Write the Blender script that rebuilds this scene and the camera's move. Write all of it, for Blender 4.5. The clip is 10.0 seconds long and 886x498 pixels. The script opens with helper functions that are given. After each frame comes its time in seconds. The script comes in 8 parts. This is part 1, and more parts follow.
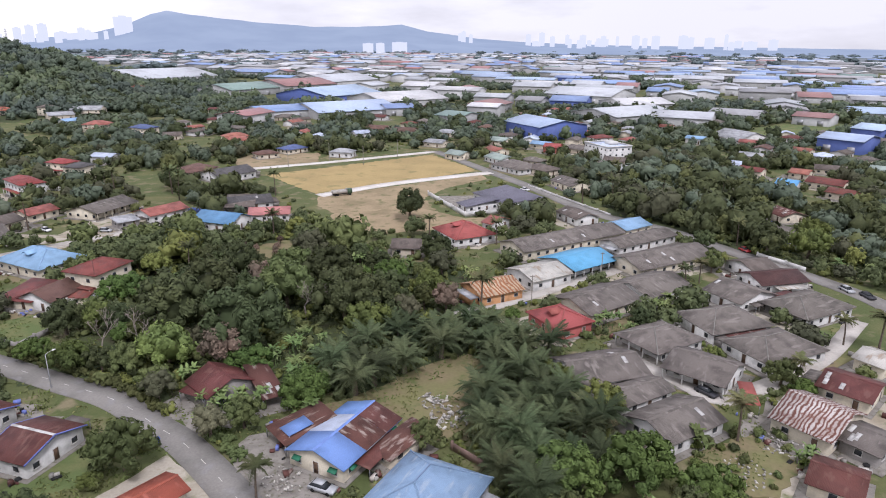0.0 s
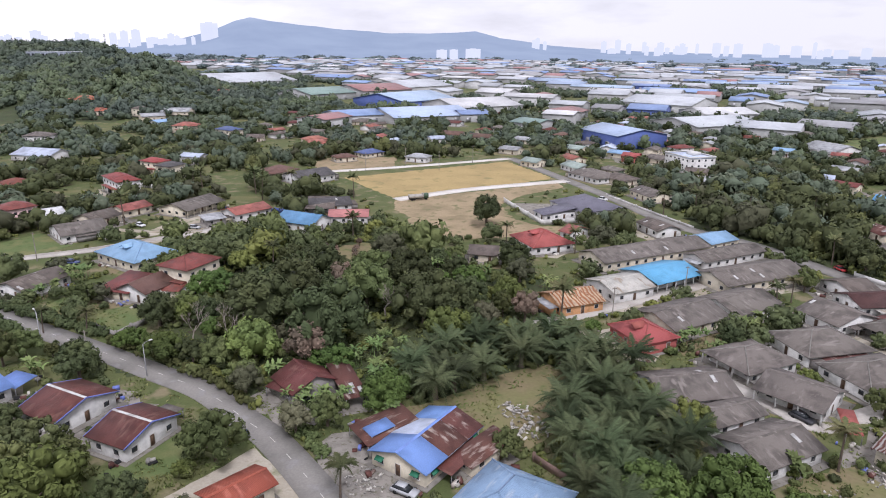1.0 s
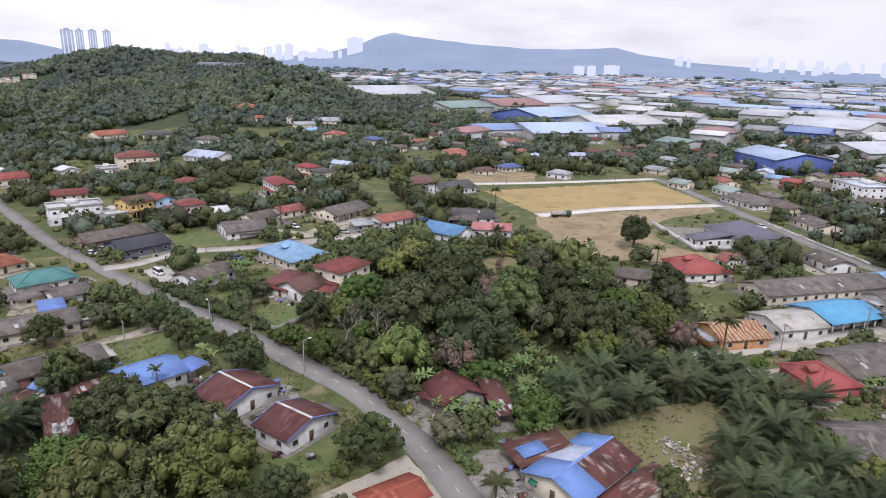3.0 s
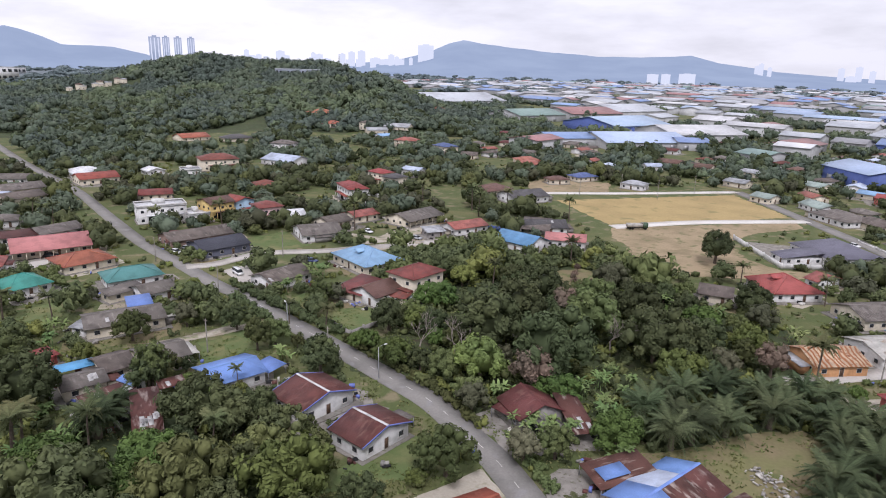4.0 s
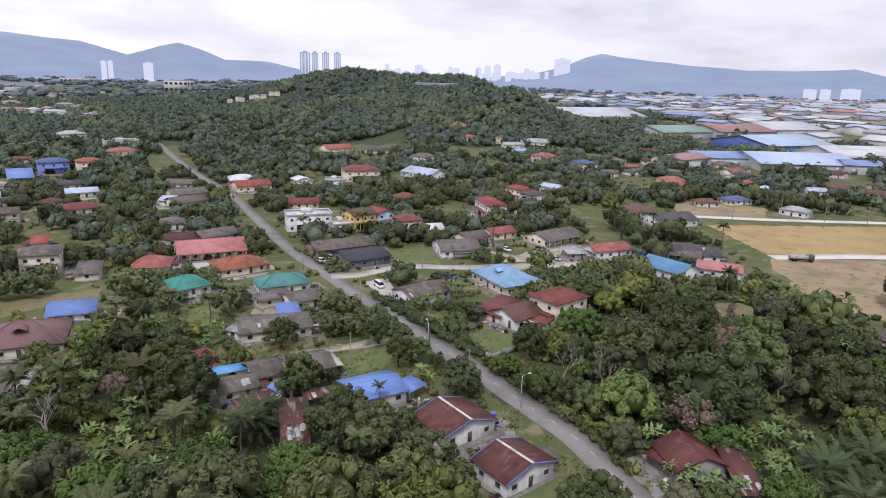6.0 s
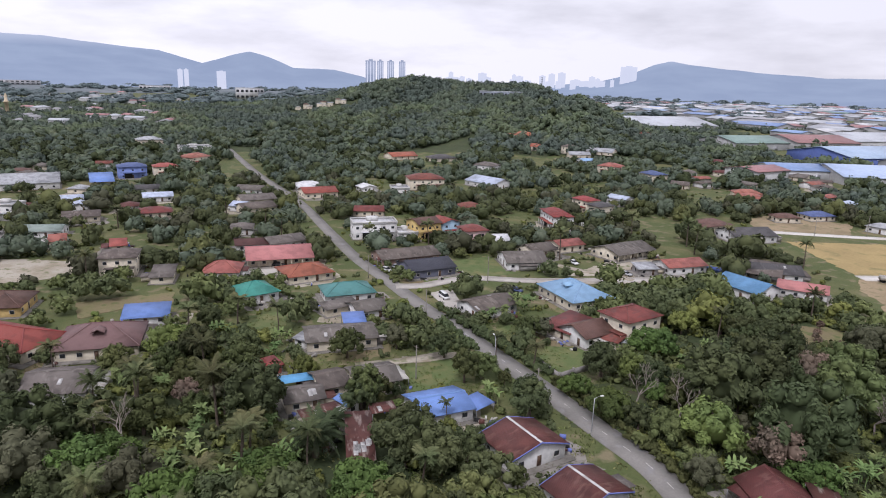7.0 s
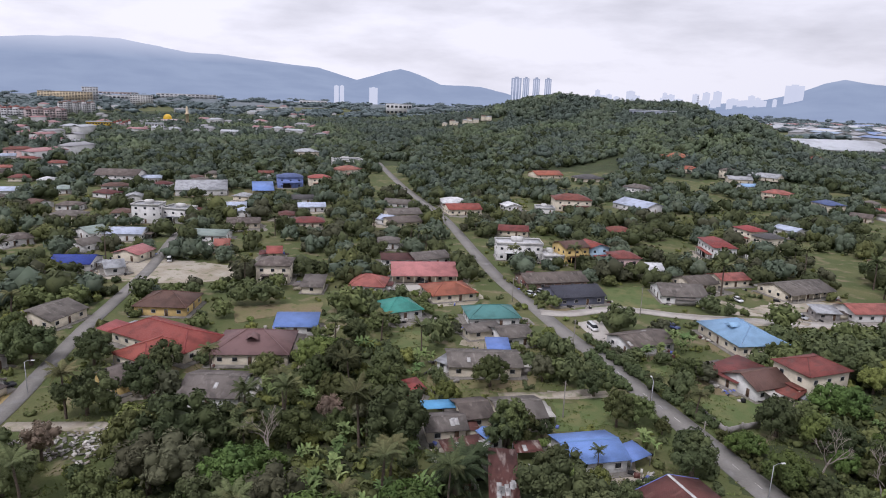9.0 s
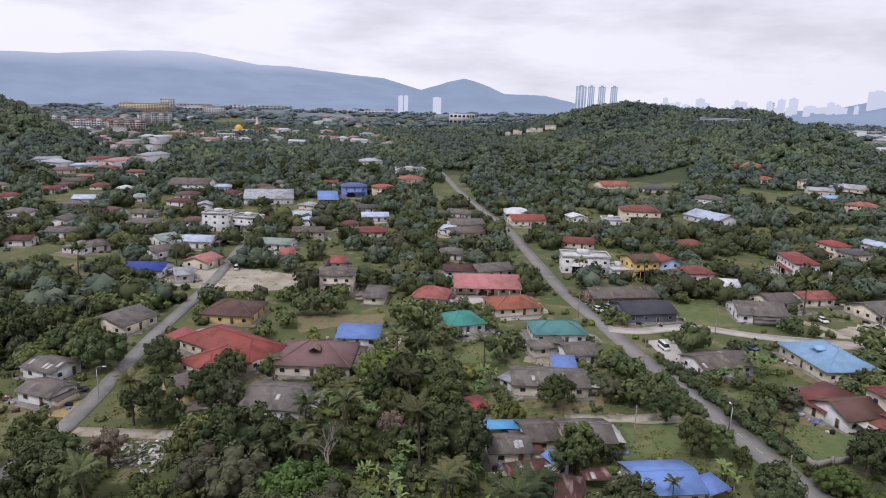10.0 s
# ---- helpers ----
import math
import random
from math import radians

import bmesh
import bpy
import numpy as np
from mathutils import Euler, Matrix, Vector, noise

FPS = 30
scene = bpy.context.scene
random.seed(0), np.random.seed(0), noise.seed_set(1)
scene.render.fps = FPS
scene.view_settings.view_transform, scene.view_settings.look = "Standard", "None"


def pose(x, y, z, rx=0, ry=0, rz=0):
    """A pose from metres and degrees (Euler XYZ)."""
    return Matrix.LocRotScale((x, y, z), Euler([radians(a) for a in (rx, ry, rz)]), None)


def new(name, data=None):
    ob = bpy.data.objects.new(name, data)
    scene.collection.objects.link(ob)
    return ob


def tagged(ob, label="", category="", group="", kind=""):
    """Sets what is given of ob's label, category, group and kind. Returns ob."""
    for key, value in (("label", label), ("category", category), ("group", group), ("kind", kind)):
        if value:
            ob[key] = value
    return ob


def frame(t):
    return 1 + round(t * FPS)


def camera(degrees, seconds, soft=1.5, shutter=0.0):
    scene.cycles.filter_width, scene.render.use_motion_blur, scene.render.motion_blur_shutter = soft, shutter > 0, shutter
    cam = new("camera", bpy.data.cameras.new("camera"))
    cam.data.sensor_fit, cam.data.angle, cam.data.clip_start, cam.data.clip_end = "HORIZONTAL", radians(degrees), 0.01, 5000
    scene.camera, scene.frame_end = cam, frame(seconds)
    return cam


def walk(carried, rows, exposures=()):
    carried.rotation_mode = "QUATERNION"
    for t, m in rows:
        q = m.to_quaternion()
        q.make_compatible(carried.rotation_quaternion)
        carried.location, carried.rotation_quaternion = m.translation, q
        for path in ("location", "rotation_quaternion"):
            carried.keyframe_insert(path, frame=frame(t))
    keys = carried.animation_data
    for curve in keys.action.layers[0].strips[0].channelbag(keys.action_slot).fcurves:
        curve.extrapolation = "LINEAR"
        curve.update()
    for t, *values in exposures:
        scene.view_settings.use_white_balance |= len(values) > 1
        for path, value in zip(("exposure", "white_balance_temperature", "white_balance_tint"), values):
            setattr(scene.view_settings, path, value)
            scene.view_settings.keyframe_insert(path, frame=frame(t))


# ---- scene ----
cam = camera(67.47, 10.0, soft=1.0)
# seconds, eye x y z, yaw, pitch, roll in degrees
PATH = [
    (0, -0.00, -0.00, 63.00, -0.00, -17.46, 0.41),
    (0.5, -1.76, 0.12, 63.01, 2.98, -17.27, 0.45),
    (1, -3.62, 0.20, 62.95, 5.93, -16.99, 0.68),
    (1.5, -5.42, 0.32, 62.86, 8.66, -16.76, 0.83),
    (2, -7.29, 0.42, 62.71, 11.53, -16.44, 1.04),
    (2.5, -8.98, 0.60, 62.55, 14.20, -16.18, 1.18),
    (4, -14.17, 1.35, 62.48, 22.65, -15.50, 1.60),
    (4.5, -15.77, 1.83, 62.53, 25.52, -15.31, 1.71),
    (5, -17.47, 2.35, 62.71, 28.65, -15.11, 1.74),
    (5.5, -19.08, 2.96, 62.94, 31.28, -14.92, 1.70),
    (7, -24.56, 4.81, 63.63, 39.12, -14.21, 1.69),
    (7.5, -26.44, 5.48, 63.74, 41.86, -13.99, 1.78),
    (8, -28.48, 6.08, 63.77, 45.02, -13.73, 1.83),
    (8.5, -30.44, 6.71, 63.75, 48.05, -13.47, 2.06),
    (9, -32.39, 7.32, 63.76, 51.10, -13.20, 2.16),
    (9.5, -34.15, 8.12, 63.79, 53.81, -12.94, 2.07),
    (10.0, -35.94, 9.02, 63.88, 56.54, -12.61, 1.71),
]
walk(cam, [(t, pose(x, y, z, 0, 0, yaw) @ pose(0, 0, 0, 90 + pitch, 0, 0) @ pose(0, 0, 0, 0, 0, roll)) for t, x, y, z, yaw, pitch, roll in PATH], [(0.0, 0.28, 5800, 20), (4.0, 0.2, 5800, 20), (7.0, 0.07, 5800, 20), (10.0, -0.05, 5800, 20)])
# ---- world, sun, exposure ----
SUN_EL, SUN_ROT = radians(58), radians(200)
world = bpy.data.worlds.new("overcast_sky")
scene.world = world
world.use_nodes = True
wn, wl = world.node_tree.nodes, world.node_tree.links
wn.clear()
w_out = wn.new("ShaderNodeOutputWorld")
w_bg = wn.new("ShaderNodeBackground")
w_sky = wn.new("ShaderNodeTexSky")
w_sky.sky_type, w_sky.sun_disc = "NISHITA", False
w_sky.sun_elevation, w_sky.sun_rotation = SUN_EL, SUN_ROT
w_sky.dust_density, w_sky.air_density = 4.0, 1.0
w_tc = wn.new("ShaderNodeTexCoord")
w_map = wn.new("ShaderNodeMapping")
w_map.inputs["Scale"].default_value = (2.2, 2.2, 9.0)
w_map.inputs["Location"].default_value = (0.35, 0.1, 0.0)
w_noise = wn.new("ShaderNodeTexNoise")
w_noise.inputs["Scale"].default_value = 1.5
w_noise.inputs["Detail"].default_value = 6
w_noise.inputs["Roughness"].default_value = 0.55
w_ramp = wn.new("ShaderNodeValToRGB")
w_ramp.color_ramp.elements[0].position, w_ramp.color_ramp.elements[0].color = 0.33, (7.2, 7.0, 6.8, 1)
w_ramp.color_ramp.elements[1].position, w_ramp.color_ramp.elements[1].color = 0.56, (9.9, 9.6, 9.2, 1)
w_mix = wn.new("ShaderNodeMix")
w_mix.data_type = "RGBA"
w_mix.inputs[0].default_value = 0.92
wl.new(w_tc.outputs["Generated"], w_map.inputs["Vector"])
wl.new(w_map.outputs[0], w_noise.inputs["Vector"])
wl.new(w_noise.outputs["Fac"], w_ramp.inputs["Fac"])
wl.new(w_sky.outputs[0], w_mix.inputs[6])
# the sky grows a little brighter towards the west
w_sep, w_grad, w_mul = wn.new("ShaderNodeSeparateXYZ"), wn.new("ShaderNodeMapRange"), wn.new("ShaderNodeVectorMath")
w_mul.operation = "SCALE"
w_grad.inputs["From Min"].default_value, w_grad.inputs["From Max"].default_value = 0.3, -0.9
w_grad.inputs["To Min"].default_value, w_grad.inputs["To Max"].default_value = 0.84, 1.06
wl.new(w_tc.outputs["Generated"], w_sep.inputs[0])
wl.new(w_sep.outputs["X"], w_grad.inputs["Value"])
wl.new(w_ramp.outputs[0], w_mul.inputs[0])
wl.new(w_grad.outputs[0], w_mul.inputs["Scale"])
wl.new(w_mul.outputs[0], w_mix.inputs[7])
wl.new(w_mix.outputs[2], w_bg.inputs["Color"])
w_bg.inputs["Strength"].default_value = 0.1
wl.new(w_bg.outputs[0], w_out.inputs[0])

sun = new("sun", bpy.data.lights.new("sun", "SUN"))
sun.data.energy, sun.data.angle, sun.data.color = 1.85, radians(14), (1.0, 0.96, 0.9)
sun.matrix_world = pose(0, 0, 200, math.degrees(math.pi / 2 - SUN_EL), 0, 20)
scene.view_settings.exposure = 0.0


# ---- materials ----
def material(name, colour, rough=0.8, metal=0.0, second=None, scale=1.0, amount=0.5, third=None, fine=20.0,
             bump=0.0, rib=0.0, depth=0.02, vary=0.0, island=0.0, streak=0.0, coords="Object", spec=0.3, stripe=None):
    """A surface with two scales of variation: large stains of `second`, fine grain, optional ribs across x."""
    m = bpy.data.materials.new(name)
    m.use_nodes = True
    n, l = m.node_tree.nodes, m.node_tree.links
    b = n["Principled BSDF"]
    b.inputs["Roughness"].default_value, b.inputs["Metallic"].default_value = rough, metal
    b.inputs["Specular IOR Level"].default_value = spec
    tc = n.new("ShaderNodeTexCoord")
    info = n.new("ShaderNodeObjectInfo")
    shift = n.new("ShaderNodeVectorMath")
    shift.operation = "MULTIPLY_ADD"
    shift.inputs[1].default_value = (1, 1, 1)
    rnd = n.new("ShaderNodeCombineXYZ")
    mul = n.new("ShaderNodeMath")
    mul.operation, mul.inputs[1].default_value = "MULTIPLY", 80.0
    l.new(info.outputs["Random"], mul.inputs[0])
    l.new(mul.outputs[0], rnd.inputs[0])
    l.new(mul.outputs[0], rnd.inputs[1])
    l.new(tc.outputs[coords], shift.inputs[0])
    l.new(rnd.outputs[0], shift.inputs[2])
    vec = shift.outputs[0]

    def noise_of(s, detail, stretch=None):
        t = n.new("ShaderNodeTexNoise")
        t.inputs["Scale"].default_value, t.inputs["Detail"].default_value = s, detail
        if stretch:
            mp = n.new("ShaderNodeMapping")
            mp.inputs["Scale"].default_value = stretch
            l.new(vec, mp.inputs[0])
            l.new(mp.outputs[0], t.inputs["Vector"])
        else:
            l.new(vec, t.inputs["Vector"])
        return t.outputs["Fac"]

    def blend(fac, a, c, lo, hi):
        r = n.new("ShaderNodeMapRange")
        r.inputs["From Min"].default_value, r.inputs["From Max"].default_value = lo, hi
        l.new(fac, r.inputs["Value"])
        x = n.new("ShaderNodeMix")
        x.data_type = "RGBA"
        l.new(r.outputs[0], x.inputs[0])
        for socket, value in ((x.inputs[6], a), (x.inputs[7], c)):
            if isinstance(value, tuple):
                socket.default_value = (*value, 1)
            else:
                l.new(value, socket)
        return x.outputs[2]

    col = tuple(colour)
    if second:
        col = blend(noise_of(scale, 4), col, tuple(second), 0.62 - amount * 0.35, 0.72 - amount * 0.1)
    if third:
        col = blend(noise_of(scale * 2.7, 5, (1, 0.25, 1) if streak else None), col, tuple(third), 0.55, 0.68)
    if stripe:
        band = n.new("ShaderNodeTexWave")
        band.bands_direction = "X"
        band.inputs["Scale"].default_value, band.inputs["Distortion"].default_value = rib * 0.55, 9.0
        band.inputs["Detail"].default_value, band.inputs["Detail Scale"].default_value = 4.0, 0.8
        l.new(tc.outputs["Object"], band.inputs["Vector"])
        col = blend(band.outputs["Fac"], col, tuple(stripe), 0.3, 0.85)
    grain = noise_of(fine, 3)
    hsv = n.new("ShaderNodeHueSaturation")
    if isinstance(col, tuple):
        hsv.inputs["Color"].default_value = (*col, 1)
    else:
        l.new(col, hsv.inputs["Color"])
    val = n.new("ShaderNodeMapRange")
    val.inputs["To Min"].default_value, val.inputs["To Max"].default_value = 0.78, 1.22
    l.new(grain, val.inputs["Value"])
    value = val.outputs[0]
    for source, width in ((info.outputs["Random"], vary), (n.new("ShaderNodeNewGeometry").outputs["Random Per Island"] if island else None, island)):
        if width:
            r = n.new("ShaderNodeMapRange")
            r.inputs["To Min"].default_value, r.inputs["To Max"].default_value = 1 - width, 1 + width
            l.new(source, r.inputs["Value"])
            k = n.new("ShaderNodeMath")
            k.operation = "MULTIPLY"
            l.new(value, k.inputs[0])
            l.new(r.outputs[0], k.inputs[1])
            value = k.outputs[0]
    l.new(value, hsv.inputs["Value"])
    if vary:
        hue = n.new("ShaderNodeMapRange")
        hue.inputs["To Min"].default_value, hue.inputs["To Max"].default_value = 0.5 - vary * 0.06, 0.5 + vary * 0.06
        other = n.new("ShaderNodeMath")
        other.operation = "FRACT"
        times = n.new("ShaderNodeMath")
        times.operation, times.inputs[1].default_value = "MULTIPLY", 17.31
        l.new(info.outputs["Random"], times.inputs[0])
        l.new(times.outputs[0], other.inputs[0])
        l.new(other.outputs[0], hue.inputs["Value"])
        l.new(hue.outputs[0], hsv.inputs["Hue"])
    l.new(hsv.outputs[0], b.inputs["Base Color"])
    if bump or rib:
        bp = n.new("ShaderNodeBump")
        bp.inputs["Distance"].default_value = depth
        bp.inputs["Strength"].default_value = 0.7
        if rib:
            wv = n.new("ShaderNodeTexWave")
            wv.bands_direction = "X"
            wv.inputs["Scale"].default_value = rib
            l.new(tc.outputs["Object"], wv.inputs["Vector"])
            l.new(wv.outputs["Fac"], bp.inputs["Height"])
        else:
            l.new(noise_of(bump, 5), bp.inputs["Height"])
        l.new(bp.outputs[0], b.inputs["Normal"])
    return m


def roof_paint(name, colour, dirt=0.55, third=None, rib=1.6, rough=0.6):
    darker = tuple(c * dirt for c in colour)
    return material("roof_" + name, colour, rough, second=darker, scale=0.35, amount=0.5, third=third, fine=6, rib=rib, depth=0.05, vary=0.12, streak=1)


GREYWASH = (0.25, 0.24, 0.225)
ROOFS = dict(
    grey=roof_paint("grey_asbestos", (0.178, 0.157, 0.138), 0.6, (0.235, 0.21, 0.187), 2.2, 0.9),
    greybrown=roof_paint("brown_grey_asbestos", (0.15, 0.125, 0.108), 0.66, (0.2, 0.172, 0.148), 2.2, 0.9),
    greydark=roof_paint("dark_grey", (0.09, 0.085, 0.085), 0.7, (0.13, 0.12, 0.12)),
    palegrey=roof_paint("pale_grey", (0.4, 0.41, 0.42), 0.6, (0.26, 0.26, 0.27)),
    purplegrey=roof_paint("violet_grey", (0.15, 0.145, 0.18), 0.8),
    slate=roof_paint("slate", (0.055, 0.057, 0.072), 0.8),
    slateblue=roof_paint("slate_blue", (0.1, 0.13, 0.27), 0.75),
    white=roof_paint("white", (0.72, 0.72, 0.72), 0.75, (0.5, 0.5, 0.5)),
    dullwhite=roof_paint("dull_white", (0.5, 0.48, 0.43), 0.7, (0.3, 0.24, 0.18)),
    palewhite=roof_paint("pale_blue_white", (0.52, 0.58, 0.7), 0.7),
    palegreen=roof_paint("pale_green", (0.3, 0.36, 0.32), 0.7),
    maroon=roof_paint("maroon", (0.125, 0.042, 0.036), 0.65, (0.16, 0.075, 0.06)),
    darkmaroon=roof_paint("dark_maroon", (0.09, 0.04, 0.036), 0.7),
    red=roof_paint("red", (0.29, 0.07, 0.056), 0.65),
    brickred=roof_paint("brick_red", (0.32, 0.08, 0.05), 0.7, (0.4, 0.13, 0.09)),
    salmonred=roof_paint("salmon_red", (0.37, 0.1, 0.085), 0.7),
    salmon=roof_paint("salmon", (0.34, 0.125, 0.095), 0.6),
    redbrown=roof_paint("red_brown", (0.2, 0.062, 0.048), 0.65, (0.13, 0.06, 0.05)),
    mauve=roof_paint("mauve_brown", (0.21, 0.125, 0.118), 0.75),
    pink=roof_paint("pink", (0.46, 0.19, 0.18), 0.75),
    orange=roof_paint("orange", (0.37, 0.125, 0.075), 0.65),
    brown=roof_paint("brown", (0.15, 0.085, 0.065), 0.65),
    blue=roof_paint("blue", (0.17, 0.28, 0.58), 0.8),
    navy=roof_paint("navy", (0.04, 0.07, 0.3), 0.75),
    azure=roof_paint("azure", (0.13, 0.36, 0.6), 0.85),
    lightblue=roof_paint("light_blue", (0.27, 0.43, 0.62), 0.82),
    weatherblue=roof_paint("weathered_blue", (0.2, 0.29, 0.42), 0.75, (0.29, 0.35, 0.43), 1.6, 0.7),
    steelblue=roof_paint("steel_blue", (0.12, 0.25, 0.42), 0.8),
    teal=roof_paint("teal", (0.09, 0.23, 0.21), 0.75),
    green=roof_paint("sea_green", (0.075, 0.32, 0.26), 0.7),
    rust=roof_paint("rusted_iron", (0.13, 0.056, 0.045), 0.6, (0.36, 0.29, 0.25), 1.6, 0.8),
    ruststripe=material("roof_rust_and_cream", (0.5, 0.38, 0.25), 0.8, second=(0.36, 0.27, 0.19), scale=0.4, third=(0.24, 0.1, 0.05), fine=6, rib=0.5, depth=0.05, stripe=(0.3, 0.12, 0.05)),
    ruststripe2=material("roof_rust_and_grey", (0.52, 0.48, 0.45), 0.8, second=(0.34, 0.28, 0.25), scale=0.4, third=(0.2, 0.09, 0.065), fine=6, rib=0.85, depth=0.05, stripe=(0.15, 0.065, 0.048)),
)
ROOFS["patchblue"] = ROOFS["blue"]
ROOF_WORDS = dict(grey="weathered grey asbestos", greybrown="weathered brown-grey asbestos", greydark="dark grey", palegrey="pale grey", purplegrey="violet-grey tiled",
                  slate="dark slate", slateblue="slate-blue", white="white", dullwhite="stained white metal", palewhite="pale blue-white metal", palegreen="pale green",
                  maroon="maroon sheet-metal", darkmaroon="dark maroon", red="red tiled", brickred="brick-red tiled", salmonred="bright red", salmon="faded red tiled",
                  redbrown="dull red-brown", mauve="mauve-brown tiled", pink="pink sheet-metal", orange="orange tiled", brown="brown", blue="bright blue metal",
                  navy="navy blue", azure="azure blue metal", lightblue="light blue metal", weatherblue="weathered grey-blue metal", steelblue="steel-blue metal", teal="teal green", green="sea-green metal",
                  rust="rusted iron", ruststripe="rust-striped metal", ruststripe2="rust-streaked grey metal", patchblue="blue and rust patched")


def wall_paint(name, colour):
    return material("wall_" + name, colour, 0.85, second=tuple(c * 0.72 for c in colour), scale=0.5, amount=0.35, fine=4, vary=0.06)


WALLS = dict(white=wall_paint("white", (0.62, 0.61, 0.58)), cream=wall_paint("cream", (0.6, 0.54, 0.42)), yellow=wall_paint("yellow", (0.55, 0.4, 0.16)),
             lightblue=wall_paint("light_blue", (0.36, 0.5, 0.6)), slatewall=wall_paint("slate", (0.12, 0.125, 0.16)), brownwall=wall_paint("brown", (0.22, 0.15, 0.12)),
             greywall=wall_paint("grey", (0.3, 0.28, 0.26)), orangewall=wall_paint("orange", (0.55, 0.3, 0.14)), redwall=wall_paint("red", (0.4, 0.12, 0.1)),
             pinkwall=wall_paint("pink", (0.62, 0.45, 0.42)), bluewall=wall_paint("blue", (0.2, 0.26, 0.55)))
WALL_WORDS = dict(white="whitewashed walls", cream="cream walls", yellow="yellow walls", lightblue="light blue walls", slatewall="dark slate walls", brownwall="brown walls",
                  greywall="bare grey walls", orangewall="orange plaster walls", redwall="red walls", pinkwall="pinkish walls", bluewall="blue walls", open="open sides on posts")
GLASS = material("window_glass", (0.03, 0.034, 0.038), 0.2, fine=3, spec=0.3)
FRAME = material("window_frame", (0.5, 0.48, 0.45), 0.6, fine=8)
DOORWOOD = material("door_wood", (0.13, 0.08, 0.05), 0.6, second=(0.08, 0.05, 0.035), scale=3, fine=15)
TRIM = dict(blue=material("trim_blue", (0.16, 0.2, 0.5), 0.6, fine=5), grey=material("trim_grey", (0.33, 0.32, 0.3), 0.7, fine=5))
CEMENT = material("cement", (0.26, 0.24, 0.21), 0.9, second=(0.17, 0.155, 0.13), scale=0.45, amount=0.6, third=(0.13, 0.125, 0.085), fine=6, bump=6)
PATCH_WHITE = material("patched_sheet", (0.55, 0.54, 0.52), 0.6, second=(0.36, 0.34, 0.32), scale=1, fine=6, rib=1.6, depth=0.04)
HIPCAP = material("ridge_mortar", (0.24, 0.225, 0.2), 0.9, second=(0.16, 0.15, 0.135), scale=1.0, fine=6)
AWNING_GREEN = material("awning_green", (0.03, 0.16, 0.09), 0.6, fine=6)
METAL = material("galvanised_metal", (0.35, 0.35, 0.36), 0.45, 0.6, fine=8)
DARK = material("rubber_and_shade_dark", (0.02, 0.02, 0.02), 0.8, fine=8)
TANLOT = material("tan_lot", (0.31, 0.24, 0.145), 0.95, second=(0.22, 0.175, 0.1), scale=0.09, amount=0.55, third=(0.15, 0.145, 0.065), fine=1.2, bump=3)
ASPHALT = material("road_asphalt", (0.235, 0.222, 0.2), 0.92, second=(0.175, 0.167, 0.15), scale=0.12, amount=0.5, third=(0.24, 0.23, 0.22), fine=3, bump=9, streak=0)
LANEPAINT = material("road_paint", (0.6, 0.58, 0.52), 0.8, second=(0.4, 0.39, 0.36), scale=2, fine=8)
NEWCONCRETE = material("new_concrete", (0.62, 0.59, 0.54), 0.9, second=(0.5, 0.46, 0.4), scale=0.08, amount=0.4, fine=1.5, bump=4)
CONCRETE = material("lane_concrete", (0.46, 0.43, 0.385), 0.9, second=(0.34, 0.31, 0.27), scale=0.15, amount=0.5, fine=2, bump=5)
GRAVEL = material("pale_gravel", (0.4, 0.36, 0.29), 0.95, second=(0.28, 0.24, 0.17), scale=0.12, amount=0.55, third=(0.16, 0.17, 0.08), fine=2, bump=4)
SANDSOIL = material("yellow_soil", (0.37, 0.277, 0.122), 0.95, second=(0.3, 0.225, 0.1), scale=0.045, amount=0.5, third=(0.24, 0.2, 0.085), fine=0.9, bump=2)
EARTH = material("dry_earth", (0.2, 0.162, 0.09), 0.95, second=(0.17, 0.165, 0.07), scale=0.12, amount=0.6, third=(0.11, 0.13, 0.045), fine=1.5, bump=3)
LAWN = material("lawn_grass", (0.105, 0.14, 0.048), 0.95, second=(0.17, 0.165, 0.07), scale=0.13, amount=0.5, third=(0.08, 0.11, 0.035), fine=4, bump=8, depth=0.06)
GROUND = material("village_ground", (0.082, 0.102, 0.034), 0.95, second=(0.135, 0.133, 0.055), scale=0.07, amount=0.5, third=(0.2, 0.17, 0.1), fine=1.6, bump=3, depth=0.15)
# darker ground colour laid under the woods and over the ridges
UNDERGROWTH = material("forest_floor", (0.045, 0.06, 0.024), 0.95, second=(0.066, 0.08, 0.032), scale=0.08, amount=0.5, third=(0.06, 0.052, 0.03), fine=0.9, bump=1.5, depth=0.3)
# blue-grey of distance haze is mixed into this ground colour
FARLAND = material("far_plain_hazed", (0.13, 0.155, 0.165), 0.95, second=(0.19, 0.21, 0.22), scale=0.006, amount=0.5, third=(0.09, 0.115, 0.12), fine=0.05)
BARK = material("bark", (0.13, 0.1, 0.075), 0.9, second=(0.08, 0.065, 0.05), scale=3, fine=10, bump=8)
DEADWOOD = material("dead_wood", (0.3, 0.26, 0.22), 0.9, second=(0.2, 0.17, 0.15), scale=2, fine=10)


def leaf(name, colour, second, vary=0.34, scale=0.17):
    return material("leaves_" + name, colour, 0.75, second=second, scale=scale, amount=0.5, fine=3, vary=vary, island=0.22, spec=0.12)


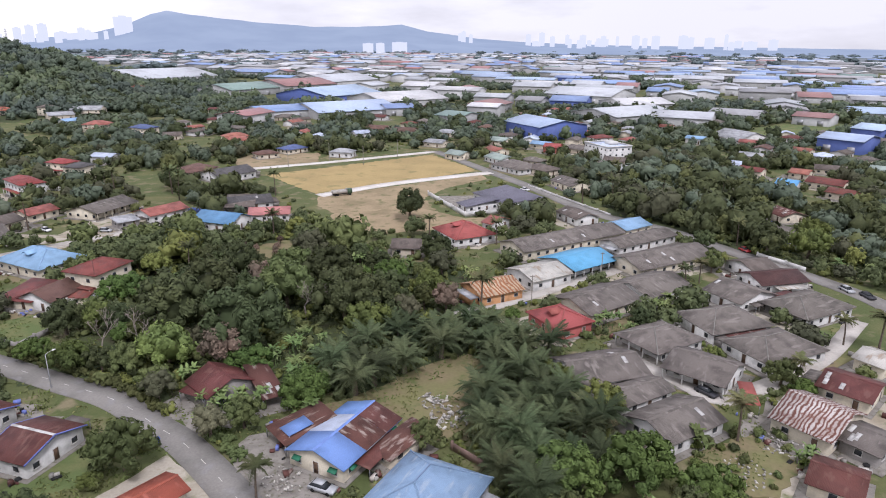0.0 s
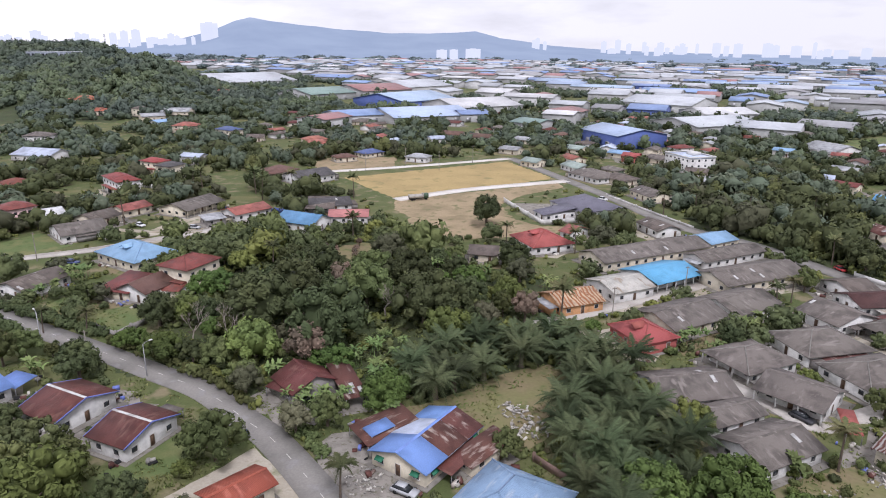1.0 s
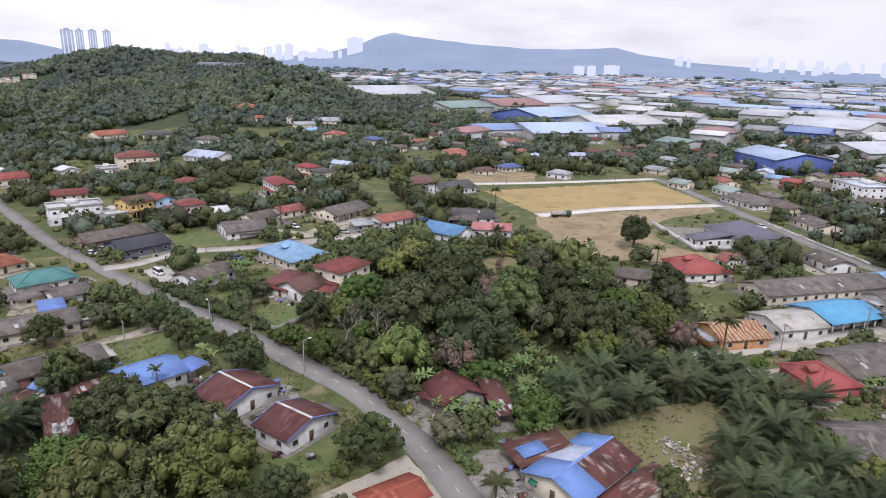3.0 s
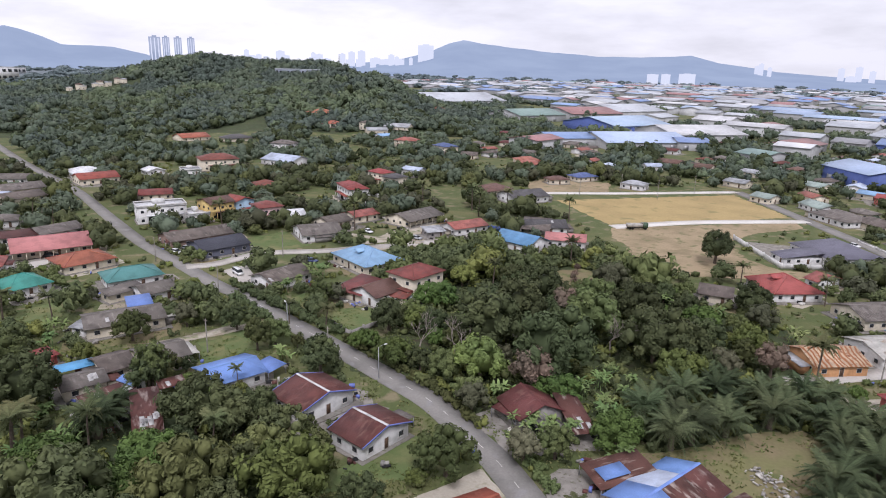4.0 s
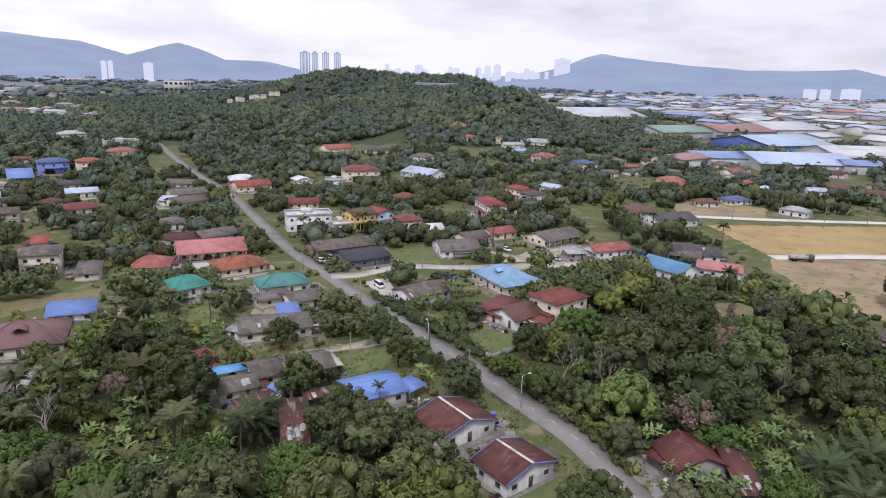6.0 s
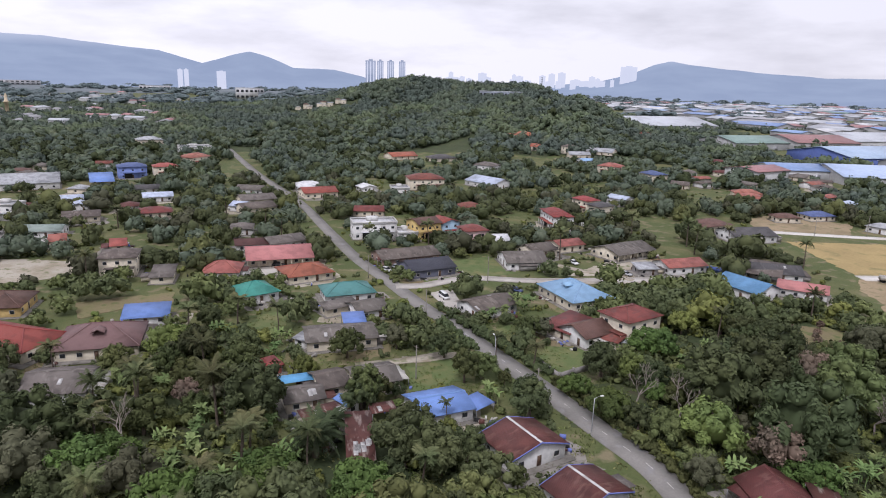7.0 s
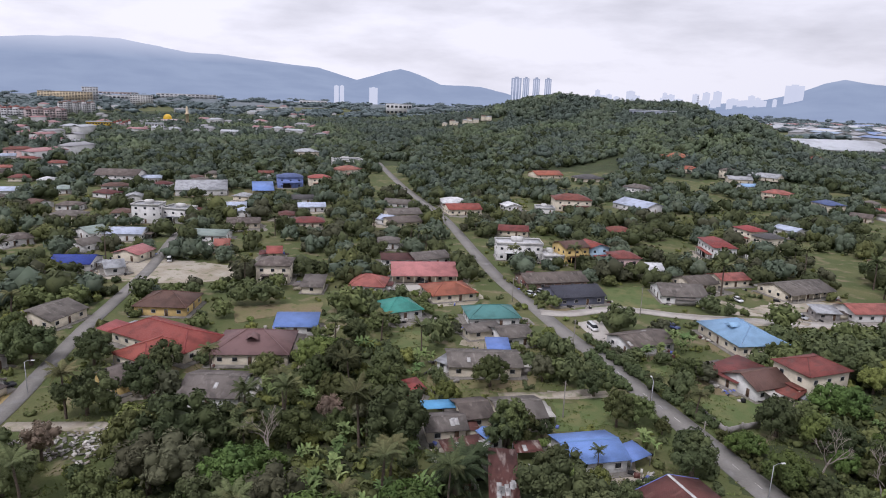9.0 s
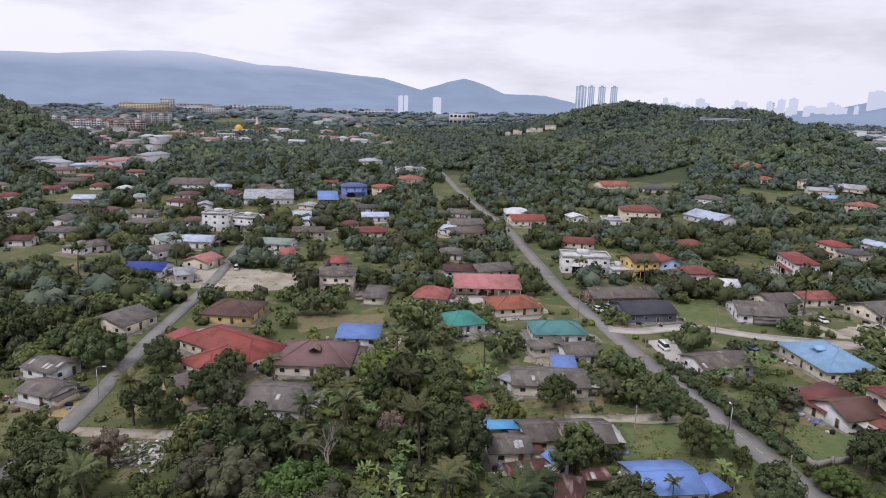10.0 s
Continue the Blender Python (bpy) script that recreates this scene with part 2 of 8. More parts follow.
LEAVES = dict(
    dark=leaf("dark", (0.067, 0.082, 0.037), (0.094, 0.109, 0.046)),
    mid=leaf("mid", (0.094, 0.112, 0.043), (0.123, 0.139, 0.052)),
    light=leaf("light", (0.151, 0.179, 0.052), (0.112, 0.139, 0.046)),
    grey=leaf("greyish", (0.120, 0.122, 0.071), (0.092, 0.096, 0.056)),
    brown=leaf("dry", (0.192, 0.137, 0.105), (0.139, 0.111, 0.083)),
    palm=leaf("palm", (0.092, 0.107, 0.046), (0.133, 0.126, 0.058)),
    oilpalm=leaf("oil_palm", (0.059, 0.078, 0.037), (0.088, 0.105, 0.050)),
    banana=leaf("banana", (0.126, 0.183, 0.064), (0.174, 0.207, 0.081)),
    mango=leaf("fruit_tree", (0.103, 0.152, 0.041), (0.080, 0.122, 0.037), 0.2),
    grass=leaf("grass", (0.133, 0.170, 0.056), (0.199, 0.194, 0.081), 0.1),
    # leaf colour paled and blued to carry the haze of the far plain
    hazy=material("far_woodland_leaves_hazed", (0.112, 0.146, 0.146), 0.8, second=(0.157, 0.190, 0.190), scale=0.01, fine=0.1, island=0.2),
    # hill leaf colours are cooled towards the blue of distance haze
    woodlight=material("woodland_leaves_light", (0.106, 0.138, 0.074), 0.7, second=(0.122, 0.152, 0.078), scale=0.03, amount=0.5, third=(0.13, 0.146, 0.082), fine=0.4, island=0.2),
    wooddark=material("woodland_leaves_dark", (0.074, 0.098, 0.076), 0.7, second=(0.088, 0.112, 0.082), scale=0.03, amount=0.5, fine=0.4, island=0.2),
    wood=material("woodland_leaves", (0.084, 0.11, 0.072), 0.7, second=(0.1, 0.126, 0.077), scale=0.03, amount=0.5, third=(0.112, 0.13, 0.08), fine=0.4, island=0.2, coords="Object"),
)


# ---- mesh helpers ----
def mesh_from(name, verts, faces, mat_list=(), face_mats=None, smooth=False):
    me = bpy.data.meshes.new(name)
    verts = np.asarray(verts, np.float32)
    sizes = np.array([len(f) for f in faces], np.int32) if not isinstance(faces, np.ndarray) else np.full(len(faces), faces.shape[1], np.int32)
    flat = np.concatenate([np.asarray(f, np.int32) for f in faces]) if not isinstance(faces, np.ndarray) else faces.astype(np.int32).ravel()
    me.vertices.add(len(verts))
    me.vertices.foreach_set("co", verts.ravel())
    me.loops.add(len(flat))
    me.loops.foreach_set("vertex_index", flat)
    me.polygons.add(len(sizes))
    me.polygons.foreach_set("loop_start", np.concatenate([[0], np.cumsum(sizes)[:-1]]).astype(np.int32))
    for m in mat_list:
        me.materials.append(m)
    if face_mats is not None:
        me.polygons.foreach_set("material_index", np.asarray(face_mats, np.int32))
    if smooth:
        me.polygons.foreach_set("use_smooth", np.ones(len(sizes), bool))
    me.update(calc_edges=True)
    me.validate()
    return me


def child(name, me, parent, m=None, label=""):
    ob = new(name, me)
    ob.parent = parent
    if m is not None:
        ob.matrix_basis = m
    return tagged(ob, label) if label else ob


def thing(name, x, y, z=0.0, yaw=0.0, label="", category="", group="", kind=""):
    ob = new(name)
    ob.matrix_basis = pose(x, y, z, 0, 0, yaw)
    ob.empty_display_size = 0.2
    return tagged(ob, label, category, group, kind)


BOX_FACES = np.array([(0, 3, 2, 1), (4, 5, 6, 7), (0, 1, 5, 4), (1, 2, 6, 5), (2, 3, 7, 6), (3, 0, 4, 7)])


def box(x0, x1, y0, y1, z0, z1):
    return np.array([(x0, y0, z0), (x1, y0, z0), (x1, y1, z0), (x0, y1, z0), (x0, y0, z1), (x1, y0, z1), (x1, y1, z1), (x0, y1, z1)], float), BOX_FACES


def joined(pieces):
    """Several (verts, faces) as one; faces may mix three and four corners."""
    verts, faces, n = [], [], 0
    for v, f in pieces:
        verts.append(np.asarray(v, float))
        faces += [tuple(int(i) + n for i in q) for q in f]
        n += len(v)
    return np.concatenate(verts), faces


def boxes_mesh(name, pieces, mat, smooth=False):
    v, f = joined(pieces)
    return mesh_from(name, v, f, [mat], smooth=smooth)


def tube(points, radii, sides=6):
    pts = [Vector(p) for p in points]
    verts, faces = [], []
    for i, p in enumerate(pts):
        d = (pts[min(i + 1, len(pts) - 1)] - pts[max(i - 1, 0)]).normalized()
        a = d.orthogonal().normalized()
        b = d.cross(a)
        for k in range(sides):
            t = 2 * math.pi * k / sides
            verts.append(p + radii[i] * (math.cos(t) * a + math.sin(t) * b))
    for i in range(len(pts) - 1):
        for k in range(sides):
            faces.append((i * sides + k, i * sides + (k + 1) % sides, (i + 1) * sides + (k + 1) % sides, (i + 1) * sides + k))
    faces.append(tuple(range((len(pts) - 1) * sides, len(pts) * sides)))
    return np.array([tuple(v) for v in verts]), faces


# ---- land ----
# wooded ridges fitted to the view: distance from the camera path, half width, crest heights by bearing
RIDGES = (
    (1150, 165, ((64, 0), (58, 8), (52, 20), (49, 30), (47, 43), (44.5, 56), (42, 63), (40, 60), (38, 55), (35.7, 56), (33, 56), (31.5, 52), (30.3, 42), (29, 28), (26, 8), (22, 0))),
    (800, 95, ((45, 0), (41, 5), (39.6, 9), (37.5, 16), (35.4, 20), (33.4, 24), (31.4, 30), (29.6, 38), (28.6, 42), (27.7, 40), (26.5, 33), (25.5, 22), (24, 13), (22, 6), (19, 0))),
    (930, 140, ((130, 40), (100, 66), (93, 60), (90, 49), (88.3, 39), (86.6, 20), (85, 6), (83, 0))))


def land(x, y):
    z = 0.0
    far, az = np.hypot(x + 17, y - 3), np.degrees(np.arctan2(-(x + 17), y - 3))
    for d0, half, crest in RIDGES:
        z = z + np.interp(az, [c[0] for c in crest[::-1]], [c[1] for c in crest[::-1]], 0.0, 0.0) * np.exp(-((far - d0) / half) ** 2 / 2)
    return z * np.clip((far - 430) / 170, 0, 1)


def graded(lo, hi, step, far):
    mid = list(np.arange(lo, hi + 1, step))
    out, d = [], step
    v = hi
    while v < far:
        d *= 1.45
        v += d
        out.append(min(v, far))
    back, d, v = [], step, lo
    while v > -far:
        d *= 1.45
        v -= d
        back.append(max(v, -far))
    return np.array(back[::-1] + mid + out)


gx, gy = graded(-1300, 600, 20, 4950), graded(-300, 1300, 20, 4950)
GX, GY = np.meshgrid(gx, gy)
rng = np.random.default_rng(5)
GZ = land(GX, GY) - 0.02
idx = np.arange(GX.size).reshape(GX.shape)
quads = np.stack([idx[:-1, :-1], idx[:-1, 1:], idx[1:, 1:], idx[1:, :-1]], -1).reshape(-1, 4)
mx, my, mz = (A.reshape(-1)[quads].mean(1) for A in (GX, GY, GZ))
FARNESS, BEARING = np.hypot(mx + 17, my - 3), np.degrees(np.arctan2(-(mx + 17), my - 3))
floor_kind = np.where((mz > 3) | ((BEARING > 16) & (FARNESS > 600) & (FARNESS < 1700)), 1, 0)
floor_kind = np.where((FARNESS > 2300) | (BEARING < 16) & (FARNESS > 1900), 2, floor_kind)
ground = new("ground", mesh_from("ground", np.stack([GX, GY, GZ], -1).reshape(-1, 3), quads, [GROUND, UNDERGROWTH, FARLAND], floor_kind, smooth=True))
tagged(ground, "grassy village ground with bare earth rising to wooded hills", "ground", kind="structure")


HARD = []  # paved and gravelled patches


def sheet(name, points, z, mat, label, category, kind="structure"):
    """A flat patch of ground, with a low edge, following a polygon."""
    if mat in (CEMENT, CONCRETE, GRAVEL):
        HARD.append(points)
    if mat in (EARTH, LAWN, GRAVEL, SANDSOIL, TANLOT, UNDERGROWTH):
        ragged, n = [], len(points)
        for i, (x0, y0) in enumerate(points):
            x1, y1 = points[(i + 1) % n]
            L = math.hypot(x1 - x0, y1 - y0)
            for k in range(max(1, int(L / 1.8))):
                t = k / max(1, int(L / 1.8))
                x, y = x0 + (x1 - x0) * t, y0 + (y1 - y0) * t
                w = min(1.3, L * 0.05)
                ragged.append((x + w * noise.noise(Vector((x * 0.4, y * 0.4, 0.0))) * 1.6, y + w * noise.noise(Vector((x * 0.4, y * 0.4, 9.0))) * 1.6))
        points = ragged
    pts = [Vector((x, y, z)) for x, y in points]
    bm = bmesh.new()
    face = bm.faces.new([bm.verts.new(p) for p in pts])
    if face.normal.z < 0 or face.calc_area() and (face.normal_update() or face.normal.z < 0):
        face.normal_flip()
    ext = bmesh.ops.extrude_face_region(bm, geom=[face])
    for v in ext["geom"]:
        if isinstance(v, bmesh.types.BMVert):
            v.co.z -= 0.25
    bmesh.ops.recalc_face_normals(bm, faces=bm.faces)
    me = bpy.data.meshes.new(name)
    bm.to_mesh(me)
    bm.free()
    me.materials.append(mat)
    ob = new(name, me)
    return tagged(ob, label, category, kind=kind)


def smooth_line(points, steps=8):
    p = [Vector((*q, 0)) for q in points]
    p = [2 * p[0] - p[1]] + p + [2 * p[-1] - p[-2]]
    out = []
    for i in range(1, len(p) - 2):
        for k in range(steps):
            t = k / steps
            a, b, c, d = p[i - 1], p[i], p[i + 1], p[i + 2]
            out.append(0.5 * ((2 * b) + (c - a) * t + (2 * a - 5 * b + 4 * c - d) * t * t + (3 * b - a - 3 * c + d) * t ** 3))
    return out + [p[-2]]


def ribbon(name, line, left, right, top, thick, mat, parent=None, label="", category="", skip=None):
    """A band along a line between two offsets, a slab with real edges."""
    verts, faces = [], []
    for i, p in enumerate(line):
        d = (line[min(i + 1, len(line) - 1)] - line[max(i - 1, 0)]).normalized()
        n = Vector((-d.y, d.x, 0))
        for off, z in ((left, top), (right, top), (right, top - thick), (left, top - thick)):
            q = p + n * off
            verts.append((q.x, q.y, z))
    for i in range(len(line) - 1):
        if skip and skip(i):
            continue
        a, b = 4 * i, 4 * i + 4
        faces += [(a, b, b + 1, a + 1), (a + 1, b + 1, b + 2, a + 2), (a + 2, b + 2, b + 3, a + 3), (a + 3, b + 3, b, a)]
        if i == 0 or skip:
            faces.append((a, a + 1, a + 2, a + 3))
        if i == len(line) - 2 or skip:
            faces.append((b + 3, b + 2, b + 1, b))
    ob = new(name, mesh_from(name, verts, [f[::-1] for f in faces], [mat]))
    if parent:
        ob.parent = parent
        return ob
    return tagged(ob, label, category, kind="structure")


ROAD_LINES = []


def road(name, points, width, mat, label, z=0.03, kerb=None, dashes=False):
    line = smooth_line(points)
    ob = ribbon(name, line, width / 2, -width / 2, z, 0.3, mat, label=label, category="road")
    if kerb:
        for s in kerb:
            a, b = sorted((s * (width / 2 + 0.18), s * (width / 2 + 0.003)))
            ribbon("kerb", line, b, a, z + 0.12, 0.4, CONCRETE, ob)
    if dashes:
        fine = smooth_line(points, 40)
        length = [0.0]
        for a, b in zip(fine, fine[1:]):
            length.append(length[-1] + (b - a).length)
        n = int(length[-1] / 6)
        for k in range(n):
            piece = [p for p, s in zip(fine, length) if k * 6 <= s <= k * 6 + 2.2]
            if len(piece) > 1:
                ribbon("lane_dash", piece, 0.055, -0.055, z + 0.008, 0.02, LANEPAINT, ob)
    ROAD_LINES.append(([(p.x, p.y) for p in smooth_line(points, 4)], width))
    return ob


# ---- houses ----
HOUSES = []  # x, y, yaw, w, d, h : footprints kept clear of trees
PANE = boxes_mesh("pane", [box(-0.55, 0.55, 0.0, 0.03, 0.06, 1.04)], GLASS)


def ring(w, z0, z1, bar, y0, y1):
    """A rectangular frame as one closed band, standing in the x-z plane."""
    v = []
    for y in (y0, y1):
        for e in (0, bar):
            v += [(-w + e, y, z0 + e), (w - e, y, z0 + e), (w - e, y, z1 - e), (-w + e, y, z1 - e)]
    f = []
    for k in range(4):
        q = (k + 1) % 4
        f += [(k, q, q + 4, k + 4), (k + 8, k + 12, q + 12, q + 8), (k, k + 8, q + 8, q), (k + 4, q + 4, q + 12, k + 12)]
    return np.array(v, float), [p[::-1] for p in f]


WFRAME = boxes_mesh("window_frame", [ring(0.62, 0.0, 1.1, 0.08, -0.02, 0.07)], FRAME)
SILL = boxes_mesh("sill", [box(-0.72, 0.72, 0.0, 0.13, -0.08, -0.003)], FRAME)
DOOR = boxes_mesh("door_leaf", [box(-0.45, 0.45, 0.0, 0.05, 0, 2.05)], DOORWOOD)
DOORFRAME = boxes_mesh("door_frame", [ring(0.53, -0.08, 2.13, 0.08, 0.0, 0.08)], FRAME)
HOOD = boxes_mesh("awning", [(np.array([(-0.75, 0.03, 1.3), (0.75, 0.03, 1.3), (0.75, 0.75, 0.85), (-0.75, 0.75, 0.85), (-0.75, 0.03, 1.25), (0.75, 0.03, 1.25), (0.75, 0.75, 0.8), (-0.75, 0.75, 0.8)]),
                              [(0, 1, 2, 3), (7, 6, 5, 4), (0, 4, 5, 1), (1, 5, 6, 2), (2, 6, 7, 3), (3, 7, 4, 0)])], AWNING_GREEN)
SHEET = boxes_mesh("roof_sheet", [box(-0.4, 0.4, -0.9, 0.9, 0.0, 0.03)], PATCH_WHITE)


def gable_roof(a, b, rise, t=0.12):
    """Ridge along x, half length a, half depth b, one folded slab with thickness; eaves at z 0."""
    v = [(-a, -b, 0), (a, -b, 0), (a, 0, rise), (-a, 0, rise), (a, b, 0), (-a, b, 0),
         (-a, -b, -t), (a, -b, -t), (a, 0, rise - t), (-a, 0, rise - t), (a, b, -t), (-a, b, -t)]
    f = [(0, 1, 2, 3), (3, 2, 4, 5), (9, 8, 7, 6), (11, 10, 8, 9), (0, 6, 7, 1), (4, 10, 11, 5), (1, 7, 8, 2), (2, 8, 10, 4), (3, 9, 6, 0), (5, 11, 9, 3)]
    return np.array(v, float), f


def hip_roof(a, b, rise, t=0.14):
    if a >= b:
        r = [(-(a - b * 0.9), 0, rise), (a - b * 0.9, 0, rise)]
    else:
        r = [(0, -(b - a * 0.9), rise), (0, b - a * 0.9, rise)]
    v = [(-a, -b, 0), (a, -b, 0), (a, b, 0), (-a, b, 0), r[0], r[1], (-a, -b, -t), (a, -b, -t), (a, b, -t), (-a, b, -t)]
    if a >= b:
        f = [(0, 1, 5, 4), (1, 2, 5), (2, 3, 4, 5), (3, 0, 4)]
    else:
        f = [(0, 1, 4), (1, 2, 5, 4), (2, 3, 5), (3, 0, 4, 5)]
    f += [(0, 6, 7, 1), (1, 7, 8, 2), (2, 8, 9, 3), (3, 9, 6, 0), (9, 8, 7, 6)]
    return np.array(v, float), f


def mono_roof(a, b, rise, t=0.08):
    v = [(-a, -b, 0), (a, -b, 0), (a, b, rise), (-a, b, rise), (-a, -b, -t), (a, -b, -t), (a, b, rise - t), (-a, b, rise - t)]
    return np.array(v, float), [(0, 1, 2, 3), (7, 6, 5, 4), (0, 4, 5, 1), (1, 5, 6, 2), (2, 6, 7, 3), (3, 7, 4, 0)]


def pitch_wall(w, d, h, rise, gable_x, inset):
    """Outer walls as a closed solid; gable ends run up under the roof."""
    a, b = w / 2 - inset, d / 2 - inset
    v = [(-a, -b, 0), (a, -b, 0), (a, b, 0), (-a, b, 0), (-a, -b, h), (a, -b, h), (a, b, h), (-a, b, h)]
    f = [(0, 1, 5, 4), (1, 2, 6, 5), (2, 3, 7, 6), (3, 0, 4, 7), (4, 5, 6, 7)]
    if gable_x and rise > 0:
        k = rise * b / (d / 2) if d else 0
        v += [(-a, 0, h + k), (a, 0, h + k)]
        f = [(0, 1, 5, 4), (1, 2, 6, 9, 5), (2, 3, 7, 6), (3, 0, 4, 8, 7), (4, 5, 9, 8), (6, 7, 8, 9)]
    return np.array(v, float), f


ROOF_SHAPE = dict(gx="gabled", gy="gabled", hip="hipped", mono="lean-to", flat="flat")


def house(x, y, yaw, w, d, h, roof="gx", colour="grey", wall="white", s=0.3, st=1, patch=0, porch=0, awn=0, dormer=0, trim="", open2=0, note=""):
    """A house with eaves of w by d metres at height h."""
    rd = random.Random(int(abs(x * 31 + y * 17)))
    away = math.hypot(x + 17, y - 3)
    h = h * 1.2 if st == 2 and away > 150 else h
    d = d * 0.76 if w == d and w > 12 and away > 190 else d
    size = {1: "low", 2: "two-storey", 3: "three-storey"}[st]
    kind = "open shed" if wall == "open" else "house"
    label = f"{size} house with {ROOF_WORDS[colour]} {ROOF_SHAPE[roof]} roof and {WALL_WORDS[wall]}"
    if wall == "open":
        label = f"open shelter with {ROOF_WORDS[colour]} roof on posts"
    base = thing("house" if wall != "open" else "shelter", x, y, float(land(np.float64(x), np.float64(y))), yaw, note or label, kind if kind == "house" else "shelter")
    HOUSES.append((x, y, yaw, w, d, h))
    turn = roof == "gy"
    W, D = (d, w) if turn else (w, d)
    rise = {"gx": D / 2 * s, "gy": D / 2 * s, "hip": min(W, D) / 2 * s * 1.1, "mono": D * 0.12, "flat": 0}[roof]
    rot = pose(0, 0, 0, 0, 0, 90) if turn else pose(0, 0, 0)
    top = pose(0, 0, h) @ rot
    inset = 0.55 if min(w, d) > 4 else 0.2
    mat = ROOFS[colour]
    if roof in ("gx", "gy"):
        v, f = gable_roof(W / 2, D / 2, rise)
    elif roof == "hip":
        v, f = hip_roof(W / 2, D / 2, rise)
    elif roof == "mono":
        v, f = mono_roof(W / 2, D / 2, rise)
    else:
        v, f = box(-W / 2, W / 2, -D / 2, D / 2, -0.2, 0.0)
        for e, q in ((W / 2, D / 2),):
            pv, pf = ring(e, -q, q, 0.2, 0.0, 0.7)
            pv = np.stack([pv[:, 0], pv[:, 2], pv[:, 1]], 1)
            child("parapet", mesh_from("parapet", pv, [p[::-1] for p in pf], [WALLS["white"]]), base, top)
        child("stair_head", boxes_mesh("stair_head", [box(-W * 0.15, W * 0.1, 0.0, D * 0.3, 0.003, 1.7)], WALLS["white"]), base, top)
        inset = 0.25
    if colour == "patchblue":
        # front third new blue sheets, the rest half pale blue, half rusted
        v, f = gable_roof(W * 0.18, D / 2, rise)
        me = mesh_from("roof", v - np.array((W * 0.32, 0, 0)), f, [mat])
        v, f = gable_roof(W * 0.17, D / 2, rise - 0.01)
        child("roof", mesh_from("roof", v + np.array((W * 0.03, 0, 0)), f, [ROOFS["palewhite"], ROOFS["rust"]], [1, 0] + [0] * 8), base, top)
        v, f = gable_roof(W * 0.15, D / 2, rise - 0.005)
        child("roof", mesh_from("roof", v + np.array((W * 0.35, 0, 0)), f, [ROOFS["blue"], ROOFS["rust"]], [1, 0] + [0] * 8), base, top)
    else:
        me = mesh_from("roof", v, f, [mat])
    top_ob = child("roof", me, base, top)
    if roof in ("gx", "gy"):
        cap = [(np.array([(-W / 2 - .03, -.28, rise - .28 * s + .03), (W / 2 + .03, -.28, rise - .28 * s + .03), (W / 2 + .03, 0, rise + .05), (-W / 2 - .03, 0, rise + .05), (W / 2 + .03, .28, rise - .28 * s + .03), (-W / 2 - .03, .28, rise - .28 * s + .03)]),
                [(0, 1, 2, 3), (3, 2, 4, 5)])]
        if trim:
            for e in (-1, 1):
                for q in (-1, 1):
                    x0 = e * (W / 2 + 0.02)
                    p = np.array([(x0 - .05, q * D / 2, -.2), (x0 + .05, q * D / 2, -.2), (x0 + .05, 0, rise - .2), (x0 - .05, 0, rise - .2), (x0 - .05, q * D / 2, .06), (x0 + .05, q * D / 2, .06), (x0 + .05, 0, rise + .06), (x0 - .05, 0, rise + .06)])
                    child("bargeboard", mesh_from("bargeboard", p, BOX_FACES, [TRIM[trim]]), base, top)
            child("ridge_cap", boxes_mesh("ridge_cap", cap, PATCH_WHITE), top_ob)
        else:
            child("ridge_cap", boxes_mesh("ridge_cap", cap, mat), top_ob)
    if roof == "hip" and away < 230:
        a2, b2 = W / 2, D / 2
        ends = [(-(a2 - b2 * .9), 0), (a2 - b2 * .9, 0)] if a2 >= b2 else [(0, -(b2 - a2 * .9)), (0, b2 - a2 * .9)]
        corners = [((-a2, -b2), 0), ((a2, -b2), 1 if a2 >= b2 else 0), ((a2, b2), 1), ((-a2, b2), 0 if a2 >= b2 else 1)]
        lines = [((cx, cy, 0.0), (*ends[k], rise)) for (cx, cy), k in corners] + [((*ends[0], rise), (*ends[1], rise))]
        capmat = HIPCAP if colour in ("grey", "greybrown") else mat
        for p, q in lines:
            child("hip_cap", boxes_mesh("hip_cap", [tube([p, q], [0.13, 0.13], 6)], capmat), top_ob)
    for k in range(patch):
        px, py = rd.uniform(-W / 2 + 0.8, W / 2 - 0.8), -rd.uniform(0.25, 0.7) * D / 2
        slope = math.atan(rise / (D / 2)) if roof in ("gx", "gy", "hip") else math.atan(0.12)
        z = rise * (1 - abs(py) / (D / 2)) if roof != "mono" else (py + D / 2) * 0.12
        if roof == "gy":
            py, slope = (abs(py), -slope) if rd.random() < 0.5 else (py, slope)
        child("roof_sheet", SHEET, top_ob, pose(px, py, z + 0.03, math.degrees(slope), 0, 0))
    if dormer and roof == "hip":
        v, f = gable_roof(1.6, 1.5, 0.8)
        child("dormer", mesh_from("dormer", v, f, [mat]), base, pose(0, -d * 0.2, h + rise * 0.75, 0, 0, 90))
    if wall == "open":
        a, b = w / 2 - 0.15, d / 2 - 0.15
        for sx in (-1, 1):
            for sy in (-1, 1):
                up = h - 0.1 + (d * 0.12 if sy > 0 and roof == "mono" else 0)
                child("post", boxes_mesh("post", [box(sx * a - .06, sx * a + .06, sy * b - .06, sy * b + .06, 0, up)], METAL), base)
        return base
    wm = WALLS[wall]
    front_in = 2.0 if porch else 0.0
    v, f = pitch_wall(w if not turn else d, d if not turn else w, h - 0.13 if roof != "flat" else h - 0.2, rise, roof in ("gx", "gy"), inset)
    if front_in:
        v = v.copy()
